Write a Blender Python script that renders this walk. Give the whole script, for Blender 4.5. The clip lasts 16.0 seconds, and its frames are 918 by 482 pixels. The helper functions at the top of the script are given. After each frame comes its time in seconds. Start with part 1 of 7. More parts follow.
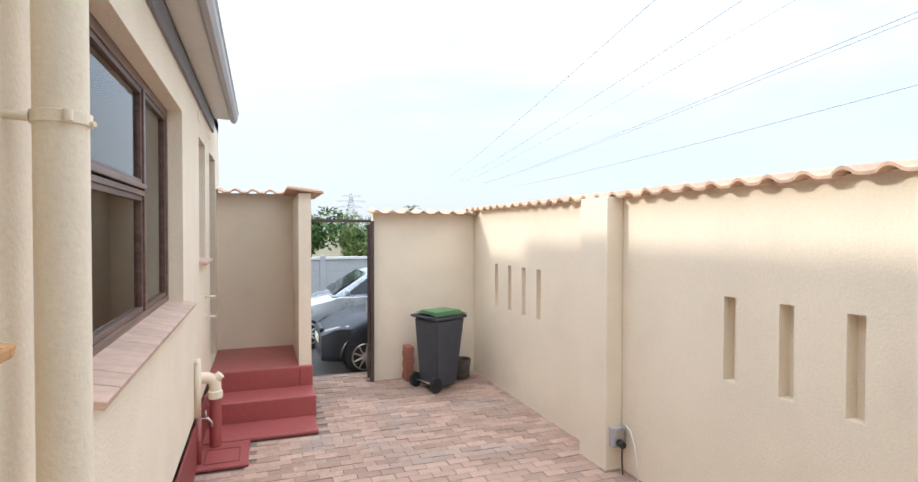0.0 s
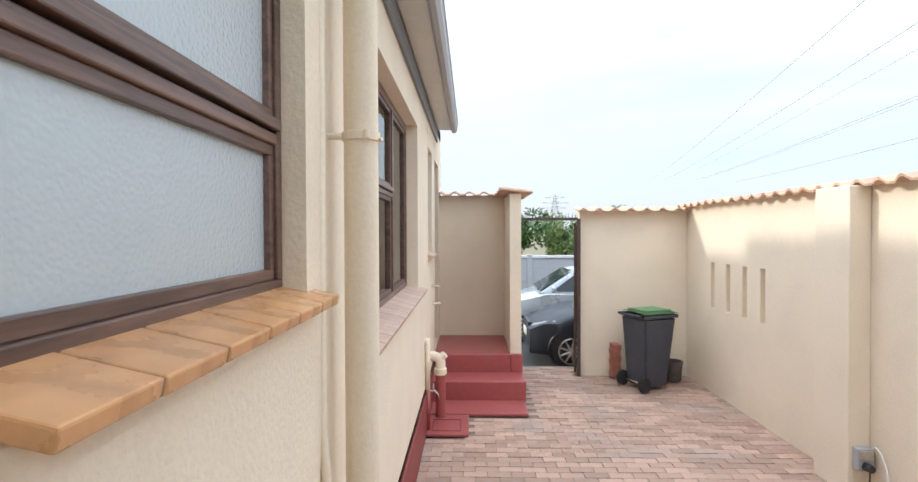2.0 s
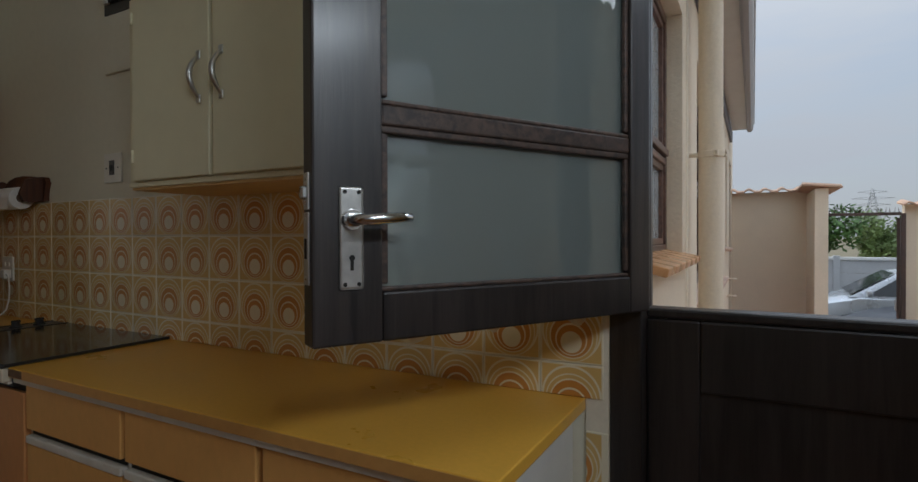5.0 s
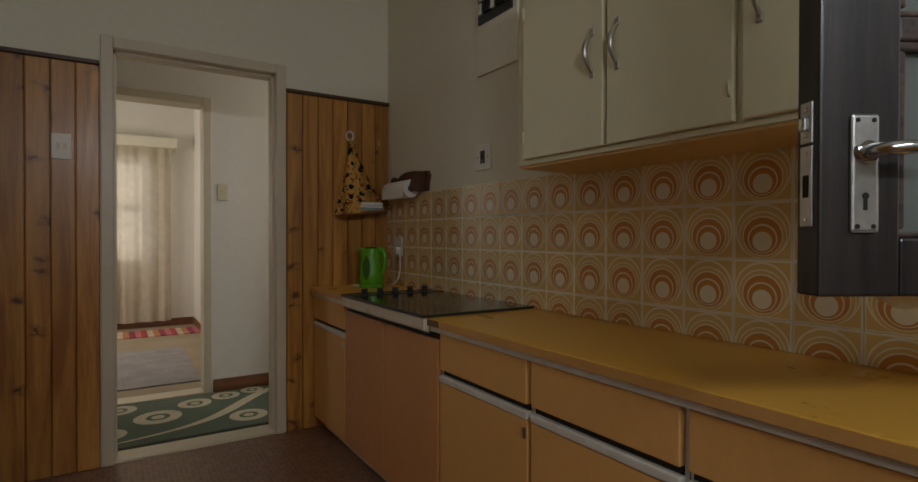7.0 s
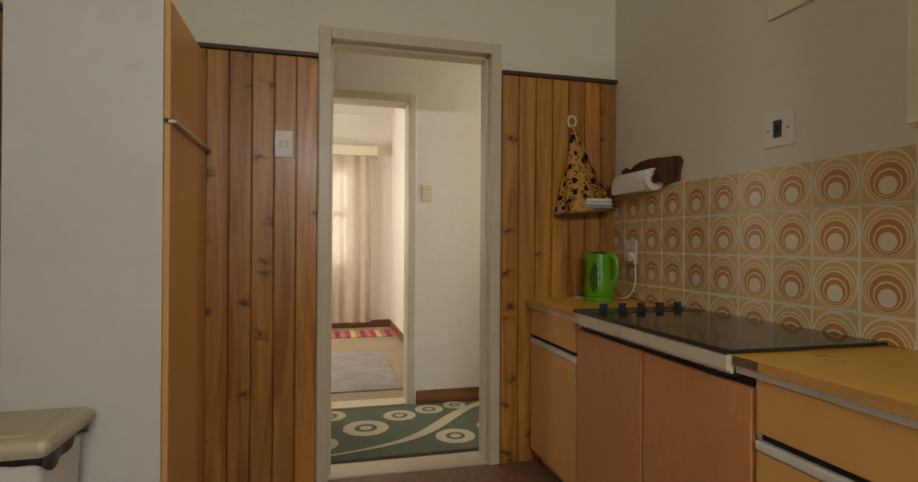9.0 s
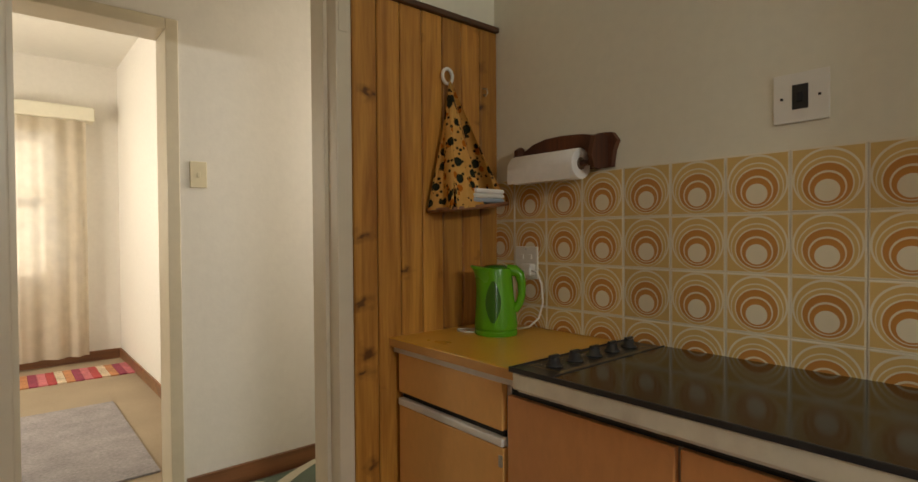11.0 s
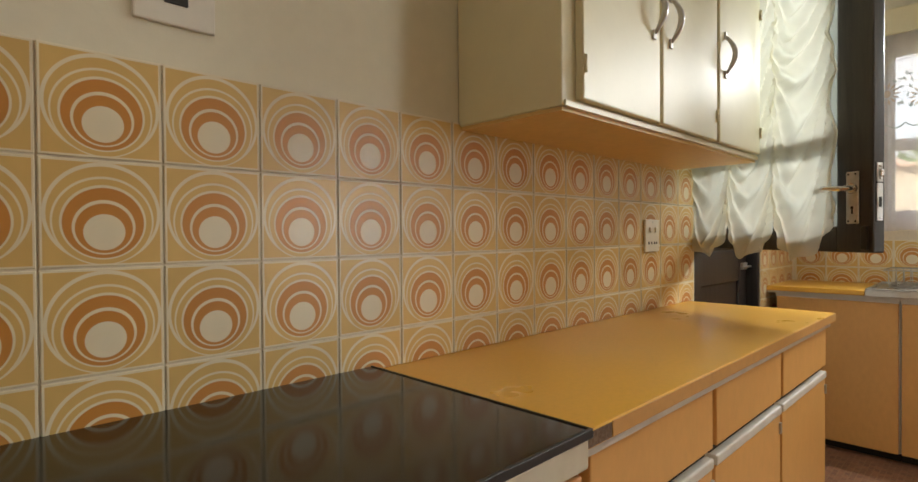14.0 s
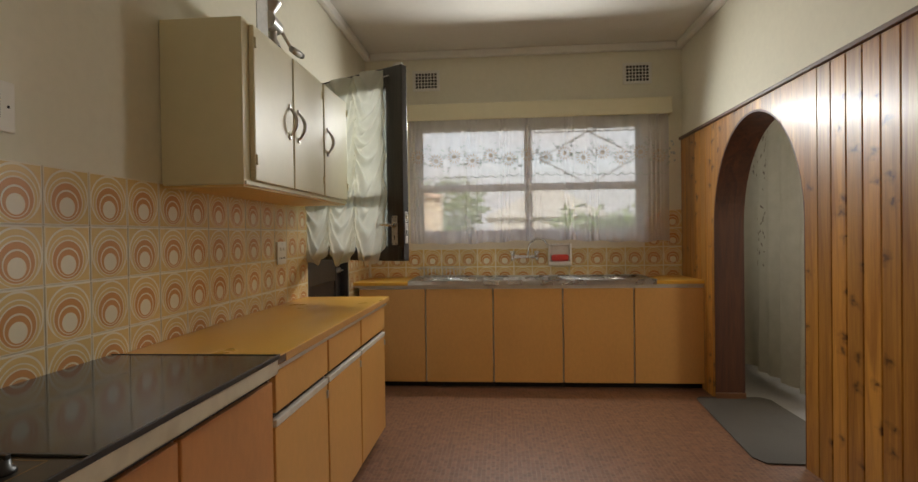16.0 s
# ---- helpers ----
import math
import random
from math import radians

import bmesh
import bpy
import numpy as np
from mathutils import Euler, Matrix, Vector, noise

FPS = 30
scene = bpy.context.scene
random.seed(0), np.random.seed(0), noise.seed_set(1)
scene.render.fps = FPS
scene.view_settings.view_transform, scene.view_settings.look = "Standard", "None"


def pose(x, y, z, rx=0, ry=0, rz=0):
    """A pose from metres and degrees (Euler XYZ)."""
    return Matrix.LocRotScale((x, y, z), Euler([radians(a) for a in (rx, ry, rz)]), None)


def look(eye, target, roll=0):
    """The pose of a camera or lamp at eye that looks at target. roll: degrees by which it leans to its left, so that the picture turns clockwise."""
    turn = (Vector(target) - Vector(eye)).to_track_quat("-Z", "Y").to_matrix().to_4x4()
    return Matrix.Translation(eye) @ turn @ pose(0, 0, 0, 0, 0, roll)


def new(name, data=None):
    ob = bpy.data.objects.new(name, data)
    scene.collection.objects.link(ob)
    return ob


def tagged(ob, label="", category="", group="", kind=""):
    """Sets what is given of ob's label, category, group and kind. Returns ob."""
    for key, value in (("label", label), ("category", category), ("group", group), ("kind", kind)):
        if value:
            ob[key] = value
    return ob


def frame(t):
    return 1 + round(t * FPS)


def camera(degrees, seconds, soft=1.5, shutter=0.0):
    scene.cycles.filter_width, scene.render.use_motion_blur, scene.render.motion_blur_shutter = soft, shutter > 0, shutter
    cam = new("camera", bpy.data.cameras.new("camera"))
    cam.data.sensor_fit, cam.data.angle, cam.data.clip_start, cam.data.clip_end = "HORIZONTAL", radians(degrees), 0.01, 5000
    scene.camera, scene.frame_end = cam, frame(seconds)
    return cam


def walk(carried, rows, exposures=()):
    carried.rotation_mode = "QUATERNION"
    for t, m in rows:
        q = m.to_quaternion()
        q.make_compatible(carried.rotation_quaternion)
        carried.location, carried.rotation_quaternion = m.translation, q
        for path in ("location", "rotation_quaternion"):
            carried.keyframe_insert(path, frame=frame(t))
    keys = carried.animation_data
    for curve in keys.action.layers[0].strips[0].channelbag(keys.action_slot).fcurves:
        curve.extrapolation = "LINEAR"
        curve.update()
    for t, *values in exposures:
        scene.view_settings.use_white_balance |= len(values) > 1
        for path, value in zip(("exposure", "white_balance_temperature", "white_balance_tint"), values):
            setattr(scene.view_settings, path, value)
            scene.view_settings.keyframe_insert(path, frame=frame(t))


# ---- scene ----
cam = camera(80.8, 16.0)
PATH = [
    (0, (3.562, 0.224, 1.419), (4.251, 2.101, 1.382), 0.1),
    (0.5, (3.523, 0.325, 1.404), (4.099, 2.24, 1.369), 0.1),
    (1, (3.51, 0.314, 1.396), (3.883, 2.279, 1.363), -0.0),
    (1.5, (3.479, 0.182, 1.389), (3.652, 2.175, 1.355), -0.0),
    (2, (3.476, -0.025, 1.366), (3.433, 1.975, 1.335), -0.2),
    (2.5, (3.42, -0.268, 1.331), (3.189, 1.718, 1.309), -0.1),
    (3, (3.378, -0.524, 1.302), (3.034, 1.447, 1.274), 0.1),
    (5.3, (3.272, -1.3, 1.271), (2.196, 0.386, 1.256), -0.2),
    (5.5, (3.251, -1.331, 1.265), (2.095, 0.301, 1.25), -0.2),
    (6, (3.192, -1.395, 1.244), (1.845, 0.083, 1.222), -0.3),
    (6.5, (3.141, -1.428, 1.222), (1.614, -0.137, 1.201), -0.3),
    (7, (3.077, -1.436, 1.191), (1.391, -0.36, 1.174), 0.1),
    (7.5, (2.99, -1.457, 1.159), (1.171, -0.626, 1.144), 0.3),
    (8, (2.886, -1.47, 1.162), (0.963, -0.922, 1.145), 0.3),
    (8.2, (2.838, -1.459, 1.142), (0.881, -1.045, 1.144), 0.2),
    (10.5, (1.71, -1.551, 1.243), (0.002, -0.511, 1.228), 0.0),
    (11, (1.493, -1.457, 1.240), (-0.029, -0.160, 1.208), -0.4),
    (11.5, (1.270, -1.342, 1.223), (0.066, 0.255, 1.223), -0.2),
    (12, (1.055, -1.251, 1.224), (0.295, 0.598, 1.224), 0.3),
    (12.5, (0.934, -1.102, 1.198), (0.635, 0.875, 1.221), 0.2),
    (13, (0.868, -0.939, 1.184), (1.047, 1.053, 1.187), -0.2),
    (13.5, (0.83, -0.859, 1.193), (1.553, 1.006, 1.179), -0.5),
    (14, (0.767, -0.903, 1.172), (2.171, 0.521, 1.15), -0.4),
    (14.5, (0.571, -0.997, 1.161), (2.325, -0.037, 1.142), -0.6),
    (15, (0.373, -1.075, 1.17), (2.287, -0.497, 1.152), -0.8),
    (15.5, (0.129, -1.144, 1.197), (2.106, -0.844, 1.177), -0.7),
    (16, (-0.085, -1.15, 1.242), (1.908, -0.989, 1.222), -0.8),
]
EXPOSURES = [
    (0.0, 2.2, 5980, 7), (2.5, 2.2, 5980, 7), (3.2, 1.9, 6050, 7), (5.3, 1.1, 5900, 8), (6.0, 1.0, 5750, 9), (7.0, 1.35, 6500, 10),
    (8.2, 2.0, 7150, 10), (10.3, 2.38, 7150, 10), (12.0, 2.78, 7050, 8), (13.0, 3.15, 7100, 8), (14.0, 3.15, 6850, 9), (15.0, 2.8, 6700, 10), (16.0, 2.45, 7000, 11),
]
walk(cam, [(t, look(eye, target, roll)) for t, eye, target, roll in PATH], EXPOSURES)

# ---- world and light ----
world = bpy.data.worlds.new("sky")
scene.world = world
world.use_nodes = True
wn = world.node_tree.nodes
wl = world.node_tree.links
sky = wn.new("ShaderNodeTexSky")
sky.sky_type, sky.sun_disc = "NISHITA", False
SUN_TO = Vector((-1.0, 0.42, 0.52)).normalized()
sky.sun_elevation = math.asin(SUN_TO.z)
sky.sun_rotation = math.atan2(SUN_TO.x, SUN_TO.y)
sky.air_density, sky.dust_density, sky.ozone_density = 1.0, 2.0, 1.0
# thin high cloud over the blue
wtc = wn.new("ShaderNodeTexCoord")
wmap = wn.new("ShaderNodeMapping")
wmap.inputs["Scale"].default_value = (1.0, 1.6, 5.0)
wno = wn.new("ShaderNodeTexNoise")
wno.inputs["Scale"].default_value, wno.inputs["Detail"].default_value = 2.2, 6.0
wramp = wn.new("ShaderNodeValToRGB")
wramp.color_ramp.elements[0].position, wramp.color_ramp.elements[1].position = 0.34, 0.6
wramp.color_ramp.elements[0].color = (0.66, 0.66, 0.66, 1)
wmix = wn.new("ShaderNodeMixRGB")
wmix.inputs["Color2"].default_value = (3.35, 3.45, 3.65, 1)
wl.new(wtc.outputs["Generated"], wmap.inputs["Vector"])
wl.new(wmap.outputs["Vector"], wno.inputs["Vector"])
wl.new(wno.outputs["Fac"], wramp.inputs["Fac"])
wl.new(wramp.outputs["Color"], wmix.inputs["Fac"])
wl.new(sky.outputs["Color"], wmix.inputs["Color1"])
# an overcast sky is brightest overhead
wsep = wn.new("ShaderNodeSeparateXYZ")
wl.new(wtc.outputs["Generated"], wsep.inputs[0])
wsq = wn.new("ShaderNodeMath")
wsq.operation = "MULTIPLY"
wl.new(wsep.outputs["Z"], wsq.inputs[0])
wl.new(wsep.outputs["Z"], wsq.inputs[1])
wgr = wn.new("ShaderNodeMath")
wgr.operation = "MULTIPLY_ADD"
wgr.inputs[1].default_value, wgr.inputs[2].default_value = 1.5, 0.53
wl.new(wsq.outputs[0], wgr.inputs[0])
wvm = wn.new("ShaderNodeVectorMath")
wvm.operation = "SCALE"
wl.new(wmix.outputs["Color"], wvm.inputs[0])
wl.new(wgr.outputs[0], wvm.inputs["Scale"])
wl.new(wvm.outputs[0], wn["Background"].inputs["Color"])
wn["Background"].inputs["Strength"].default_value = 0.115
sun = new("sun", bpy.data.lights.new("sun", "SUN"))
sun.data.energy, sun.data.angle, sun.data.color = 0.5, radians(3.0), (1.0, 0.93, 0.82)
sun.matrix_world = look((0, 0, 30), Vector((0, 0, 30)) - SUN_TO)


def daylight_lamp(name, eye, toward, w, h, watts, color, spread):
    """An added area lamp that stands in for daylight from outside."""
    la = new(name, bpy.data.lights.new(name, "AREA"))
    la.data.shape, la.data.size, la.data.size_y, la.data.energy, la.data.color, la.data.spread = "RECTANGLE", w, h, watts, color, radians(spread)
    la.matrix_world = look(eye, toward)
    return la


DAY = (0.92, 0.97, 1.0)
# strip lamp added below the pelmet, room side of the net, boosting the window
daylight_lamp("kitchen_window_fill", (4.285, -1.33, 2.168), (3.3, -1.33, 1.85), 1.1, 0.025, 5.2, DAY, 150)
daylight_lamp("stable_door_light", (3.42, 0.16, 2.1), (3.3, -0.85, 1.2), 0.66, 0.12, 0.35, DAY, 130)
# fill lamps added out of view; the walls behind them have no windows
daylight_lamp("passage_fill_light", (-0.6, 0.96, 1.6), (-0.7, -1.0, 1.3), 0.7, 1.2, 3.2, (1.0, 0.95, 0.9), 150)
daylight_lamp("dining_fill_light", (4.2, -4.55, 1.5), (1.5, 0.0, 1.6), 1.6, 1.2, 4.2, DAY, 110)
daylight_lamp("dining_side_fill", (1.8, -4.66, 1.6), (2.6, -3.0, 1.1), 1.2, 1.0, 3.6, (1.0, 0.95, 0.86), 150)
daylight_lamp("bedroom_fill_light", (-2.9, -3.15, 1.6), (-3.0, -0.8, 1.2), 1.4, 1.2, 11.5, (1.0, 0.95, 0.86), 150)


# ---- materials ----
def mat_base(name, color, rough=0.6, metal=0.0):
    m = bpy.data.materials.new(name)
    m.use_nodes = True
    b = m.node_tree.nodes["Principled BSDF"]
    b.inputs["Base Color"].default_value = (*color, 1)
    b.inputs["Roughness"].default_value, b.inputs["Metallic"].default_value = rough, metal
    return m, m.node_tree.nodes, m.node_tree.links, b


def surface(name, color, rough=0.6, metal=0.0, vary=0.12, grain=40.0, stain=2.5, bump=0.0, bump_scale=120.0, dirt=None, dirt_amount=0.3, rand=0.0, stretch=(1, 1, 1), coat=0.0, bump_dist=0.004, island=0.0):
    """A plain surface with grain and stains at two scales, and fine relief."""
    m, n, l, b = mat_base(name, color, rough, metal)
    tc = n.new("ShaderNodeTexCoord")
    mp = n.new("ShaderNodeMapping")
    mp.inputs["Scale"].default_value = stretch
    l.new(tc.outputs["Object"], mp.inputs["Vector"])
    fine = n.new("ShaderNodeTexNoise")
    fine.inputs["Scale"].default_value, fine.inputs["Detail"].default_value = grain, 4
    big = n.new("ShaderNodeTexNoise")
    big.inputs["Scale"].default_value, big.inputs["Detail"].default_value = stain, 5
    l.new(mp.outputs["Vector"], fine.inputs["Vector"])
    l.new(mp.outputs["Vector"], big.inputs["Vector"])
    add = n.new("ShaderNodeMath")
    add.operation = "ADD"
    l.new(fine.outputs["Fac"], add.inputs[0])
    l.new(big.outputs["Fac"], add.inputs[1])
    mr = n.new("ShaderNodeMapRange")
    mr.inputs["From Min"].default_value, mr.inputs["From Max"].default_value = 0.7, 1.3
    mr.inputs["To Min"].default_value, mr.inputs["To Max"].default_value = 1 - vary, 1 + vary
    l.new(add.outputs[0], mr.inputs["Value"])
    last = mr.outputs[0]
    if rand:
        oi = n.new("ShaderNodeObjectInfo")
        rr = n.new("ShaderNodeMapRange")
        rr.inputs["To Min"].default_value, rr.inputs["To Max"].default_value = 1 - rand, 1 + rand
        l.new(oi.outputs["Random"], rr.inputs["Value"])
        mu = n.new("ShaderNodeMath")
        mu.operation = "MULTIPLY"
        l.new(last, mu.inputs[0])
        l.new(rr.outputs[0], mu.inputs[1])
        last = mu.outputs[0]
    if island:
        ge = n.new("ShaderNodeNewGeometry")
        ir = n.new("ShaderNodeMapRange")
        ir.inputs["To Min"].default_value, ir.inputs["To Max"].default_value = 1 - island, 1 + island
        l.new(ge.outputs["Random Per Island"], ir.inputs["Value"])
        im = n.new("ShaderNodeMath")
        im.operation = "MULTIPLY"
        l.new(last, im.inputs[0])
        l.new(ir.outputs[0], im.inputs[1])
        last = im.outputs[0]
    vm = n.new("ShaderNodeVectorMath")
    vm.operation = "SCALE"
    vm.inputs[0].default_value = color
    l.new(last, vm.inputs["Scale"])
    out = vm.outputs[0]
    if dirt:
        dn = n.new("ShaderNodeTexNoise")
        dn.inputs["Scale"].default_value, dn.inputs["Detail"].default_value = stain * 1.7, 8
        l.new(mp.outputs["Vector"], dn.inputs["Vector"])
        dr = n.new("ShaderNodeMapRange")
        dr.inputs["From Min"].default_value, dr.inputs["From Max"].default_value = 0.5, 0.75
        dr.inputs["To Max"].default_value = dirt_amount
        l.new(dn.outputs["Fac"], dr.inputs["Value"])
        mx = n.new("ShaderNodeMixRGB")
        mx.inputs["Color2"].default_value = (*dirt, 1)
        l.new(dr.outputs[0], mx.inputs["Fac"])
        l.new(out, mx.inputs["Color1"])
        out = mx.outputs[0]
    l.new(out, b.inputs["Base Color"])
    ro = n.new("ShaderNodeMapRange")
    ro.inputs["To Min"].default_value, ro.inputs["To Max"].default_value = max(rough - 0.1, 0.03), min(rough + 0.1, 1)
    l.new(big.outputs["Fac"], ro.inputs["Value"])
    l.new(ro.outputs[0], b.inputs["Roughness"])
    if coat:
        b.inputs["Coat Weight"].default_value, b.inputs["Coat Roughness"].default_value = coat, 0.15
    if bump:
        bn = n.new("ShaderNodeTexNoise")
        bn.inputs["Scale"].default_value, bn.inputs["Detail"].default_value = bump_scale, 3
        l.new(mp.outputs["Vector"], bn.inputs["Vector"])
        bu = n.new("ShaderNodeBump")
        bu.inputs["Strength"].default_value, bu.inputs["Distance"].default_value = bump, bump_dist
        l.new(bn.outputs["Fac"], bu.inputs["Height"])
        l.new(bu.outputs["Normal"], b.inputs["Normal"])
    return m


def wood(name, light, dark, axis=2, rough=0.4, rings=14.0, knots=True, coat=0.2, rand=0.22):
    """Sawn timber with grain along one axis and scattered knots; each board differs."""
    m, n, l, b = mat_base(name, light, rough)
    tc = n.new("ShaderNodeTexCoord")
    oi = n.new("ShaderNodeObjectInfo")
    off = n.new("ShaderNodeVectorMath")
    off.operation = "SCALE"
    off.inputs[0].default_value = (13.0, 7.0, 19.0)
    l.new(oi.outputs["Random"], off.inputs["Scale"])
    ad = n.new("ShaderNodeVectorMath")
    l.new(tc.outputs["Object"], ad.inputs[0])
    l.new(off.outputs[0], ad.inputs[1])
    mp = n.new("ShaderNodeMapping")
    sc = [1.0, 1.0, 1.0]
    sc[axis] = 0.07
    mp.inputs["Scale"].default_value = sc
    l.new(ad.outputs[0], mp.inputs["Vector"])
    g = n.new("ShaderNodeTexNoise")
    g.inputs["Scale"].default_value, g.inputs["Detail"].default_value, g.inputs["Distortion"].default_value = rings, 6, 1.2
    l.new(mp.outputs["Vector"], g.inputs["Vector"])
    f = n.new("ShaderNodeTexNoise")
    f.inputs["Scale"].default_value, f.inputs["Detail"].default_value = rings * 9, 3
    l.new(mp.outputs["Vector"], f.inputs["Vector"])
    sm = n.new("ShaderNodeMath")
    sm.operation = "MULTIPLY_ADD"
    sm.inputs[1].default_value = 0.35
    l.new(f.outputs["Fac"], sm.inputs[0])
    l.new(g.outputs["Fac"], sm.inputs[2])
    rp = n.new("ShaderNodeValToRGB")
    rp.color_ramp.elements[0].position, rp.color_ramp.elements[1].position = 0.5, 0.85
    rp.color_ramp.elements[0].color, rp.color_ramp.elements[1].color = (*light, 1), (*dark, 1)
    l.new(sm.outputs[0], rp.inputs["Fac"])
    out = rp.outputs["Color"]
    if knots:
        km = n.new("ShaderNodeMapping")
        ks = [6.0, 6.0, 6.0]
        ks[axis] = 8.5
        km.inputs["Scale"].default_value = ks
        l.new(ad.outputs[0], km.inputs["Vector"])
        nz = n.new("ShaderNodeTexNoise")
        nz.inputs["Scale"].default_value = 3.0
        l.new(km.outputs["Vector"], nz.inputs["Vector"])
        dv = n.new("ShaderNodeVectorMath")
        dv.operation = "MULTIPLY_ADD"
        dv.inputs[1].default_value = (0.7, 0.7, 0.7)
        l.new(nz.outputs["Color"], dv.inputs[0])
        l.new(km.outputs["Vector"], dv.inputs[2])
        vo = n.new("ShaderNodeTexVoronoi")
        vo.voronoi_dimensions = "2D"
        vo.inputs["Scale"].default_value = 1.0
        ksep, kcom = n.new("ShaderNodeSeparateXYZ"), n.new("ShaderNodeCombineXYZ")
        l.new(dv.outputs[0], ksep.inputs[0])
        l.new(ksep.outputs["X"], kcom.inputs["X"])
        l.new(ksep.outputs["Z"], kcom.inputs["Y"])
        l.new(kcom.outputs[0], vo.inputs["Vector"])
        kr = n.new("ShaderNodeValToRGB")
        kr.color_ramp.elements[0].position, kr.color_ramp.elements[1].position = 0.05, 0.27
        kr.color_ramp.elements[0].color, kr.color_ramp.elements[1].color = (0.95, 0.95, 0.95, 1), (0, 0, 0, 1)
        halo = kr.color_ramp.elements.new(0.12)
        halo.color = (0.42, 0.42, 0.42, 1)
        l.new(vo.outputs["Distance"], kr.inputs["Fac"])
        kx = n.new("ShaderNodeMixRGB")
        kx.inputs["Color2"].default_value = (dark[0] * 0.3, dark[1] * 0.25, dark[2] * 0.25, 1)
        some = n.new("ShaderNodeMath")
        some.operation = "GREATER_THAN"
        some.inputs[1].default_value = 0.6
        vs = n.new("ShaderNodeSeparateXYZ")
        l.new(vo.outputs["Color"], vs.inputs[0])
        l.new(vs.outputs["X"], some.inputs[0])
        km2 = n.new("ShaderNodeMath")
        km2.operation = "MULTIPLY"
        l.new(kr.outputs["Color"], km2.inputs[0])
        l.new(some.outputs[0], km2.inputs[1])
        l.new(km2.outputs[0], kx.inputs["Fac"])
        l.new(out, kx.inputs["Color1"])
        out = kx.outputs["Color"]
    hv = n.new("ShaderNodeHueSaturation")
    vr = n.new("ShaderNodeMapRange")
    vr.inputs["To Min"].default_value, vr.inputs["To Max"].default_value = 1 - rand, 1 + rand
    l.new(oi.outputs["Random"], vr.inputs["Value"])
    l.new(vr.outputs[0], hv.inputs["Value"])
    l.new(out, hv.inputs["Color"])
    l.new(hv.outputs["Color"], b.inputs["Base Color"])
    b.inputs["Coat Weight"].default_value, b.inputs["Coat Roughness"].default_value = coat, 0.2
    bu = n.new("ShaderNodeBump")
    bu.inputs["Strength"].default_value, bu.inputs["Distance"].default_value = 0.25, 0.002
    l.new(sm.outputs[0], bu.inputs["Height"])
    l.new(bu.outputs["Normal"], b.inputs["Normal"])
    return m


def glass(name, color=(1, 1, 1), rough=0.0, through_part=0.92, bump=0.0, scale=60.0, ior=1.6, veil=0.5):
    """Thin window glass: a clear or misty pane with a glossy face."""
    m, n, l, b = mat_base(name, color, rough)
    n.remove(b)
    tr = n.new("ShaderNodeBsdfTransparent")
    tr.inputs["Color"].default_value = (*color, 1)
    gl = n.new("ShaderNodeBsdfGlossy")
    gl.inputs["Roughness"].default_value = max(rough * 0.5, 0.01)
    gl.inputs["Color"].default_value = (0.9, 0.9, 0.9, 1)
    fr = n.new("ShaderNodeFresnel")
    fr.inputs["IOR"].default_value = ior
    mx = n.new("ShaderNodeMixShader")
    out = n["Material Output"]
    body = tr.outputs[0]
    if through_part < 0.9:
        tl = n.new("ShaderNodeBsdfTranslucent")
        tl.inputs["Color"].default_value = (*color, 1)
        df = n.new("ShaderNodeBsdfDiffuse")
        df.inputs["Color"].default_value = (*color, 1)
        m1 = n.new("ShaderNodeMixShader")
        m1.inputs[0].default_value = veil
        l.new(tl.outputs[0], m1.inputs[1])
        l.new(df.outputs[0], m1.inputs[2])
        m2 = n.new("ShaderNodeMixShader")
        m2.inputs[0].default_value = 1 - through_part
        l.new(tr.outputs[0], m2.inputs[1])
        l.new(m1.outputs[0], m2.inputs[2])
        body = m2.outputs[0]
    l.new(fr.outputs[0], mx.inputs[0])
    l.new(body, mx.inputs[1])
    l.new(gl.outputs[0], mx.inputs[2])
    l.new(mx.outputs[0], out.inputs["Surface"])
    if bump:
        tc = n.new("ShaderNodeTexCoord")
        vo = n.new("ShaderNodeTexVoronoi")
        vo.feature = "SMOOTH_F1"
        vo.inputs["Scale"].default_value = scale
        l.new(tc.outputs["Object"], vo.inputs["Vector"])
        bu = n.new("ShaderNodeBump")
        bu.inputs["Strength"].default_value, bu.inputs["Distance"].default_value = bump, 0.01
        l.new(vo.outputs["Distance"], bu.inputs["Height"])
        l.new(bu.outputs["Normal"], gl.inputs["Normal"])
        l.new(bu.outputs["Normal"], fr.inputs["Normal"])
    return m


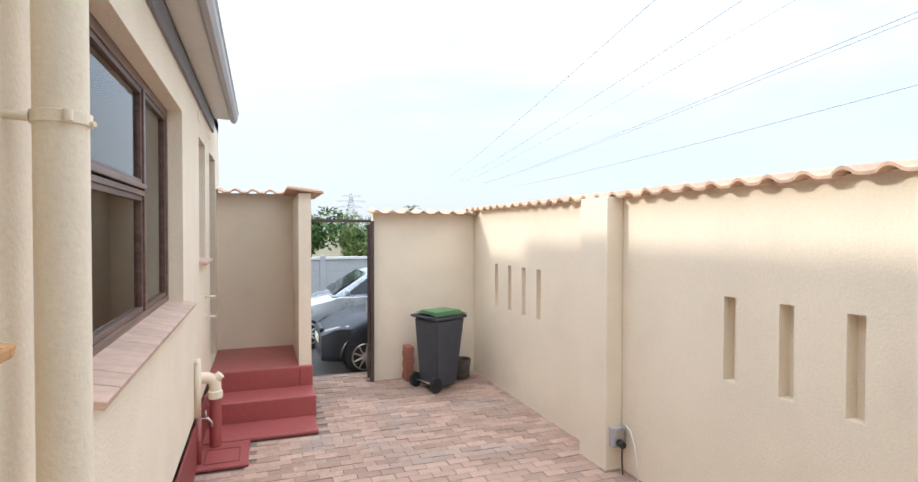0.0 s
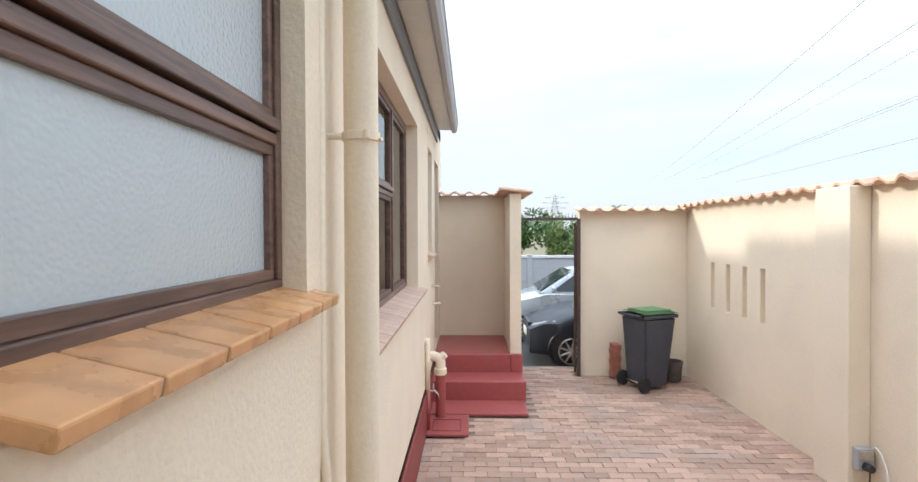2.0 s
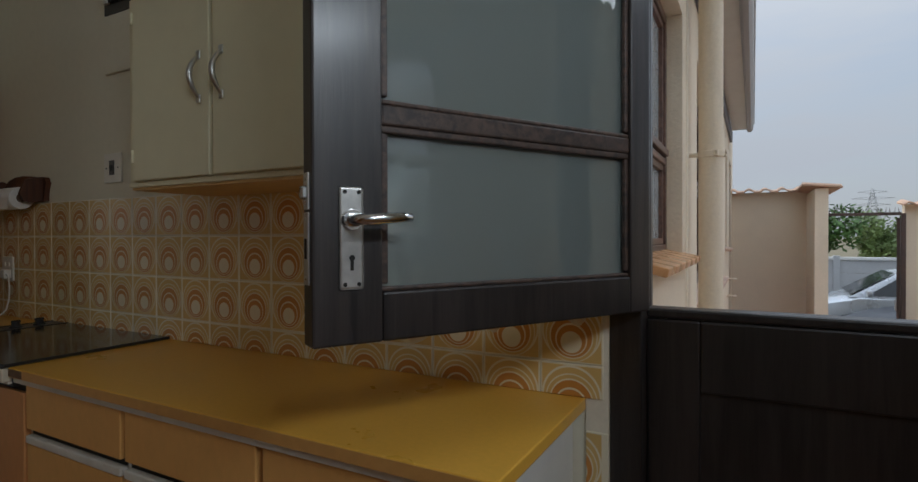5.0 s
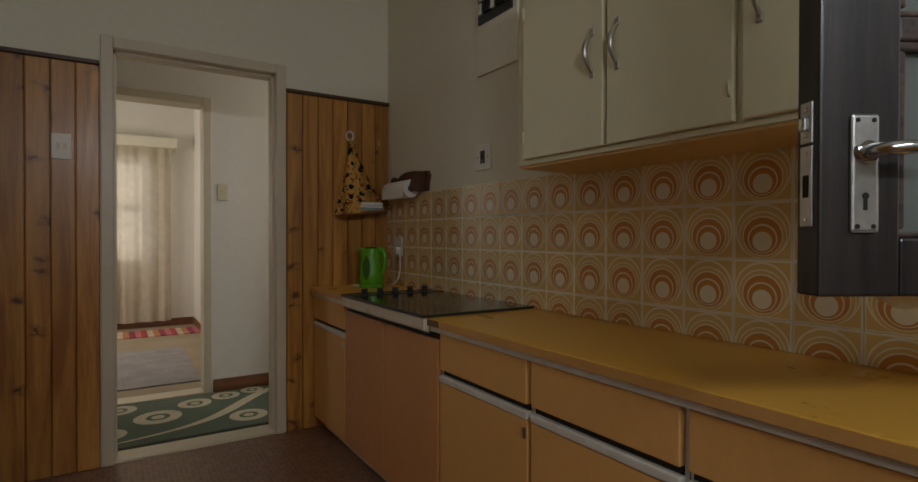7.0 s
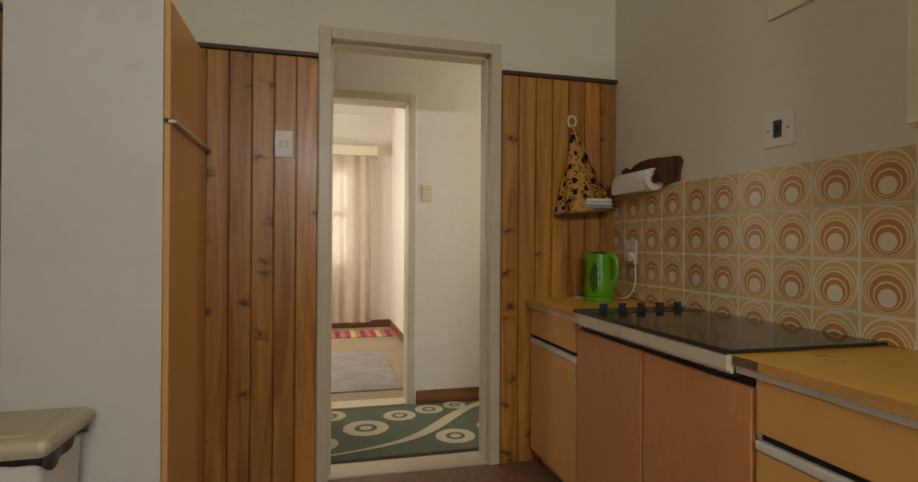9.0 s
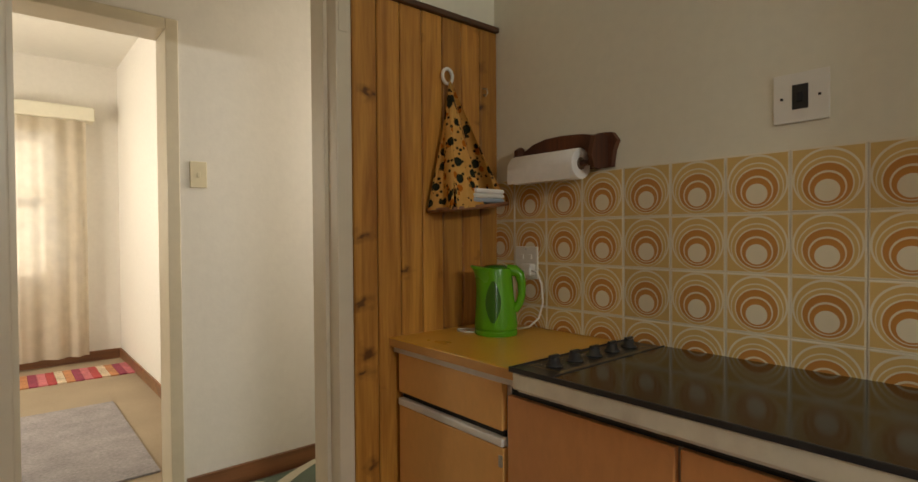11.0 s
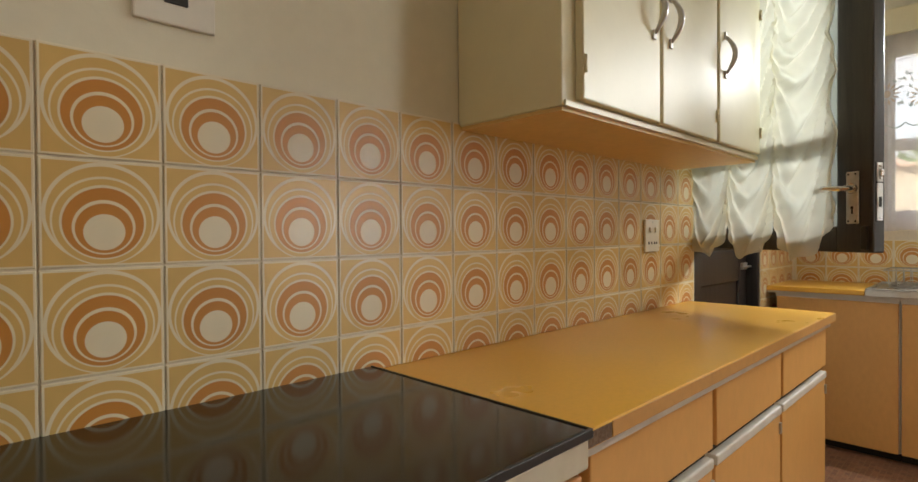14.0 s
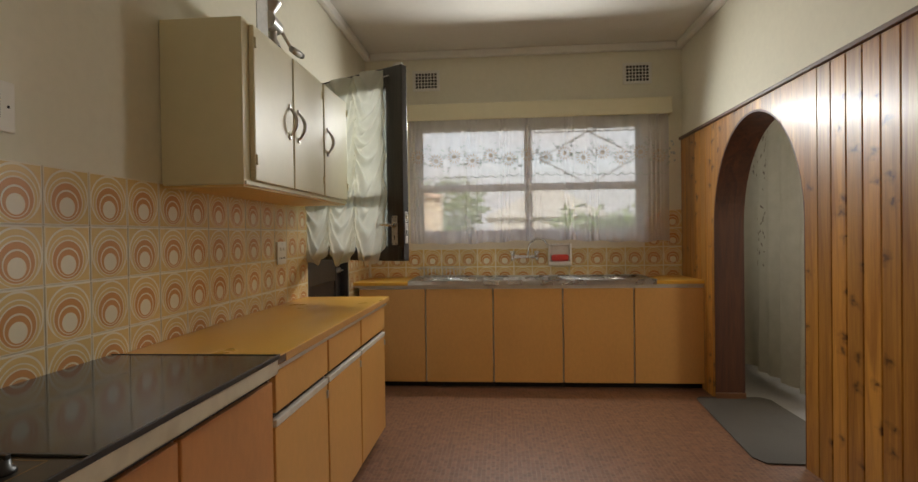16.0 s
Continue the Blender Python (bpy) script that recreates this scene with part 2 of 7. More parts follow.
def tile_pattern(name, vary=0.08):
    """Glazed ceramic with nested off-centre rings in tan, ochre and white, in the tile's own coordinates (x across, z up)."""
    m, n, l, b = mat_base(name, (0.6, 0.4, 0.2), 0.34)
    tc = n.new("ShaderNodeTexCoord")
    sx = n.new("ShaderNodeSeparateXYZ")
    l.new(tc.outputs["Object"], sx.inputs[0])
    tan, ochre, white = (0.60, 0.40, 0.14), (0.50, 0.215, 0.045), (0.70, 0.63, 0.47)
    grain = n.new("ShaderNodeTexNoise")
    grain.inputs["Scale"].default_value = 30
    l.new(tc.outputs["Object"], grain.inputs["Vector"])
    col = None
    # (radius, centre height, colour) from the outside in, in metres
    rings = [(0.0715, 0.0, white), (0.067, -0.001, tan), (0.0625, -0.0105, white), (0.060, -0.0115, tan), (0.0525, -0.0125, white), (0.0495, -0.0135, ochre), (0.0385, -0.0195, white), (0.0350, -0.0210, ochre), (0.0255, -0.0265, white)]
    for r, cz, c in rings:
        dz = n.new("ShaderNodeMath")
        dz.operation = "SUBTRACT"
        dz.inputs[1].default_value = cz
        l.new(sx.outputs["Z"], dz.inputs[0])
        cb = n.new("ShaderNodeCombineXYZ")
        l.new(sx.outputs["X"], cb.inputs[0])
        l.new(dz.outputs[0], cb.inputs[2])
        ln = n.new("ShaderNodeVectorMath")
        ln.operation = "LENGTH"
        l.new(cb.outputs[0], ln.inputs[0])
        mr = n.new("ShaderNodeMapRange")
        mr.inputs["From Min"].default_value, mr.inputs["From Max"].default_value = r - 0.0005, r + 0.0005
        mr.inputs["To Min"].default_value, mr.inputs["To Max"].default_value = 1, 0
        l.new(ln.outputs["Value"], mr.inputs["Value"])
        mx = n.new("ShaderNodeMixRGB")
        mx.inputs["Color2"].default_value = (*c, 1)
        if col is None:
            mx.inputs["Color1"].default_value = (*tan, 1)
        else:
            l.new(col, mx.inputs["Color1"])
        l.new(mr.outputs[0], mx.inputs["Fac"])
        col = mx.outputs["Color"]
    # thin pale line just inside the edge
    ab = [n.new("ShaderNodeMath") for _ in range(3)]
    for k, ax in ((0, "X"), (1, "Z")):
        ab[k].operation = "ABSOLUTE"
        l.new(sx.outputs[ax], ab[k].inputs[0])
    ab[2].operation = "MAXIMUM"
    l.new(ab[0].outputs[0], ab[2].inputs[0])
    l.new(ab[1].outputs[0], ab[2].inputs[1])
    er = n.new("ShaderNodeMapRange")
    er.inputs["From Min"].default_value, er.inputs["From Max"].default_value = 0.0706, 0.0714
    l.new(ab[2].outputs[0], er.inputs["Value"])
    ex = n.new("ShaderNodeMixRGB")
    ex.inputs["Color2"].default_value = (*white, 1)
    l.new(er.outputs[0], ex.inputs["Fac"])
    l.new(col, ex.inputs["Color1"])
    oi = n.new("ShaderNodeObjectInfo")
    vr = n.new("ShaderNodeMapRange")
    vr.inputs["To Min"].default_value, vr.inputs["To Max"].default_value = 1 - vary, 1 + vary
    l.new(oi.outputs["Random"], vr.inputs["Value"])
    gm = n.new("ShaderNodeMath")
    gm.operation = "MULTIPLY_ADD"
    gm.inputs[1].default_value = 0.12
    l.new(grain.outputs["Fac"], gm.inputs[0])
    l.new(vr.outputs[0], gm.inputs[2])
    hv = n.new("ShaderNodeHueSaturation")
    l.new(gm.outputs[0], hv.inputs["Value"])
    l.new(ex.outputs["Color"], hv.inputs["Color"])
    l.new(hv.outputs["Color"], b.inputs["Base Color"])
    return m


def cloth(name, color, see=0.3, rough=0.9, spots=(), glow=0.5):
    """Woven cloth that lets some light through; spots: (scale, size, colour) of printed blots."""
    m, n, l, b = mat_base(name, color, rough)
    n.remove(b)
    df, tl, tr = n.new("ShaderNodeBsdfDiffuse"), n.new("ShaderNodeBsdfTranslucent"), n.new("ShaderNodeBsdfTransparent")
    tc = n.new("ShaderNodeTexCoord")
    nz = n.new("ShaderNodeTexNoise")
    nz.inputs["Scale"].default_value = 12
    l.new(tc.outputs["Object"], nz.inputs["Vector"])
    vm = n.new("ShaderNodeVectorMath")
    vm.operation = "SCALE"
    vm.inputs[0].default_value = color
    mr = n.new("ShaderNodeMapRange")
    mr.inputs["To Min"].default_value, mr.inputs["To Max"].default_value = 0.88, 1.12
    l.new(nz.outputs["Fac"], mr.inputs["Value"])
    l.new(mr.outputs[0], vm.inputs["Scale"])
    col = vm.outputs[0]
    for scale, size, c in spots:
        vo = n.new("ShaderNodeTexVoronoi")
        vo.inputs["Scale"].default_value = scale
        l.new(tc.outputs["Object"], vo.inputs["Vector"])
        th = n.new("ShaderNodeMath")
        th.operation = "LESS_THAN"
        th.inputs[1].default_value = size
        l.new(vo.outputs["Distance"], th.inputs[0])
        mx = n.new("ShaderNodeMixRGB")
        mx.inputs["Color2"].default_value = (*c, 1)
        l.new(th.outputs[0], mx.inputs["Fac"])
        l.new(col, mx.inputs["Color1"])
        col = mx.outputs["Color"]
    l.new(col, df.inputs["Color"])
    l.new(col, tl.inputs["Color"])
    m1, m2 = n.new("ShaderNodeMixShader"), n.new("ShaderNodeMixShader")
    m1.inputs[0].default_value = glow if see else 0.15
    l.new(df.outputs[0], m1.inputs[1])
    l.new(tl.outputs[0], m1.inputs[2])
    m2.inputs[0].default_value = see
    l.new(m1.outputs[0], m2.inputs[1])
    l.new(tr.outputs[0], m2.inputs[2])
    l.new(m2.outputs[0], n["Material Output"].inputs["Surface"])
    return m


CREAM = (0.83, 0.72, 0.56)
M_EXT = surface("exterior_paint", CREAM, 0.85, vary=0.05, grain=60, stain=1.5, bump=0.5, bump_scale=70, dirt=(0.5, 0.42, 0.32), dirt_amount=0.12)
M_ROUGH = surface("roughcast_paint", CREAM, 0.85, vary=0.05, grain=50, stain=3, bump=0.45, bump_scale=60, bump_dist=0.008)
M_INT = surface("interior_paint", (0.74, 0.70, 0.56), 0.7, vary=0.03, grain=30, stain=1.2, bump=0.12, bump_scale=60)
M_PASS = surface("passage_paint", (0.76, 0.72, 0.655), 0.7, vary=0.03, grain=30, stain=1.2, bump=0.12, bump_scale=60)
M_CEIL = surface("ceiling_paint", (0.78, 0.75, 0.68), 0.8, vary=0.02, grain=20, stain=1)
M_FRAME = surface("cream_gloss_paint", (0.62, 0.54, 0.40), 0.4, vary=0.04, grain=20, stain=3, bump=0.1, bump_scale=50)
M_CUP = surface("cream_cupboard_paint", (0.74, 0.68, 0.47), 0.42, vary=0.03, grain=15, stain=2, bump=0.06, bump_scale=40)
M_LAM = surface("yellow_laminate", (0.75, 0.405, 0.055), 0.3, vary=0.05, grain=90, stain=2)
M_DOORH = surface("faded_orange_laminate", (0.60, 0.27, 0.095), 0.4, vary=0.08, grain=60, stain=1.4, dirt=(0.42, 0.20, 0.085), dirt_amount=0.35, stretch=(1, 1, 0.4))
M_DOORC = surface("orange_laminate", (0.71, 0.375, 0.115), 0.42, vary=0.05, grain=60, stain=1.4, dirt=(0.5, 0.25, 0.08), dirt_amount=0.18, stretch=(1, 1, 0.5))
M_WHITE = surface("white_melamine", (0.74, 0.72, 0.66), 0.4, vary=0.03, grain=20, stain=2, dirt=(0.4, 0.35, 0.28), dirt_amount=0.12)
M_STRIP = surface("white_plastic_strip", (0.68, 0.64, 0.56), 0.45, vary=0.05, grain=30, stain=6, dirt=(0.35, 0.28, 0.2), dirt_amount=0.3)
# near-black: paints the shade in gaps and holes; also black screws, breakers, plinth
M_DARK = surface("black_parts_and_gap_shade", (0.012, 0.010, 0.008), 0.8, vary=0.2)
M_PINE = wood("varnished_pine", (0.53, 0.25, 0.048), (0.29, 0.11, 0.019), 2, 0.38, coat=0.12)
M_TRIMW = wood("dark_wood_trim", (0.12, 0.045, 0.02), (0.05, 0.02, 0.01), 1, 0.4, knots=False)
M_TRIMX = wood("dark_wood_trim_long", (0.12, 0.045, 0.02), (0.05, 0.02, 0.01), 0, 0.4, knots=False)
M_SKIRT = wood("skirting_wood", (0.24, 0.10, 0.04), (0.13, 0.05, 0.02), 1, 0.4, knots=False)
M_LINING = wood("arch_lining_wood", (0.115, 0.036, 0.013), (0.05, 0.016, 0.008), 2, 0.55, knots=False, coat=0.0)
M_STABLE = wood("dark_stained_door", (0.030, 0.023, 0.021), (0.010, 0.008, 0.008), 2, 0.42, rings=30, knots=False, coat=0.2, rand=0.15)
M_WORN = wood("worn_stained_bar", (0.085, 0.05, 0.036), (0.025, 0.016, 0.013), 0, 0.55, rings=40, knots=False, coat=0.05)
M_WINF = wood("stained_window_frame", (0.19, 0.105, 0.075), (0.085, 0.046, 0.036), 1, 0.45, rings=22, knots=False)
M_TILE = tile_pattern("ring_pattern_tile")
M_GROUT = surface("grout", (0.74, 0.67, 0.54), 0.8, vary=0.06, grain=80)
M_HOB = surface("black_hob_glass", (0.014, 0.014, 0.011), 0.12, vary=0.2, grain=10, stain=3, coat=0.0)
M_BLACK = surface("black_plastic", (0.02, 0.02, 0.02), 0.35, vary=0.1)
M_STEEL = surface("stainless_steel", (0.55, 0.55, 0.54), 0.28, 1.0, vary=0.08, grain=20, stain=8)
M_CHROME = surface("chrome", (0.72, 0.72, 0.72), 0.14, 1.0, vary=0.05)
M_ALU = surface("worn_aluminium", (0.55, 0.54, 0.52), 0.38, 1.0, vary=0.15, grain=60, stain=10)
M_GREEN = surface("green_plastic", (0.10, 0.34, 0.012), 0.25, vary=0.05, grain=10, stain=3)
M_GREEND = surface("dark_green_window", (0.035, 0.12, 0.015), 0.12, vary=0.05)
M_PLASW = surface("white_plastic", (0.74, 0.71, 0.63), 0.4, vary=0.03)
M_PLASC = surface("cream_plastic", (0.66, 0.58, 0.40), 0.45, vary=0.03)
M_PAPER = surface("paper_towel", (0.80, 0.76, 0.70), 0.95, vary=0.04, bump=0.5, bump_scale=120)
M_REDP = surface("red_stoep_paint", (0.36, 0.085, 0.08), 0.4, vary=0.1, grain=25, stain=2.5, dirt=(0.30, 0.14, 0.12), dirt_amount=0.3, bump=0.1, bump_scale=30)
M_PAVE = surface("clay_paver", (0.42, 0.28, 0.215), 0.85, vary=0.2, grain=50, stain=3, bump=0.4, bump_scale=90, dirt=(0.33, 0.285, 0.245), dirt_amount=0.7, rand=0.22)
M_SAND = surface("joint_sand", (0.24, 0.19, 0.155), 0.95, vary=0.2, grain=70)
M_TERRA = surface("terracotta_tile", (0.60, 0.39, 0.27), 0.8, vary=0.14, grain=40, stain=6, dirt=(0.54, 0.41, 0.28), dirt_amount=0.6, bump=0.3, bump_scale=60, rand=0.12)
M_SILL = surface("glazed_sill_tile", (0.62, 0.32, 0.14), 0.28, vary=0.18, grain=14, stain=9, dirt=(0.70, 0.44, 0.20), dirt_amount=0.45, rand=0.12)
M_SILLB = surface("faded_sill_tile", (0.58, 0.40, 0.30), 0.5, vary=0.12, grain=20, stain=7, rand=0.1)
M_ASPH = surface("asphalt", (0.055, 0.055, 0.055), 0.9, vary=0.2, grain=80, stain=2, bump=0.4, bump_scale=150)
M_EARTH = surface("dry_ground", (0.20, 0.17, 0.10), 0.95, vary=0.2, grain=10, stain=0.5)
M_GREYW = surface("grey_concrete", (0.46, 0.47, 0.48), 0.85, vary=0.06, grain=30, stain=1.5, dirt=(0.3, 0.3, 0.3), dirt_amount=0.15)
M_BINB = surface("dark_grey_bin_plastic", (0.050, 0.057, 0.073), 0.5, vary=0.1, grain=40, stain=5, dirt=(0.12, 0.11, 0.10), dirt_amount=0.3)
M_BING = surface("green_bin_lid", (0.10, 0.23, 0.095), 0.45, vary=0.08, grain=20, stain=6, dirt=(0.2, 0.28, 0.18), dirt_amount=0.3)
M_RUBBER = surface("rubber", (0.02, 0.02, 0.02), 0.8, vary=0.15)
M_CARA = surface("silver_car_paint", (0.50, 0.54, 0.58), 0.28, 0.5, vary=0.03, coat=0.8)
M_CARB = surface("dark_blue_grey_car_paint", (0.020, 0.025, 0.036), 0.4, 0.0, vary=0.03)
M_CARG = surface("dark_car_glass", (0.03, 0.035, 0.04), 0.06)
M_LAMPG = surface("headlight_glass", (0.62, 0.65, 0.66), 0.1, 0.3)
M_BARK = surface("bark", (0.10, 0.07, 0.045), 0.9, vary=0.3, bump=0.5)
M_LEAF = surface("foliage", (0.055, 0.115, 0.022), 0.6, vary=0.45, grain=3, stain=1.2)
M_LEAFB = surface("pale_foliage", (0.17, 0.24, 0.08), 0.6, vary=0.4, grain=3, stain=1.2)
M_GATE = surface("brown_gate_steel", (0.075, 0.050, 0.042), 0.55, vary=0.15, grain=30, stain=8, dirt=(0.2, 0.1, 0.06), dirt_amount=0.3)
M_GUT = surface("grey_gutter_metal", (0.42, 0.42, 0.43), 0.5, vary=0.05)
M_FASC = surface("grey_fascia", (0.20, 0.20, 0.215), 0.6, vary=0.08, grain=20)
M_ROOF = surface("roof_sheet", (0.62, 0.61, 0.58), 0.7, vary=0.1)
M_PANE = glass("old_window_glass", ior=1.9)
M_DUSTY = glass("dusty_glass", (0.97, 0.97, 0.97))
M_FROST = glass("patterned_glass", (0.72, 0.79, 0.82), 0.3, 0.22, bump=0.32, scale=95, veil=0.85)
M_MIST = glass("misted_door_glass", (0.42, 0.47, 0.45), 0.0, 0.5, bump=0.04, scale=28, ior=2.3)
M_NET = cloth("net_curtain", (0.92, 0.90, 0.93), 0.42, glow=0.92)
M_RUCHE = cloth("ruched_curtain", (0.86, 0.84, 0.73), 0.34, glow=0.6)
M_DRAPE = cloth("cream_drape", (0.74, 0.66, 0.54), 0.06)
M_ARCHC = cloth("printed_drape", (0.44, 0.40, 0.32), 0.0)
M_BAG = cloth("printed_orange_cloth", (0.66, 0.36, 0.10), 0.0, spots=((24.0, 0.30, (0.50, 0.15, 0.02)), (19.0, 0.33, (0.025, 0.028, 0.018)), (48.0, 0.28, (0.05, 0.04, 0.02))))
# dark colour that paints the shade inside the vent holes
M_VENT = surface("vent_hole_shade", (0.03, 0.028, 0.025), 0.9)
M_MAT = surface("grey_mat", (0.085, 0.072, 0.06), 0.95, vary=0.14, grain=90, stain=5, bump=0.8, bump_scale=200)
M_PINKP = surface("pink_soap", (0.62, 0.06, 0.045), 0.35, vary=0.05)


def vinyl(name):
    """Brown sheet vinyl printed with small mosaic chips."""
    m, n, l, b = mat_base(name, (0.2, 0.1, 0.06), 0.38)
    tc = n.new("ShaderNodeTexCoord")
    br = n.new("ShaderNodeTexBrick")
    br.offset, br.squash = 0.5, 0.7
    br.inputs["Scale"].default_value = 1.0
    br.inputs["Brick Width"].default_value, br.inputs["Row Height"].default_value = 0.034, 0.022
    br.inputs["Mortar Size"].default_value = 0.0022
    br.inputs["Color1"].default_value, br.inputs["Color2"].default_value = (0.25, 0.115, 0.065, 1), (0.15, 0.065, 0.04, 1)
    br.inputs["Mortar"].default_value = (0.24, 0.135, 0.08, 1)
    l.new(tc.outputs["Object"], br.inputs["Vector"])
    no = n.new("ShaderNodeTexNoise")
    no.inputs["Scale"].default_value, no.inputs["Detail"].default_value = 25, 5
    l.new(tc.outputs["Object"], no.inputs["Vector"])
    hv = n.new("ShaderNodeHueSaturation")
    mr = n.new("ShaderNodeMapRange")
    mr.inputs["To Min"].default_value, mr.inputs["To Max"].default_value = 0.6, 1.4
    l.new(no.outputs["Fac"], mr.inputs["Value"])
    l.new(mr.outputs[0], hv.inputs["Value"])
    l.new(br.outputs["Color"], hv.inputs["Color"])
    l.new(hv.outputs["Color"], b.inputs["Base Color"])
    bu = n.new("ShaderNodeBump")
    bu.inputs["Strength"].default_value, bu.inputs["Distance"].default_value = 0.3, 0.001
    l.new(br.outputs["Fac"], bu.inputs["Height"])
    bu.invert = True
    l.new(bu.outputs["Normal"], b.inputs["Normal"])
    return m


M_VINYL = vinyl("brown_mosaic_vinyl")
M_CARPET = surface("beige_carpet", (0.36, 0.28, 0.19), 0.95, vary=0.12, grain=120, stain=3, bump=0.6, bump_scale=200)
M_RUGG = surface("green_rug_pile", (0.10, 0.125, 0.085), 0.95, vary=0.15, grain=120, stain=4, bump=0.8, bump_scale=220)
M_RUGW = surface("ivory_rug_pile", (0.52, 0.46, 0.32), 0.95, vary=0.12, grain=120, stain=4, bump=0.8, bump_scale=220)
M_RUGB = surface("grey_blue_rug", (0.30, 0.27, 0.27), 0.95, vary=0.25, grain=60, stain=7, bump=0.6, bump_scale=180)


# ---- building helpers ----
def world_of(ob):
    return world_of(ob.parent) @ ob.matrix_parent_inverse @ ob.matrix_basis if ob.parent else ob.matrix_basis.copy()


def mesh_of(bm, mats, smooth=False):
    me = bpy.data.meshes.new("mesh")
    bmesh.ops.recalc_face_normals(bm, faces=bm.faces)
    bm.to_mesh(me)
    bm.free()
    for m in mats if isinstance(mats, (list, tuple)) else [mats]:
        me.materials.append(m)
    if smooth:
        me.polygons.foreach_set("use_smooth", [True] * len(me.polygons))
        me.set_sharp_from_angle(angle=radians(40))
    return me


def part(name, bm, mats, parent, label="", smooth=False):
    """One mesh under a thing or part, its points given in the world."""
    ob = new(name, mesh_of(bm, mats, smooth))
    ob.parent = parent
    ob.matrix_parent_inverse = world_of(parent).inverted()
    if label:
        ob["label"] = label
    return ob


def piece(name, me, parent, m):
    """A repeat of one mesh under a thing, at the pose m."""
    ob = new(name, me)
    ob.parent = parent
    ob.matrix_parent_inverse = world_of(parent).inverted()
    ob.matrix_basis = m
    return ob


def thing(name, x, y, z, label, category, group="", kind=""):
    ob = new(name)
    ob.empty_display_size = 0.05
    ob.matrix_basis = pose(x, y, z)
    return tagged(ob, label, category, group, kind)


def solid(name, bm, mats, label, category, group="", kind="", smooth=False):
    return tagged(new(name, mesh_of(bm, mats, smooth)), label, category, group, kind)


def box(bm, x0, y0, z0, x1, y1, z1, bev=0.0, mi=0, seg=2, m=None):
    vs = [bm.verts.new((x, y, z)) for z in (z0, z1) for y in (y0, y1) for x in (x0, x1)]
    fs = [bm.faces.new([vs[i] for i in f]) for f in ((0, 2, 3, 1), (4, 5, 7, 6), (0, 1, 5, 4), (2, 6, 7, 3), (0, 4, 6, 2), (1, 3, 7, 5))]
    for f in fs:
        f.material_index = mi
    if bev:
        es = list({e for f in fs for e in f.edges})
        r = bmesh.ops.bevel(bm, geom=es, offset=bev, segments=seg, affect="EDGES", profile=0.5)
        for f in r["faces"]:
            f.material_index = mi
        vs = list({v for f in r["faces"] for v in f.verts} | {v for v in vs if v.is_valid})
    if m is not None:
        bmesh.ops.transform(bm, matrix=m, verts=[v for v in vs if v.is_valid])
    return bm


def boxes(*rows, bev=0.0):
    bm = bmesh.new()
    for r in rows:
        box(bm, *r, bev=bev)
    return bm


def tube(bm, points, radius, seg=10, caps=True, mi=0):
    """A round bar along points; radius one number or one for each point."""
    pts = [Vector(p) for p in points]
    rad = radius if isinstance(radius, (list, tuple)) else [radius] * len(pts)
    rings, up = [], None
    for i, p in enumerate(pts):
        d = (pts[min(i + 1, len(pts) - 1)] - pts[max(i - 1, 0)]).normalized()
        if up is None:
            up = d.orthogonal().normalized()
        up = (up - d * up.dot(d)).normalized()
        side = d.cross(up)
        rings.append([bm.verts.new(p + rad[i] * (math.cos(2 * math.pi * k / seg) * up + math.sin(2 * math.pi * k / seg) * side)) for k in range(seg)])
    for a, b in zip(rings, rings[1:]):
        for k in range(seg):
            f = bm.faces.new((a[k], a[(k + 1) % seg], b[(k + 1) % seg], b[k]))
            f.smooth, f.material_index = True, mi
    if caps:
        bm.faces.new(rings[0][::-1]).material_index = mi
        bm.faces.new(rings[-1]).material_index = mi
    return bm


def lathe(bm, profile, centre, seg=24, mi=0, squash=1.0):
    """Turned about the upright through centre; profile: (radius, height)."""
    c = Vector(centre)
    rings = [[bm.verts.new(c + Vector((r * math.cos(2 * math.pi * k / seg), squash * r * math.sin(2 * math.pi * k / seg), h))) for k in range(seg)] for r, h in profile]
    for a, b in zip(rings, rings[1:]):
        for k in range(seg):
            f = bm.faces.new((a[k], a[(k + 1) % seg], b[(k + 1) % seg], b[k]))
            f.smooth, f.material_index = True, mi
    bm.faces.new(rings[0][::-1]).material_index = mi
    bm.faces.new(rings[-1]).material_index = mi
    return bm


def plate(bm, outline, depth, m, mi=0):
    """A flat shape (x, y outline) with thickness, from z 0 to depth, laid by m."""
    lo = [bm.verts.new(m @ Vector((x, y, 0))) for x, y in outline]
    hi = [bm.verts.new(m @ Vector((x, y, depth))) for x, y in outline]
    bm.faces.new(lo[::-1]).material_index = mi
    bm.faces.new(hi).material_index = mi
    for i in range(len(lo)):
        j = (i + 1) % len(lo)
        bm.faces.new((lo[i], lo[j], hi[j], hi[i])).material_index = mi
    return bm


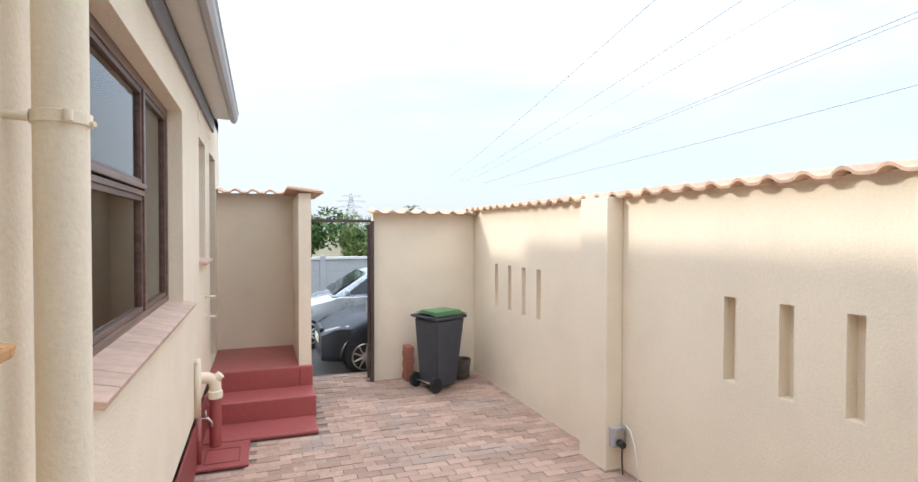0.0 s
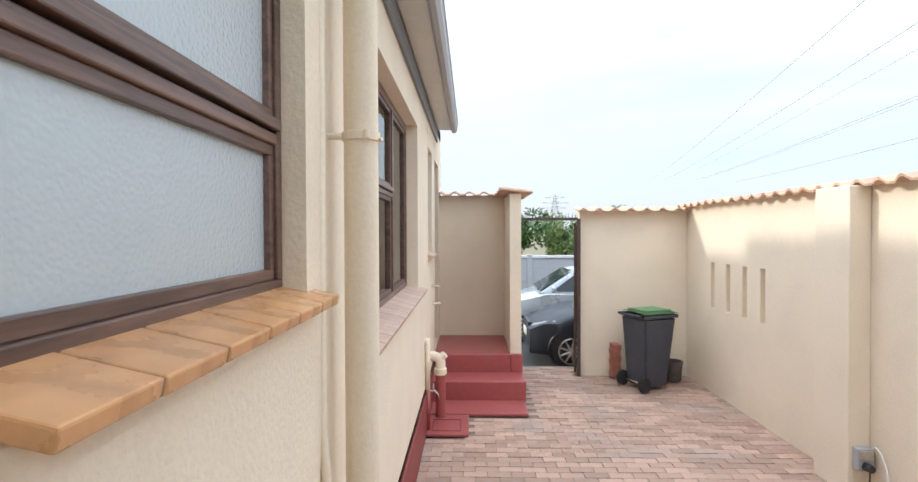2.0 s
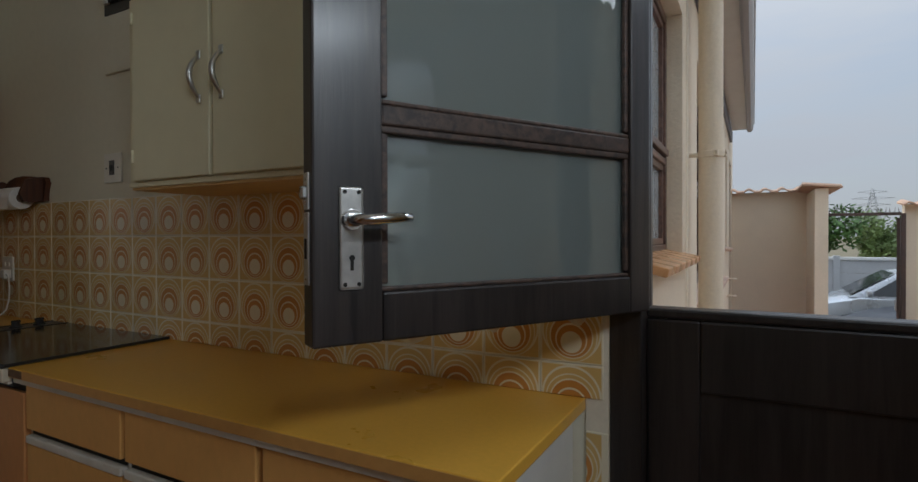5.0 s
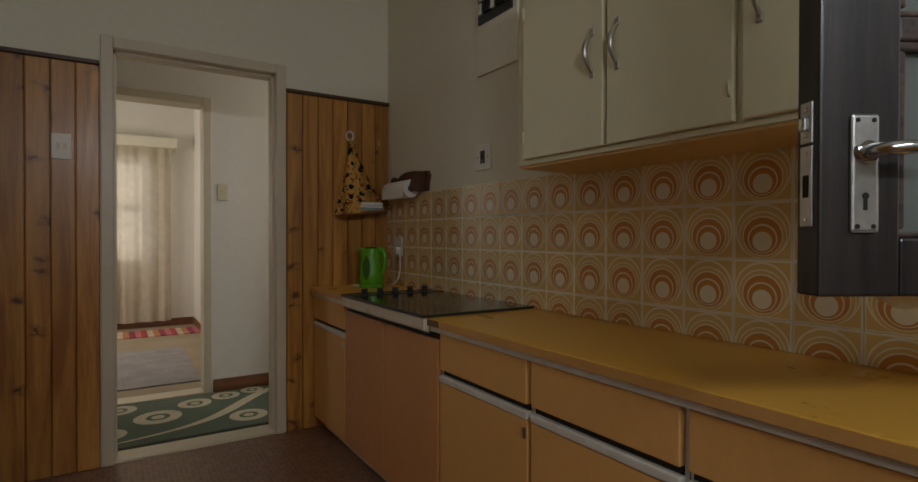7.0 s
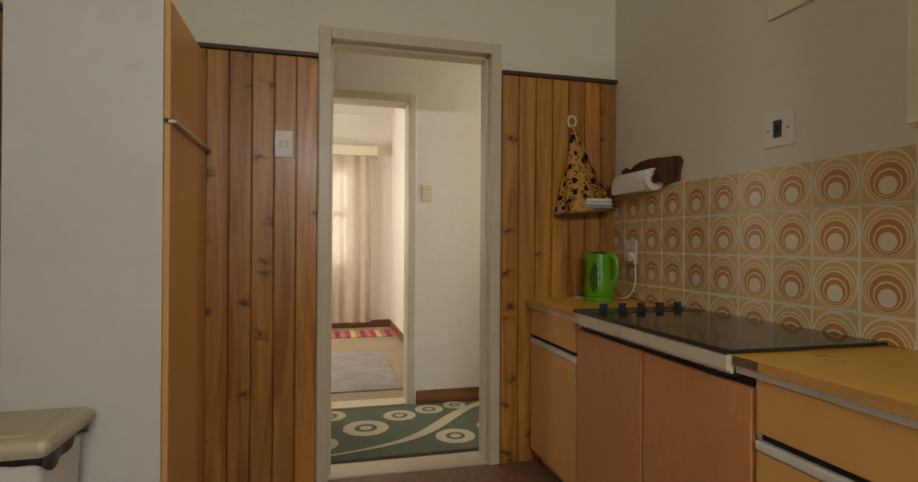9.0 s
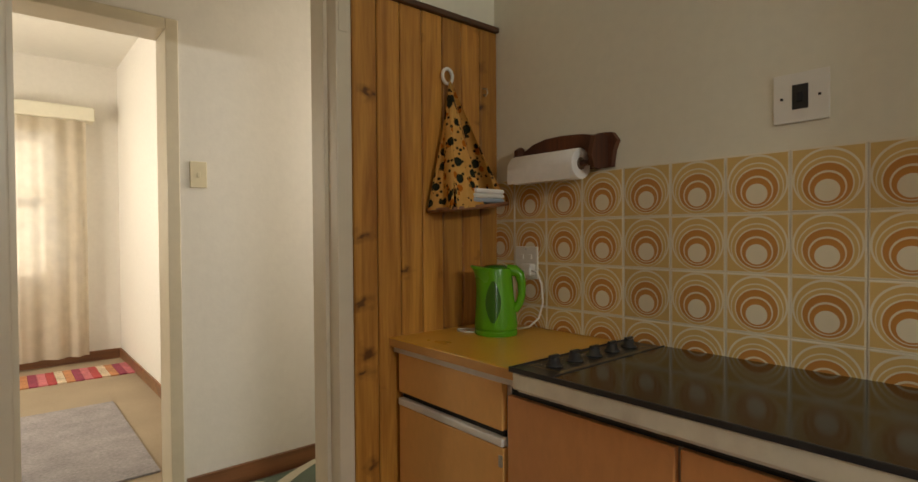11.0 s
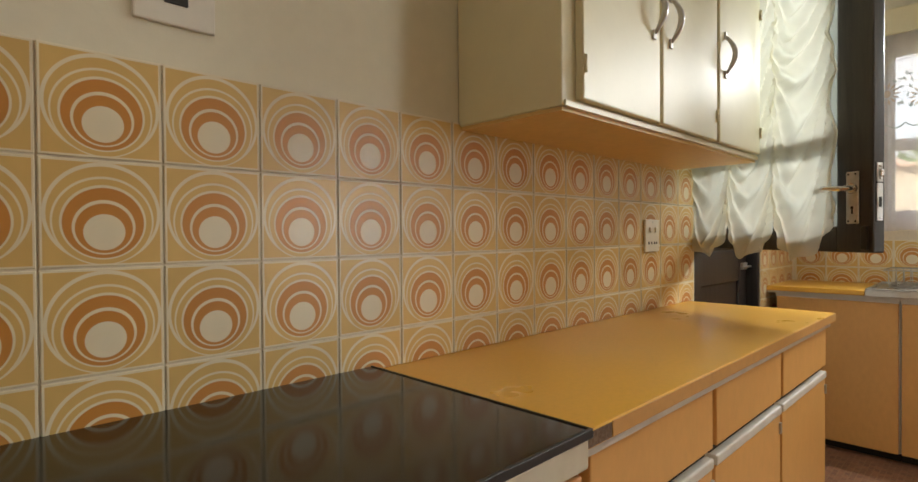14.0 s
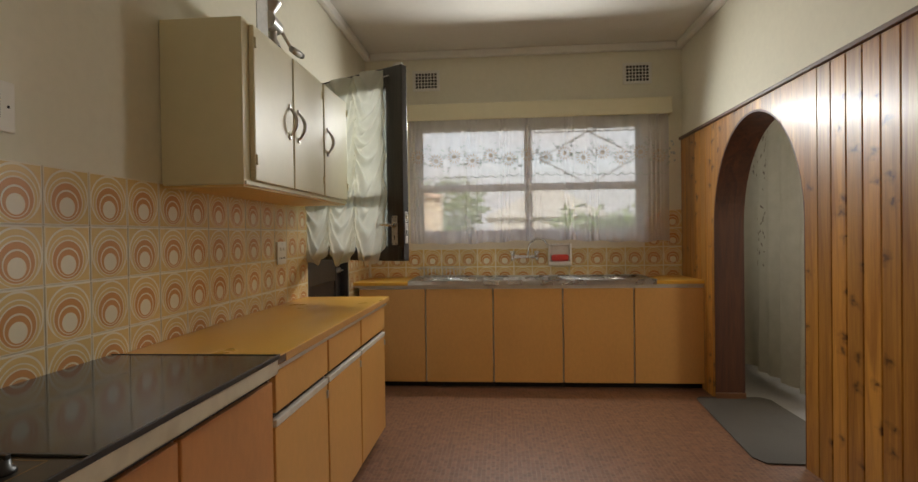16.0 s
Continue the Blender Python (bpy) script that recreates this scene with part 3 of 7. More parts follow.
def sheet(bm, p, nu, nv, mi=0):
    """A grid of (nu + 1) x (nv + 1) points p(u, v)."""
    g = [[bm.verts.new(p(u / nu, v / nv)) for u in range(nu + 1)] for v in range(nv + 1)]
    for v in range(nv):
        for u in range(nu):
            f = bm.faces.new((g[v][u], g[v][u + 1], g[v + 1][u + 1], g[v + 1][u]))
            f.smooth, f.material_index = True, mi
    return bm


def wall_with(bm, axis, c0, c1, a0, a1, z0, z1, holes, mi=0):
    """A wall between c0 and c1 on one axis ('x' or 'y'), along the other from a0 to a1, with oblong holes (a0, a1, z0, z1)."""
    cuts = sorted({a0, a1, *(h[0] for h in holes), *(h[1] for h in holes)})
    for p, q in zip(cuts, cuts[1:]):
        zs = [z0]
        for h in sorted(holes, key=lambda h: h[2]):
            if h[0] <= p and q <= h[1]:
                zs += [h[2], h[3]]
        zs.append(z1)
        for lo, hi in zip(zs[::2], zs[1::2]):
            if hi - lo > 1e-4:
                if axis == "x":
                    box(bm, c0, p, lo, c1, q, hi, mi=mi)
                else:
                    box(bm, p, c0, lo, q, c1, hi, mi=mi)
    return bm


F, CEIL = 0.09, 2.79       # kitchen floor and ceiling
GY = -0.69                 # paving of the yard
HX = 3.0                 # outer face of the wing's wall

# ---- the large structure ----
def struct(name, bm, mats, label, category, smooth=False):
    return solid(name, bm, mats, label, category, kind="structure", smooth=smooth)


struct("floor", boxes((0, -2.62, F - 0.1, 4.45, 0, F), (2.6, -2.8, F - 0.1, 3.8, -2.62, F)), M_VINYL, "brown mosaic-patterned sheet vinyl kitchen floor", "floor")
DOOR = (3.012, 3.888, F, 2.194)
wall_n = struct("wall_north", wall_with(bmesh.new(), "y", 0, 0.25, -0.15, 4.7, GY - 0.2, 2.9, [(DOOR[0], DOOR[1], F, DOOR[3])]), M_INT, "off-white painted kitchen wall behind the counter", "wall")
W1, W2, W3, W4 = (0.475, 1.53, 1.19, 2.33), (2.28, 4.84, 0.85, 2.33), (6.0, 6.62, 1.12, 2.33), (7.12, 7.95, -0.2, 2.33)
bm = wall_with(bmesh.new(), "x", HX - 0.25, HX, 0.25, 8.6, -0.25, 2.95, [W1, W2, W3, W4])
wall_wing = struct("wall_wing", bm, M_ROUGH, "cream roughcast outside wall of the house wing", "wall")
KW = (-2.33, -0.42, 1.235, 2.19)
wall_e = struct("wall_east", wall_with(bmesh.new(), "x", 4.45, 4.7, -2.62, 0, GY - 0.2, 2.9, [KW]), M_INT, "off-white kitchen wall with the sink window", "wall")
AX0, AX1, AZ = 2.64, 3.77, 1.945
AR = (AX1 - AX0) / 2
AXC, ASPR = (AX0 + AX1) / 2, 1.945 - 0.66


def arch_z(x):
    """Height of the arch's edge over x."""
    k = min(1.0, abs(x - AXC) / AR)
    return ASPR + (AZ - ASPR) * math.sqrt(max(0.0, 1 - k * k))


def arch_wall(bm, y0, y1, x0, x1, z0, z1):
    """A wall with the arched opening, as an outline of front, back and edges."""
    box(bm, x0, y0, z0, AX0, y1, z1)
    box(bm, AX1, y0, z0, x1, y1, z1)
    n = 28
    xs = [AXC - AR * math.cos(math.pi * i / n) for i in range(n + 1)]
    for a, b in zip(xs, xs[1:]):
        za, zb = arch_z(a), arch_z(b)
        v = [bm.verts.new(p) for p in ((a, y0, za), (b, y0, zb), (b, y0, z1), (a, y0, z1), (a, y1, za), (b, y1, zb), (b, y1, z1), (a, y1, z1))]
        for f in ((0, 1, 2, 3), (7, 6, 5, 4), (1, 0, 4, 5), (3, 2, 6, 7)):
            bm.faces.new([v[i] for i in f])
    return bm


wall_s = struct("wall_south", arch_wall(bmesh.new(), -2.79, -2.62, -0.15, 4.7, GY - 0.2, 2.9), M_INT, "off-white kitchen wall with an arched opening", "wall")
KD = (-1.44, -0.68, F, 2.09)
wall_w = struct("wall_west", wall_with(bmesh.new(), "x", -0.15, 0, -2.62, 0, GY - 0.2, 2.9, [(KD[0] - 0.02, KD[1] + 0.02, F, KD[3] + 0.02)]), M_INT, "off-white kitchen wall with the passage door", "wall")
struct("ceiling", boxes((-4.6, -4.8, 2.79, 4.75, 0.3, 2.95), (-2.2, 0.3, 2.79, HX, 8.6, 2.95)), M_CEIL, "white painted ceiling", "ceiling")
# coved cornice along the kitchen walls
bm = bmesh.new()
for x0, y0, x1, y1 in ((0, -0.05, 4.45, 0), (0, -2.62, 4.45, -2.57), (0, -2.57, 0.05, -0.05), (4.4, -2.57, 4.45, -0.05)):
    box(bm, x0, y0, 2.73, x1, y1, 2.79, bev=0.012)
struct("cornice", bm, M_CEIL, "white coved ceiling cornice", "trim")

# passage and bedroom behind the kitchen door
struct("floor_passage", boxes((-1.22, -3.2, F - 0.1, 0, 1.0, F - 0.004)), M_VINYL, "brown mosaic vinyl passage floor", "floor")
struct("floor_bedroom", boxes((-4.45, -3.2, F - 0.1, -1.22, -0.5, F)), M_CARPET, "beige carpet of the bedroom", "floor")
HD = (-1.78, -0.915, F, 2.10)
struct("wall_passage", wall_with(bmesh.new(), "x", -1.2, -1.05, -3.2, 1.0, F - 0.1, 2.79, [(HD[0] - 0.02, HD[1] + 0.02, F, HD[3] + 0.02)]), M_PASS, "off-white passage wall with the bedroom doorway", "wall")
struct("wall_passage_ends", boxes((-1.2, 1.0, F - 0.1, 0, 1.1, 2.79), (-1.2, -3.3, F - 0.1, 0, -3.2, 2.79), (-0.15, 0.25, F - 0.1, 0, 1.0, 2.79), (-0.15, -3.2, F - 0.1, 0, -2.79, 2.79)), M_PASS, "plain end walls of the passage", "wall")
BW = (-2.45, -1.02, 0.95, 2.2)
struct("wall_bedroom", wall_with(bmesh.new(), "x", -4.6, -4.42, -3.3, -0.5, F - 0.1, 2.79, [BW]), M_PASS, "off-white bedroom wall with the window", "wall")
struct("wall_bedroom_sides", boxes((-4.6, -0.6, F - 0.1, -1.2, -0.5, 2.79), (-4.6, -3.3, F - 0.1, -1.2, -3.2, 2.79)), M_PASS, "off-white bedroom side walls", "wall")
# room behind the arch
struct("floor_dining", boxes((1.0, -4.7, F - 0.1, 5.4, -2.79, F - 0.003)), surface("grey_carpet", (0.28, 0.26, 0.25), 0.95, vary=0.15, grain=120, stain=4, bump=0.5), "pale grey floor of the room behind the arch", "floor")
struct("wall_dining", boxes((4.7, -2.79, F - 0.1, 5.5, -2.69, 2.79), (1.0, -4.8, F - 0.1, 5.5, -4.7, 2.79), (0.9, -4.8, F - 0.1, 1.0, -2.79, 2.79), (5.4, -4.7, F - 0.1, 5.5, -2.79, 2.79)), M_INT, "plain walls of the room behind the arch", "wall")
struct("ceiling_dining", boxes((4.75, -4.8, 2.79, 5.5, -2.7, 2.95)), M_CEIL, "plain white ceiling of the room behind", "ceiling")
# rooms of the wing, closed behind the windows
struct("wall_wing_inner", boxes((-2.2, 8.5, -0.25, HX - 0.25, 8.6, 2.79), (0.2, 0.25, -0.25, 0.3, 8.5, 2.79), (0.3, 2.0, -0.25, HX - 0.25, 2.1, 2.79), (0.3, 5.6, -0.25, HX - 0.25, 5.7, 2.79)), M_INT, "plain inner walls of the wing", "wall")
struct("floor_wing", boxes((0.2, 0.25, -0.3, HX - 0.25, 8.6, -0.2)), M_CARPET, "floor of the rooms in the wing", "floor")


# ---- door frames, windows ----
def door_frame(name, axis, c0, c1, a0, a1, z0, z1, w, mats, label):
    """A frame of two posts and a head round an opening a0..a1; the posts stand outside it by w."""
    e = thing(name, *((c0, a0, z0) if axis == "x" else (a0, c0, z0)), label, "door frame", kind="structure")
    for nm, p, q, lo, hi in (("post", a0 - w, a0, z0, z1 + w), ("post", a1, a1 + w, z0, z1 + w), ("head", a0, a1, z1, z1 + w)):
        b = bmesh.new()
        if axis == "x":
            box(b, c0, p, lo, c1, q, hi, bev=0.004)
        else:
            box(b, p, c0, lo, q, c1, hi, bev=0.004)
        part(nm, b, mats, e)
    return e


fr = door_frame("door_frame_1", "x", -0.155, 0.018, KD[0], KD[1], F, KD[3], 0.052, M_FRAME, "cream painted pressed-steel frame of the passage doorway")
# stop rebate, hinge plate and striker on the frame
part("rebate", boxes((-0.12, KD[0], F, -0.04, KD[0] + 0.012, KD[3]), (-0.12, KD[1] - 0.012, F, -0.04, KD[1], KD[3]), (-0.12, KD[0], KD[3] - 0.012, -0.04, KD[1], KD[3])), M_FRAME, fr)
for z in (0.35, 1.85):
    part("hinge", boxes((0.019, KD[1] + 0.008, z, 0.022, KD[1] + 0.035, z + 0.1), bev=0.001), M_FRAME, fr, "painted-over hinge plate")
door_frame("door_frame_2", "x", -1.215, -1.035, HD[0], HD[1], F, HD[3], 0.05, M_FRAME, "cream painted pressed-steel frame of the bedroom doorway")
part("outer_jamb", boxes((3.012, 0.112, F, 3.081, 0.147, 2.195), bev=0.004), M_STABLE, thing("door_jamb", 3.04, 0.18, F, "dark-stained outer jamb of the stable door", "door frame", kind="structure"))
sf = door_frame("door_frame_3", "y", -0.004, 0.11, 3.08, 3.82, F, 2.125, 0.07, M_STABLE, "dark-stained timber frame of the stable door")
struct("threshold", boxes((-0.15, KD[0], F - 0.01, -0.002, KD[1], F + 0.008), (-1.2, HD[0], F - 0.01, -1.05, HD[1], F + 0.008), bev=0.003), M_FRAME, "worn timber door thresholds", "trim")
# skirtings
struct("baseboard", boxes((-1.05, HD[1] + 0.06, F, -1.032, 1.0, F + 0.09), (-4.42, -0.615, F, -1.2, -0.6, F + 0.09), (-4.42, -3.2, F, -4.402, -0.615, F + 0.09), bev=0.004), M_SKIRT, "brown varnished wooden skirting boards", "baseboard")


def casement(name, y0, y1, z0, z1, x, mullions, transom, pane_mat, label, wide=0.06):
    """A side-facing window set at x: frame, mullions, a transom and its panes."""
    e = thing(name, x, y0, z0, label, "window", kind="structure")
    frame_bm = boxes((x - 0.035, y0, z0, x + 0.03, y1, z0 + wide), (x - 0.035, y0, z1 - wide, x + 0.03, y1, z1), (x - 0.035, y0, z0 + wide, x + 0.03, y0 + wide, z1 - wide), (x - 0.035, y1 - wide, z0 + wide, x + 0.03, y1, z1 - wide), bev=0.004)
    part("window_frame", frame_bm, M_WINF, e)
    for y in mullions:
        part("mullion", boxes((x - 0.035, y - 0.025, z0 + wide, x + 0.032, y + 0.025, z1 - wide), bev=0.004), M_WINF, e)
    edges = [y0 + wide, *(v for y in mullions for v in (y - 0.025, y + 0.025)), y1 - wide]
    for k, (a, b) in enumerate(zip(edges[::2], edges[1::2])):
        cut = transom[k] if transom else None
        spans = [(z0 + wide, z1 - wide)] if cut is None else [(z0 + wide, cut - 0.035), (cut + 0.035, z1 - wide)]
        if cut is not None:
            part("transom", boxes((x - 0.035, a, cut - 0.035, x + 0.032, b, cut - 0.004), (x - 0.035, a, cut + 0.004, x + 0.045, b, cut + 0.035), bev=0.004), M_WINF, e)
        for lo, hi in spans:
            sash = part("sash", boxes((x - 0.02, a, lo, x + 0.02, b, lo + 0.03), (x - 0.02, a, hi - 0.03, x + 0.02, b, hi), (x - 0.02, a, lo + 0.03, x + 0.02, a + 0.03, hi - 0.03), (x - 0.02, b - 0.03, lo + 0.03, x + 0.02, b, hi - 0.03), bev=0.003), M_WINF, e)
            g = part("pane", boxes((x - 0.002, a + 0.03, lo + 0.03, x + 0.002, b - 0.03, hi - 0.03)), pane_mat, sash)
            g.visible_shadow = False
    return e


casement("window_1", W1[0], W1[1], W1[2] + 0.005, W1[3], HX - 0.1, [], [1.648], M_FROST, "brown-stained timber window with dimpled obscure glass", 0.04)
casement("window_2", W2[0], W2[1], W2[2] + 0.02, W2[3], HX - 0.13, [3.97], [1.66, None], M_PANE, "brown-stained timber window with clear panes and a fixed side light")
w2i = thing("burglar_guard", HX - 0.2, 3.1, W2[2], "cream diamond burglar bars behind the clear window", "burglar guard")
for k in range(5):
    yy = 2.36 + 0.32 * k
    for s_ in (-1, 1):
        part("bar", tube(bmesh.new(), [(HX - 0.19, yy + 0.16 - s_ * 0.16, 0.9), (HX - 0.19, yy + 0.16 + s_ * 0.16, 1.62)], 0.006, 6), M_FRAME, w2i)
part("rail", boxes((HX - 0.197, 2.33, 0.89, HX - 0.183, 3.96, 0.904), (HX - 0.197, 2.33, 1.616, HX - 0.183, 3.96, 1.63)), M_FRAME, w2i)
casement("window_3", W3[0], W3[1], W3[2], W3[3], HX - 0.14, [], None, M_FROST, "narrow brown timber window with obscure glass")
d4 = thing("door_4", HX - 0.2, W4[0], W4[2], "dark timber door at the top of the red steps", "door", kind="structure")
part("door_leaf", boxes((HX - 0.2, W4[0], W4[2], HX - 0.155, W4[1], W4[3]), bev=0.004), M_STABLE, d4)


def tiled_sill(name, y0, y1, z, depth, n, mat, label):
    """A sloping row of sill tiles, each with its rounded nose."""
    e = thing(name, HX, y0, z, label, "window sill", kind="structure")
    part("bedding", boxes((HX - 0.1, y0 + 0.03, z - 0.035, HX + 0.012, y1 - 0.03, z - 0.016)), M_EXT, e)
    joint = boxes((-0.113, -(y1 - y0) / 2 + 0.006, -0.016, depth - 0.003, (y1 - y0) / 2 - 0.006, 0.0095))
    joint.transform(pose(HX, (y0 + y1) / 2, z, 0, 13, 0))
    part("joint", joint, M_SAND, e, "grey mortar joints")
    w = (y1 - y0) / n
    b = bmesh.new()
    box(b, -0.115, -w / 2 + 0.0025, -0.018, depth, w / 2 - 0.0025, 0.012, bev=0.0045)
    me = mesh_of(b, mat)
    for i in range(n):
        piece("sill_tile", me, e, pose(HX, y0 + w * (i + 0.5), z + random.uniform(-0.001, 0.001), random.uniform(-0.4, 0.4), 13, 0))
    return e


tiled_sill("window_sill_1", 0.485, 1.62, W1[2] - 0.008, 0.075, 6, M_SILL, "orange-brown glazed quarry tile window sill")
tiled_sill("window_sill_2", 2.3, 4.96, W2[2] + 0.003, 0.078, 14, M_SILLB, "faded pinkish clay tile window sill")
tiled_sill("window_sill_3", 5.95, 6.68, W3[2] - 0.005, 0.07, 5, M_SILLB, "small faded clay tile window sill")

# kitchen window over the sink
kw = thing("window_4", 4.6, KW[0], KW[2], "wide white-painted kitchen window of several panes", "window", kind="structure")
M_WP = surface("white_gloss_paint", (0.72, 0.69, 0.63), 0.4, vary=0.03)
part("window_frame", boxes((4.56, KW[0], KW[2], 4.62, KW[1], KW[2] + 0.05), (4.56, KW[0], KW[3] - 0.05, 4.62, KW[1], KW[3]), (4.56, KW[0], KW[2] + 0.05, 4.62, KW[0] + 0.05, KW[3] - 0.05), (4.56, KW[1] - 0.05, KW[2] + 0.05, 4.62, KW[1], KW[3] - 0.05), bev=0.004), M_WP, kw)
part("mullion", boxes((4.56, -1.41, KW[2] + 0.05, 4.62, -1.345, KW[3] - 0.05), bev=0.004), M_WP, kw)
for a, b in ((KW[0] + 0.05, -1.41), (-1.345, KW[1] - 0.05)):
    part("transom", boxes((4.555, a, 1.62, 4.615, b, 1.68), bev=0.004), M_WP, kw)
    for lo, hi in ((KW[2] + 0.05, 1.62), (1.68, KW[3] - 0.05)):
        g = part("pane", boxes((4.588, a, lo, 4.592, b, hi)), M_DUSTY, kw)
        g.visible_shadow = False
part("window_sill", boxes((4.44, KW[0], KW[2] - 0.02, 4.56, KW[1], KW[2]), bev=0.004), M_WP, kw)
# diamond-shaped burglar bars outside the right half
bm = bmesh.new()
for k in (-1, 1):
    tube(bm, [(4.66, -1.9 + k * 0.0, 2.13), (4.66, -1.9 + k * 0.42, 1.9)], 0.006, 6)
    tube(bm, [(4.66, -1.9 + k * 0.42, 1.9), (4.66, -1.9, 1.67)], 0.006, 6)
tube(bm, [(4.66, -2.32, 2.13), (4.66, -1.42, 2.13)], 0.006, 6)
part("burglar_bar", bm, M_WP, kw, "white diamond burglar bars")

# bedroom window
bw = thing("window_5", -4.5, BW[0], BW[2], "bedroom window behind cream curtains", "window", kind="structure")
part("window_frame", boxes((-4.53, BW[0], BW[2], -4.47, BW[1], BW[2] + 0.05), (-4.53, BW[0], BW[3] - 0.05, -4.47, BW[1], BW[3]), (-4.53, BW[0], BW[2] + 0.05, -4.47, BW[0] + 0.05, BW[3] - 0.05), (-4.53, BW[1] - 0.05, BW[2] + 0.05, -4.47, BW[1], BW[3] - 0.05), (-4.53, BW[0] + 0.05, 1.6, -4.47, BW[1] - 0.05, 1.65), (-4.53, -1.75, BW[2] + 0.05, -4.47, -1.7, 1.6), (-4.53, -1.75, 1.65, -4.47, -1.7, BW[3] - 0.05), bev=0.004), M_WP, bw)

# ---- stable door: closed lower leaf, upper leaf swung into the kitchen ----
d1 = thing("door_1", 3.4, 0.04, F, "dark-stained lower half of a stable door, closed", "door", kind="structure")
part("door_leaf", boxes((3.082, 0.062, F + 0.01, 3.818, 0.088, 1.088), (3.082, 0.05, F + 0.01, 3.195, 0.098, 1.088), (3.705, 0.05, F + 0.01, 3.818, 0.098, 1.088), (3.195, 0.05, F + 0.01, 3.705, 0.098, F + 0.22), (3.195, 0.05, 0.93, 3.705, 0.098, 1.088), bev=0.005), M_STABLE, d1)
part("ledge", boxes((3.082, 0.046, 1.09, 3.818, 0.104, 1.112), bev=0.006), M_STABLE, d1, "worn top ledge")
part("bolt", tube(boxes((3.72, 0.036, 0.985, 3.79, 0.0495, 1.02), bev=0.002), [(3.68, 0.03, 1.0), (3.815, 0.03, 1.0)], 0.006), M_ALU, d1)

HINGE, FREE = Vector((3.08, 0.004, 0)), Vector((2.715, -0.648, 0))
along = (FREE - HINGE).normalized()
LM = Matrix.Translation(HINGE) @ Matrix.Rotation(math.atan2(along.y, along.x), 4, "Z")
LL, LZ0, LZ1 = 0.746, 1.112, 2.14
d2 = thing("door_2", 3.068, 0.004, LZ0, "dark-stained glazed upper half of a stable door, open inward", "door", kind="structure")


def leaf(name, rows, mats, parent=d2, bev=0.004, label=""):
    b = boxes(*rows, bev=bev)
    b.transform(LM)
    return part(name, b, mats, parent, label)


T = 0.022
leaf("stile", [(0, -T, LZ0, 0.062, T, LZ1)], M_STABLE)
leaf("stile", [(LL - 0.112, -T, LZ0, LL, T, LZ1)], M_STABLE)
leaf("bottom_rail", [(0.062, -T, LZ0, LL - 0.112, T, 1.19)], M_STABLE)
leaf("top_rail", [(0.062, -T, LZ1 - 0.1, LL - 0.112, T, LZ1)], M_STABLE)
leaf("glazing_bar", [(0.062, -0.018, 1.452, LL - 0.112, 0.018, 1.485)], M_WORN)
for lo, hi in ((1.19, 1.452), (1.485, LZ1 - 0.1)):
    b = boxes((0.062, 0.006, lo, LL - 0.112, 0.016, lo + 0.008), (0.062, 0.006, hi - 0.012, LL - 0.112, 0.016, hi), (0.062, 0.006, lo + 0.012, 0.074, 0.016, hi - 0.012), (LL - 0.124, 0.006, lo + 0.012, LL - 0.112, 0.016, hi - 0.012), bev=0.003)
    b.transform(LM)
    part("glazing_bead", b, M_WORN, d2, "chipped glazing bead")
    g = leaf("pane", [(0.062, -0.002, lo, LL - 0.112, 0.002, hi)], M_MIST, bev=0)
    g.visible_shadow = False
# lock plates on the edge, handles and keyholes on both faces
for lo, hi, slot in ((1.205, 1.313, 0.03), (1.317, 1.372, 0.016)):
    ep = leaf("lock_edge_plate", [(LL, -0.011, lo, LL + 0.003, 0.011, hi)], M_ALU, bev=0.001)
    mid = (lo + hi) / 2
    # the slot's inner shade is a black flat on the plate
    leaf("latch_slot_shade", [(LL + 0.0028, -0.005, mid - slot / 2, LL + 0.0036, 0.006, mid + slot / 2)], M_DARK, ep, 0)
    for z in (lo + 0.01, hi - 0.01):
        leaf("screw", [(LL + 0.0028, -0.003, z - 0.003, LL + 0.0038, 0.003, z + 0.003)], M_STEEL, ep, 0.0008)
leaf("latch", [(LL, -0.006, 1.332, LL + 0.011, 0.007, 1.352)], M_STEEL, bev=0.003)
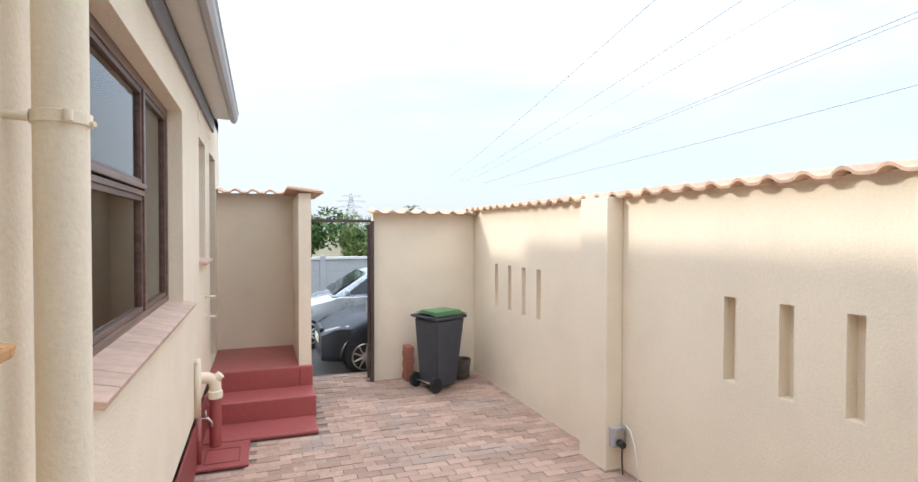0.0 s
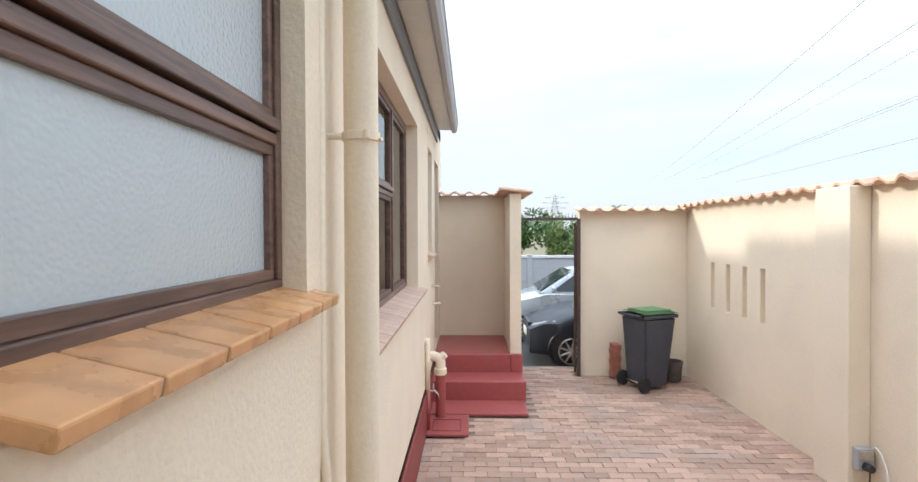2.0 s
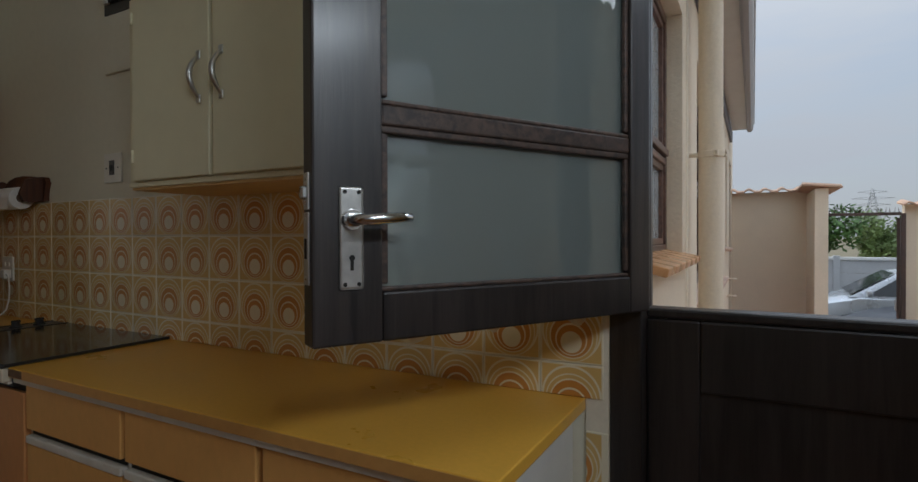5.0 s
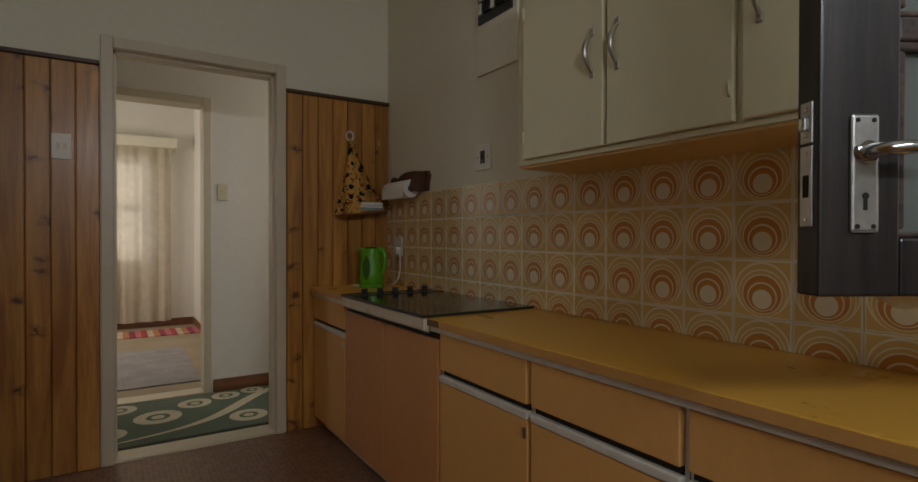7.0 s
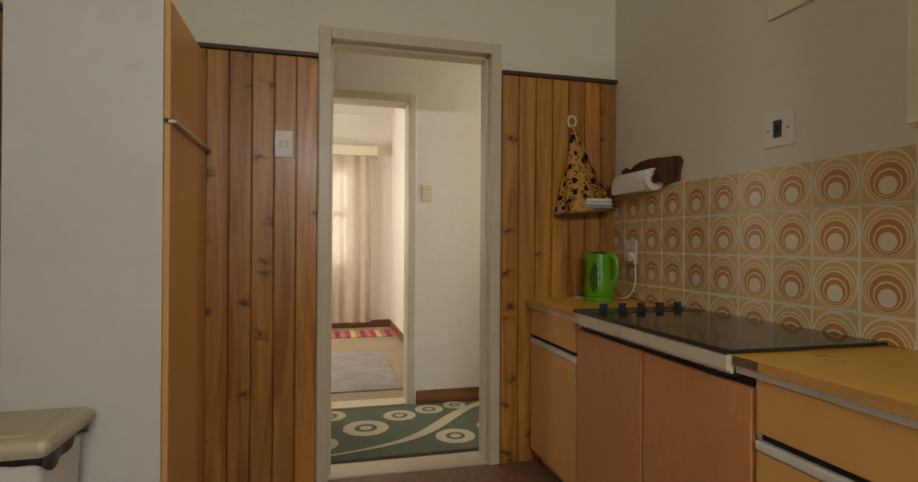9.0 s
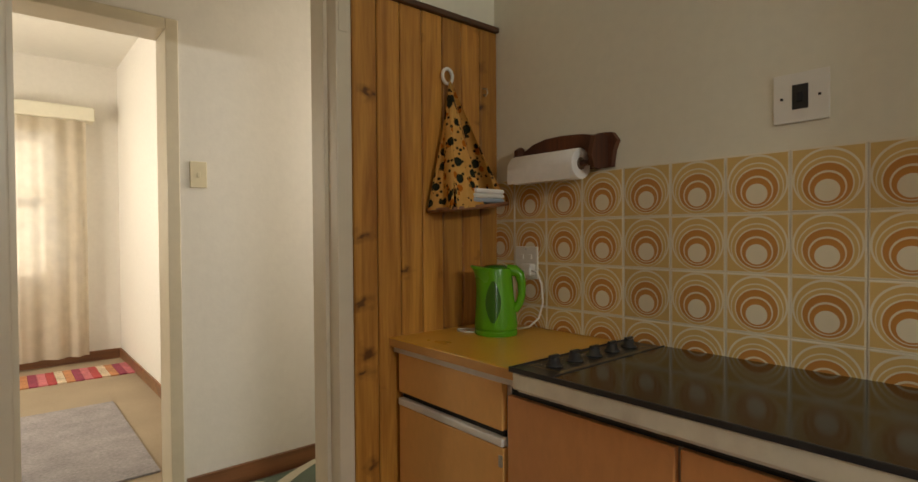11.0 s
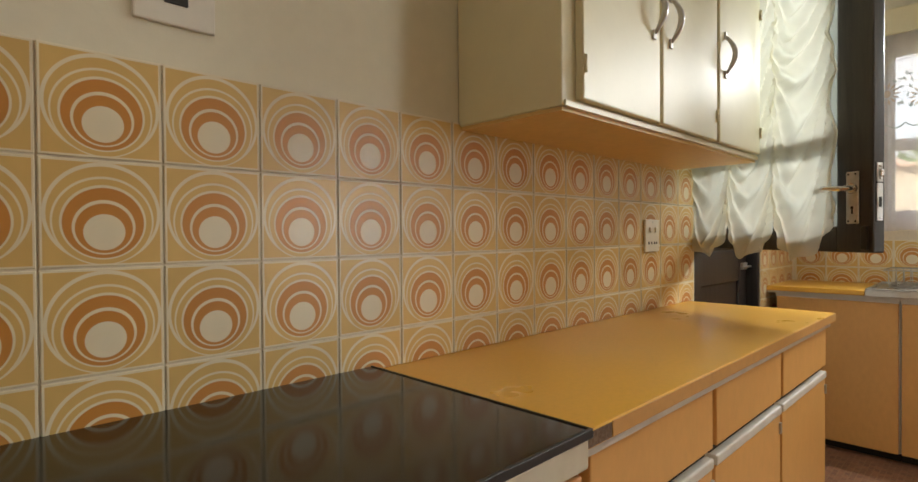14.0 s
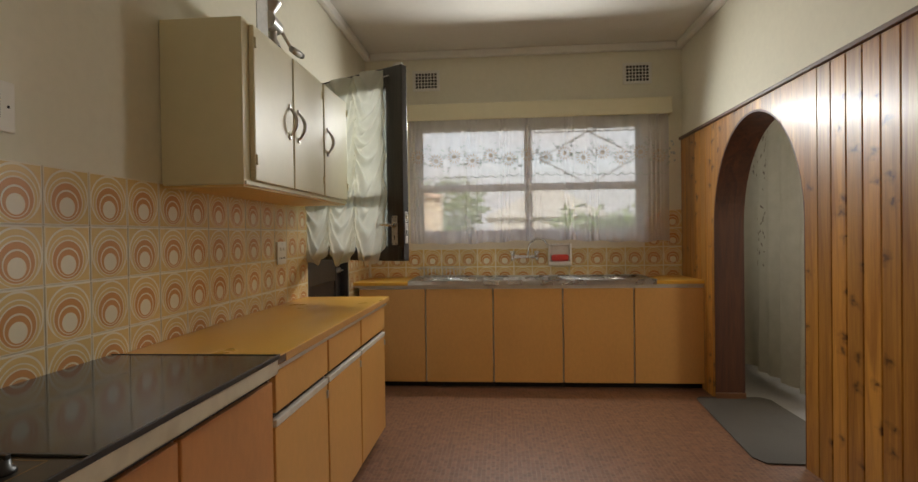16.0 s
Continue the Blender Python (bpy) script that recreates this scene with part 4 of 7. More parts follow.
for sgn in (1, -1):
    b = bmesh.new()
    box(b, LL - 0.078, T if sgn > 0 else -T - 0.005, 1.197, LL - 0.040, T + 0.005 if sgn > 0 else -T, 1.352, bev=0.004, seg=3)
    b.transform(LM)
    hp = part("handle_plate", b, M_ALU, d2, "worn chrome lever handle plate")
    b = bmesh.new()
    y = sgn * (T + 0.005)
    tube(b, [(LL - 0.059, y, 1.302), (LL - 0.059, y + sgn * 0.006, 1.302)], [0.017, 0.015], 18)
    tube(b, [(LL - 0.059, y + sgn * 0.004, 1.302), (LL - 0.059, y + sgn * 0.026, 1.302), (LL - 0.063, y + sgn * 0.036, 1.302), (LL - 0.075, y + sgn * 0.041, 1.302), (LL - 0.1, y + sgn * 0.041, 1.304), (LL - 0.125, y + sgn * 0.038, 1.306), (LL - 0.141, y + sgn * 0.034, 1.306), (LL - 0.145, y + sgn * 0.033, 1.306)], [0.0105, 0.009, 0.009, 0.009, 0.0085, 0.0078, 0.0068, 0.003], 14)
    b.transform(LM)
    part("lever", b, M_CHROME, hp, smooth=True)
    # keyhole is not cut: a black shape paints its shaded inside
    b = boxes((LL - 0.0615, y - 0.001, 1.226, LL - 0.0565, y + 0.001, 1.243))
    tube(b, [(LL - 0.059, y - 0.0012, 1.245), (LL - 0.059, y + 0.0012, 1.245)], 0.0045, 12)
    b.transform(LM)
    part("keyhole_shade", b, M_DARK, hp)
    for u, z in ((0.07, 1.344), (0.048, 1.344), (0.07, 1.205), (0.048, 1.205)):
        b = tube(bmesh.new(), [(LL - u, y - 0.001, z), (LL - u, y + sgn * 0.0012, z)], 0.0032, 10)
        b.transform(LM)
        part("screw", b, M_DARK, hp)
leaf("bolt", [(LL - 0.03, T * -1 - 0.012, 1.12, LL - 0.012, -T, 1.19)], M_BLACK, bev=0.003)
leaf("top_bolt", [(LL - 0.06, -0.02, LZ1, LL - 0.005, 0.0, LZ1 + 0.012)], M_ALU, bev=0.002)


# ---- yard ----
struct("ground", boxes((-150, -150, -1.2, 150, 400, -0.82)), M_EARTH, "dry open ground round the houses", "ground")
struct("driveway", boxes((-30, 8.25, -0.82, 40, 14.2, -0.795)), M_ASPH, "grey asphalt driveway beyond the gate", "road")
wall_y = struct("wall_yard", wall_with(bmesh.new(), "x", 6.57, 6.72, -0.4, 7.9, GY - 0.2, 1.735, [(y - 0.05, y + 0.05, 0.39, 0.972) for y in (2.205, 2.615, 3.04, 5.75, 6.13, 6.52, 6.93)]), M_EXT, "cream plastered yard wall with narrow recessed slots", "wall")
struct("wall_slot_back", boxes(*[(6.66, y - 0.05, 0.39, 6.7, y + 0.05, 0.972) for y in (2.205, 2.615, 3.04, 5.75, 6.13, 6.52, 6.93)]), M_EXT, "cream plaster backs of the wall slots", "wall")
struct("pier", boxes((6.40, 4.2, GY - 0.1, 6.568, 4.62, 1.722), bev=0.008), M_EXT, "cream plastered pier on the yard wall", "wall")
wall_f = struct("wall_far", boxes((5.04, 7.75, GY - 0.2, 6.565, 7.9, 1.68)), M_EXT, "cream plastered wall beside the gate", "wall")
wall_p = struct("wall_porch", boxes((HX - 0.25, 8.2, GY - 0.2, 4.13, 8.36, 1.93), (3.985, 6.96, GY - 0.2, 4.13, 8.2, 1.87)), M_EXT, "cream plastered screen walls of the porch", "wall")

# clay coping tiles along the wall tops
def coping_mesh(length, w=0.222):
    """A clay roof tile: a flat pan and a raised roll, its nose thick enough to see."""
    b = bmesh.new()
    prof = [(-0.5, 0.006), (-0.4, 0.001), (-0.2, 0.0), (-0.08, 0.004), (0.0, 0.013), (0.08, 0.027), (0.17, 0.037), (0.25, 0.040), (0.33, 0.037), (0.41, 0.027), (0.47, 0.015), (0.52, 0.006)]
    lo = [[b.verts.new((x, w * u, h)) for u, h in prof] for x in (-length / 2, 0, length / 2)]
    hi = [[b.verts.new((x, w * u, h + 0.02)) for u, h in prof] for x in (-length / 2, 0, length / 2)]
    n = len(prof)
    for a, c in zip(lo, lo[1:]):
        for k in range(n - 1):
            b.faces.new((a[k], a[k + 1], c[k + 1], c[k]))
    for a, c in zip(hi, hi[1:]):
        for k in range(n - 1):
            b.faces.new((a[k], c[k], c[k + 1], a[k + 1]))
    for r in (0, 2):
        for k in range(n - 1):
            b.faces.new((lo[r][k], lo[r][k + 1], hi[r][k + 1], hi[r][k]))
    for k in (0, n - 1):
        for r in (0, 1):
            b.faces.new((lo[r][k], lo[r + 1][k], hi[r + 1][k], hi[r][k]))
    return mesh_of(b, M_TERRA, True)


cop = coping_mesh(0.42)
for i in range(37):
    piece("coping_tile", cop, wall_y, pose(6.668 + random.uniform(-0.004, 0.004), -0.28 + 0.222 * i, 1.732 + random.uniform(-0.003, 0.003), 0, -7 + random.uniform(-0.6, 0.6), random.uniform(-0.8, 0.8)))
for i in range(7):
    piece("coping_tile", cop, wall_f, pose(5.12 + 0.222 * i, 7.81, 1.672, 0, -7, 90 + random.uniform(-0.8, 0.8)))
for i in range(5):
    piece("coping_tile", cop, wall_p, pose(3.07 + 0.222 * i, 8.27, 1.94, 0, -7, 90 + random.uniform(-0.8, 0.8)))
for i in range(6):
    piece("coping_tile", cop, wall_p, pose(4.06, 7.0 + 0.222 * i, 1.885, 0, 6, random.uniform(-0.8, 0.8)))

# steps and pads in red paint
struct("steps", boxes((HX, 6.9, GY, 3.985, 8.2, -0.2), (3.985, 6.9, GY, 4.14, 6.955, -0.2), (HX, 6.45, GY, 4.14, 6.898, -0.43), (3.16, 5.96, GY, 4.12, 6.448, -0.648), bev=0.012), M_REDP, "red-painted concrete porch steps", "steps")
struct("drain_pad", boxes((HX + 0.001, 5.36, GY, 3.45, 5.955, -0.662), (HX + 0.001, 5.957, GY, 3.155, 6.4, -0.655), bev=0.008), M_REDP, "red-painted concrete pad with a manhole cover", "pad")
struct("manhole_edge", boxes((3.08, 5.45, -0.661, 3.36, 5.46, -0.657), (3.08, 5.78, -0.661, 3.36, 5.79, -0.657), (3.07, 5.45, -0.661, 3.08, 5.79, -0.657), (3.36, 5.45, -0.661, 3.37, 5.79, -0.657)), surface("dark_red_seam", (0.22, 0.05, 0.048), 0.6), "seam of the painted manhole cover", "trim")
struct("plinth", boxes((HX, 0.3, GY, HX + 0.02, 6.44, -0.3), bev=0.004), surface("red_brick_paint", (0.26, 0.055, 0.05), 0.6, vary=0.12, grain=40, stain=5, bump=0.4, bump_scale=40), "dark red painted brick plinth along the house", "plinth")

# fascia, soffit and gutter of the wing
gut = thing("gutter", 3.26, 0.3, 2.72, "pale grey metal roof gutter with its fascia", "gutter", kind="structure")
part("fascia", boxes((HX + 0.002, 0.26, 2.62, HX + 0.028, 7.5, 2.78), bev=0.004), M_FASC, gut)
part("soffit", boxes((HX + 0.03, 0.26, 2.79, 3.22, 7.5, 2.81)), M_WHITE, gut)
bm = bmesh.new()
prof = [(3.215, 2.86), (3.215, 2.765), (3.235, 2.75), (3.27, 2.75), (3.295, 2.79), (3.3, 2.85), (3.312, 2.862), (3.3, 2.866), (3.29, 2.852), (3.284, 2.795), (3.265, 2.763), (3.238, 2.762), (3.225, 2.77), (3.225, 2.86)]
plate(bm, [(x, z) for x, z in prof], 7.25, Matrix(((1, 0, 0, 0), (0, 0, 1, 0.26), (0, 1, 0, 0), (0, 0, 0, 1))))
part("trough", bm, M_GUT, gut)
struct("roof", boxes((-4.9, -5.2, 2.97, 3.25, 7.5, 3.02), (3.25, -5.2, 2.97, 5.0, 0.4, 3.02)), M_ROOF, "grey sheet roof of the house", "roof")
struct("air_brick", boxes((HX, 5.95, 2.47, HX + 0.004, 6.1, 2.56), (HX, 7.0, 2.47, HX + 0.004, 7.12, 2.56), bev=0.001), M_EXT, "painted air bricks high on the wall", "vent")

# ---- kitchen: fitted units ----
CF = -0.498                 # front edge of the counter
FACE = -0.472               # face of the carcasses


def base_unit(x0, x1, drawer, doors, label, front=None):
    """A base unit on the counter wall: carcass, door fronts, an optional drawer with a pale grip strip below it."""
    e = thing("base_cabinet", (x0 + x1) / 2, -0.24, F, label, "cabinet", "base cabinets along the tiled wall")
    part("body", boxes((x0, FACE + 0.016, F + 0.07, x1, -0.006, 0.862), (x0, FACE + 0.06, F, x1, -0.03, F + 0.07)), M_WHITE, e)
    top = 0.851
    if drawer:
        part("drawer_front", boxes((x0 + 0.008, FACE - 0.006, 0.725, x1 - 0.008, FACE + 0.016, top), bev=0.003), M_DOORC, e)
        # black sheet paints the shade between drawer and grip strip
        part("grip_recess_shade", boxes((x0 + 0.01, FACE + 0.01, 0.706, x1 - 0.01, FACE + 0.0155, 0.7245)), M_DARK, e)
        part("grip_strip", boxes((x0 + 0.006, FACE - 0.008, 0.683, x1 - 0.006, FACE + 0.015, 0.7055), bev=0.004), M_STRIP, e, "off-white plastic grip strip")
        top = 0.681
    else:
        top = 0.824
        # black sheet over the carcass paints the shade above the doors
        part("rail_gap_shade", boxes((x0 + 0.01, FACE + 0.009, top, x1 - 0.01, FACE + 0.0155, 0.85)), M_DARK, e, "near-black strip painting the shade in the slot under the hob rail")
    w = (x1 - x0) / doors
    for i in range(doors):
        d = part("door", boxes((x0 + w * i + 0.006, FACE - 0.004, F + 0.075, x0 + w * (i + 1) - 0.006, FACE + 0.0155, top), bev=0.003), front or M_DOORC, e)
        if drawer:
            part("catch", boxes((x0 + w * (i + 1) - 0.02, FACE - 0.009, top - 0.05, x0 + w * (i + 1) - 0.008, FACE - 0.0035, top - 0.02), bev=0.001), M_ALU, d)
    return e


base_unit(0.03, 0.518, True, 1, "orange laminate base cabinet with one drawer beside the hob")
base_unit(0.522, 1.44, False, 2, "orange laminate hob cabinet with two worn doors", M_DOORH)
base_unit(1.444, 1.93, True, 1, "orange laminate base cabinet with a slightly open drawer")
base_unit(1.934, 2.411, True, 1, "orange laminate base cabinet with a drawer over a door")
base_unit(2.415, 2.925, True, 1, "orange laminate end cabinet with a pale side panel")
ct = thing("countertop", 1.5, -0.25, 0.862, "yellow laminate countertop along the tiled wall", "countertop")
part("top", boxes((1.395, CF, 0.872, 2.955, 0.0, 0.9), bev=0.003), M_LAM, ct)
M_EDGE = surface("tan_edging", (0.56, 0.29, 0.085), 0.45, vary=0.08)
part("edge_strip", boxes((1.48, CF - 0.0015, 0.874, 2.952, CF, 0.898)), M_EDGE, ct, "tan edging strip, chipped off at one end")
part("under_rail", boxes((1.395, CF + 0.012, 0.853, 2.94, -0.43, 0.8715), bev=0.002), M_STRIP, ct, "off-white rail under the counter edge")
part("broken_end", boxes((1.398, CF - 0.0008, 0.875, 1.478, CF + 0.001, 0.897)), surface("bare_chipboard", (0.13, 0.075, 0.04), 0.95, vary=0.4, grain=90, bump=0.8), ct, "bare chipboard where the edging broke off")

ct = thing("countertop", 0.29, -0.25, 0.862, "short yellow laminate countertop between hob and pine wall", "countertop")
part("top", boxes((0.0, CF, 0.872, 0.575, 0.0, 0.9), bev=0.003), M_LAM, ct)
part("edge_strip", boxes((0.01, CF - 0.0015, 0.874, 0.57, CF, 0.898)), M_EDGE, ct, "tan edging strip")
part("under_rail", boxes((0.02, CF + 0.012, 0.853, 0.58, -0.43, 0.8715), bev=0.002), M_STRIP, ct, "off-white rail under the counter edge")

# hob with its control strip
hb = thing("hob", 0.98, -0.25, 0.9, "black glass built-in electric hob with side controls", "hob")
part("body", boxes((0.578, CF + 0.012, 0.84, 1.392, -0.004, 0.9)), M_BLACK, hb)
part("glass_top", boxes((0.70, CF - 0.012, 0.901, 1.398, -0.002, 0.909), bev=0.003), M_HOB, hb)
part("trim", boxes((0.571, CF - 0.018, 0.899, 1.4, CF - 0.012, 0.912), (0.571, -0.0015, 0.901, 1.4, 0.0, 0.913), (1.398, CF - 0.012, 0.901, 1.403, -0.002, 0.911), (0.694, CF - 0.012, 0.9015, 0.7, -0.002, 0.911), (0.569, CF - 0.012, 0.9015, 0.574, -0.002, 0.911), bev=0.0015), M_BLACK, hb)
cs = part("control_strip", boxes((0.574, CF - 0.012, 0.9015, 0.694, -0.002, 0.9075)), surface("black_control_panel", (0.03, 0.027, 0.022), 0.3, vary=0.15), hb)
part("gold_line", boxes((0.588, -0.455, 0.9075, 0.5895, -0.05, 0.9081), (0.679, -0.455, 0.9075, 0.6805, -0.05, 0.9081), (0.588, -0.0515, 0.9076, 0.679, -0.05, 0.9081), (0.588, -0.455, 0.9076, 0.679, -0.4535, 0.9081)), surface("gold_print", (0.35, 0.25, 0.10), 0.4), cs)
for i in range(5):
    y = -0.42 + 0.083 * i
    b = bmesh.new()
    lathe(b, [(0.022, 0), (0.021, 0.006), (0.016, 0.008), (0.014, 0.022), (0.012, 0.024)], (0.634, y, 0.9076), 18)
    box(b, 0.634 - 0.005, y - 0.016, 0.9276, 0.634 + 0.005, y + 0.016, 0.937, bev=0.002)
    part("knob", b, M_BLACK, cs)
    for a in (0.3, 0.9, 1.5, 2.1, 2.7, 3.4):
        part("scale_mark", boxes((0.634 + 0.034 * math.cos(a) - 0.0012, y + 0.034 * math.sin(a) - 0.0012, 0.9075, 0.634 + 0.034 * math.cos(a) + 0.0012, y + 0.034 * math.sin(a) + 0.0012, 0.908)), M_STRIP, cs)
part("front_rail", boxes((0.58, CF - 0.014, 0.857, 1.395, CF + 0.012, 0.899), bev=0.004), surface("ivory_enamel", (0.66, 0.60, 0.46), 0.35, vary=0.06, grain=30, stain=5, dirt=(0.3, 0.2, 0.12), dirt_amount=0.4), hb, "stained ivory front rail")
part("lower_rail", boxes((0.585, CF + 0.002, 0.849, 1.39, CF + 0.02, 0.8565)), M_STRIP, hb)

# wall cupboard
wc = thing("wall_cupboard", 2.23, -0.15, 1.42, "cream painted wall cupboard with three doors", "cupboard")
CZ0, CZ1, CY = 1.425, 1.985, -0.292
part("body", boxes((1.655, CY, CZ0, 2.83, -0.003, CZ1), bev=0.003), M_CUP, wc)
part("base_board", boxes((1.66, CY + 0.004, CZ0 - 0.008, 2.825, -0.004, CZ0 - 0.0005)), surface("pale_yellow_board", (0.72, 0.50, 0.22), 0.5, vary=0.06), wc, "pale yellow underside")
for x0, x1, hx, hinge in ((1.70, 2.042, 2.005, 1.705), (2.056, 2.412, 2.095, 2.405), (2.43, 2.80, 2.47, 2.795)):
    d = part("door", boxes((x0, CY - 0.02, CZ0 + 0.016, x1, CY - 0.0005, CZ1 - 0.012), bev=0.004), M_CUP, wc)
    b = bmesh.new()
    pts = [(hx, CY - 0.022 - 0.028 * math.sin(math.pi * k / 10), 1.645 + 0.115 * k / 10) for k in range(11)]
    tube(b, pts, [0.0035 + 0.0045 * math.sin(math.pi * k / 10) for k in range(11)], 10)
    for z in (1.645, 1.76):
        box(b, hx - 0.008, CY - 0.026, z - 0.012, hx + 0.008, CY - 0.0202, z + 0.012, bev=0.003)
    part("handle", b, M_ALU, d, "worn chrome bow handle")
    for z in (CZ0 + 0.07, CZ1 - 0.09):
        b = bmesh.new()
        tube(b, [(hinge, CY - 0.023, z), (hinge, CY - 0.023, z + 0.035)], 0.004, 8)
        part("hinge", b, M_CUP, d)
part("bottom_rail", boxes((1.66, CY - 0.006, CZ0, 2.825, CY - 0.0005, CZ0 + 0.012)), M_CUP, wc)

# hand grinder on the cupboard
mg = thing("hand_grinder", 1.95, -0.272, CZ1, "old cast metal hand-cranked mincer on the cupboard", "kitchen tool")
b = bmesh.new()
lathe(b, [(0.03, 0), (0.028, 0.01), (0.016, 0.03), (0.016, 0.06)], (1.95, -0.272, CZ1), 14)
tube(b, [(1.90, -0.272, CZ1 + 0.085), (1.99, -0.272, CZ1 + 0.085)], [0.034, 0.028], 16)
lathe(b, [(0.018, 0.1), (0.02, 0.12), (0.042, 0.155), (0.044, 0.158), (0.038, 0.158)], (1.925, -0.272, CZ1), 16)
part("body", b, M_ALU, mg, smooth=True)
part("crank", tube(tube(bmesh.new(), [(1.99, -0.272, CZ1 + 0.085), (2.04, -0.272, CZ1 + 0.09), (2.05, -0.28, CZ1 + 0.07), (2.05, -0.31, CZ1 + 0.02)], 0.007), [(2.04, -0.31, CZ1 + 0.02), (2.11, -0.315, CZ1 + 0.022)], [0.012, 0.016], 10), M_ALU, mg)
part("grip", tube(bmesh.new(), [(2.055, -0.31, CZ1 + 0.02), (2.08, -0.312, CZ1 + 0.021), (2.14, -0.317, CZ1 + 0.023), (2.145, -0.317, CZ1 + 0.023)], [0.009, 0.014, 0.012, 0.004], 10), M_BLACK, mg, "black wooden crank grip")
gr = thing("box_grater", 1.85, -0.272, CZ1, "flat metal grater blade standing on the cupboard", "kitchen tool")
b = boxes((1.79, -0.285, CZ1, 1.88, -0.281, CZ1 + 0.15), bev=0.001)
part("blade", b, M_ALU, gr)

# sink run under the window
for k, (a, b2) in enumerate(((-0.045, -0.56), (-0.56, -1.073), (-1.073, -1.592), (-1.592, -2.11), (-2.11, -2.615))):
    e = thing("sink_cabinet", 4.2, (a + b2) / 2, F, "pale orange laminate sink cabinet with a flat door", "cabinet", "cabinets under the sink")
    part("body", boxes((3.99, b2 + 0.001, F + 0.045, 4.44, a - 0.001, 0.855)), M_WHITE, e)
    part("plinth", boxes((4.02, b2 + 0.001, F, 4.40, a - 0.001, F + 0.0445)), M_DARK, e, "black recessed plinth")
    part("door", boxes((3.97, b2 + 0.006, F + 0.045, 3.9895, a - 0.006, 0.838), bev=0.003), M_DOORC, e)
    part("top_rail", boxes((3.974, b2 + 0.001, 0.8385, 3.9895, a - 0.001, 0.855)), M_STRIP, e)
sc = thing("sink_countertop", 4.2, -1.3, 0.86, "yellow laminate countertop at both ends of the sink", "countertop")
for y0, y1 in ((-0.43, -0.003), (-2.617, -2.27)):
    part("top", boxes((3.95, y0, 0.868, 4.446, y1, 0.893), bev=0.003), M_LAM, sc)
part("rail", boxes((3.962, -2.615, 0.8555, 3.985, -0.004, 0.8675)), M_STRIP, sc)
sk = thing("sink", 4.2, -1.35, 0.87, "stainless steel double-drainer sink top with a bowl", "sink")
SX0, SX1 = 3.945, 4.44
b = bmesh.new()
for y0, y1, x0, x1 in ((-0.93, -0.432, SX0, SX1), (-2.268, -1.52, SX0, SX1), (-1.52, -0.93, SX0, 4.02), (-1.52, -0.93, 4.35, SX1)):
    box(b, x0, y0, 0.868, x1, y1, 0.897, bev=0.002)
for x0, y0, x1, y1 in ((SX0, -2.268, SX0 + 0.012, -0.432), (SX1 - 0.03, -2.268, SX1, -0.432), (SX0 + 0.012, -0.444, SX1 - 0.03, -0.432), (SX0 + 0.012, -2.268, SX1 - 0.03, -2.256)):
    box(b, x0, y0, 0.8975, x1, y1, 0.906, bev=0.003)
part("drainer", b, M_STEEL, sk)
for i in range(7):
    for y0, y1 in ((-0.5, -0.88), (-1.6, -2.2)):
        part("ridge", tube(bmesh.new(), [(4.0 + 0.055 * i, y0, 0.8985), (4.0 + 0.055 * i, y1, 0.8985)], 0.0045, 6), M_STEEL, sk)
b = boxes((4.02, -1.52, 0.74, 4.022, -0.93, 0.896), (4.348, -1.52, 0.74, 4.35, -0.93, 0.896), (4.022, -1.52, 0.74, 4.348, -1.518, 0.896), (4.022, -0.932, 0.74, 4.348, -0.93, 0.896), (4.02, -1.52, 0.736, 4.35, -0.93, 0.7395))
part("bowl", b, M_STEEL, sk)
tp = thing("tap", 4.43, -1.33, 1.02, "chrome wall-mounted mixer tap with a swan neck", "tap")
b = bmesh.new()
tube(b, [(4.40, -1.42, 1.06), (4.40, -1.24, 1.06)], 0.013, 12)
tube(b, [(4.446, -1.40, 1.06), (4.40, -1.40, 1.06)], 0.02, 12)
tube(b, [(4.446, -1.26, 1.06), (4.40, -1.26, 1.06)], 0.02, 12)
part("body", b, M_CHROME, tp, smooth=True)
b = bmesh.new()
tube(b, [(4.39, -1.35, 1.06), (4.37, -1.36, 1.12), (4.35, -1.37, 1.17), (4.31, -1.41, 1.205), (4.27, -1.46, 1.205), (4.25, -1.49, 1.185), (4.245, -1.50, 1.16)], 0.0085, 12)
part("spout", b, M_CHROME, tp, smooth=True)
for y in (-1.43, -1.23):
    b = bmesh.new()
    lathe(b, [(0.012, -0.03), (0.016, 0), (0.012, 0.02), (0.02, 0.03), (0.02, 0.045), (0.012, 0.05)], (4.395, y, 1.06), 12)
    for k in range(4):
        a = k * math.pi / 2 + 0.5
        tube(b, [(4.395, y, 1.1), (4.395 + 0.028 * math.cos(a), y + 0.028 * math.sin(a), 1.1)], 0.006, 8)
    part("handwheel", b, M_CHROME, tp)
sd = thing("soap_dish", 4.43, -1.62, 1.0, "white ceramic recessed soap dish holding red soap", "soap dish")
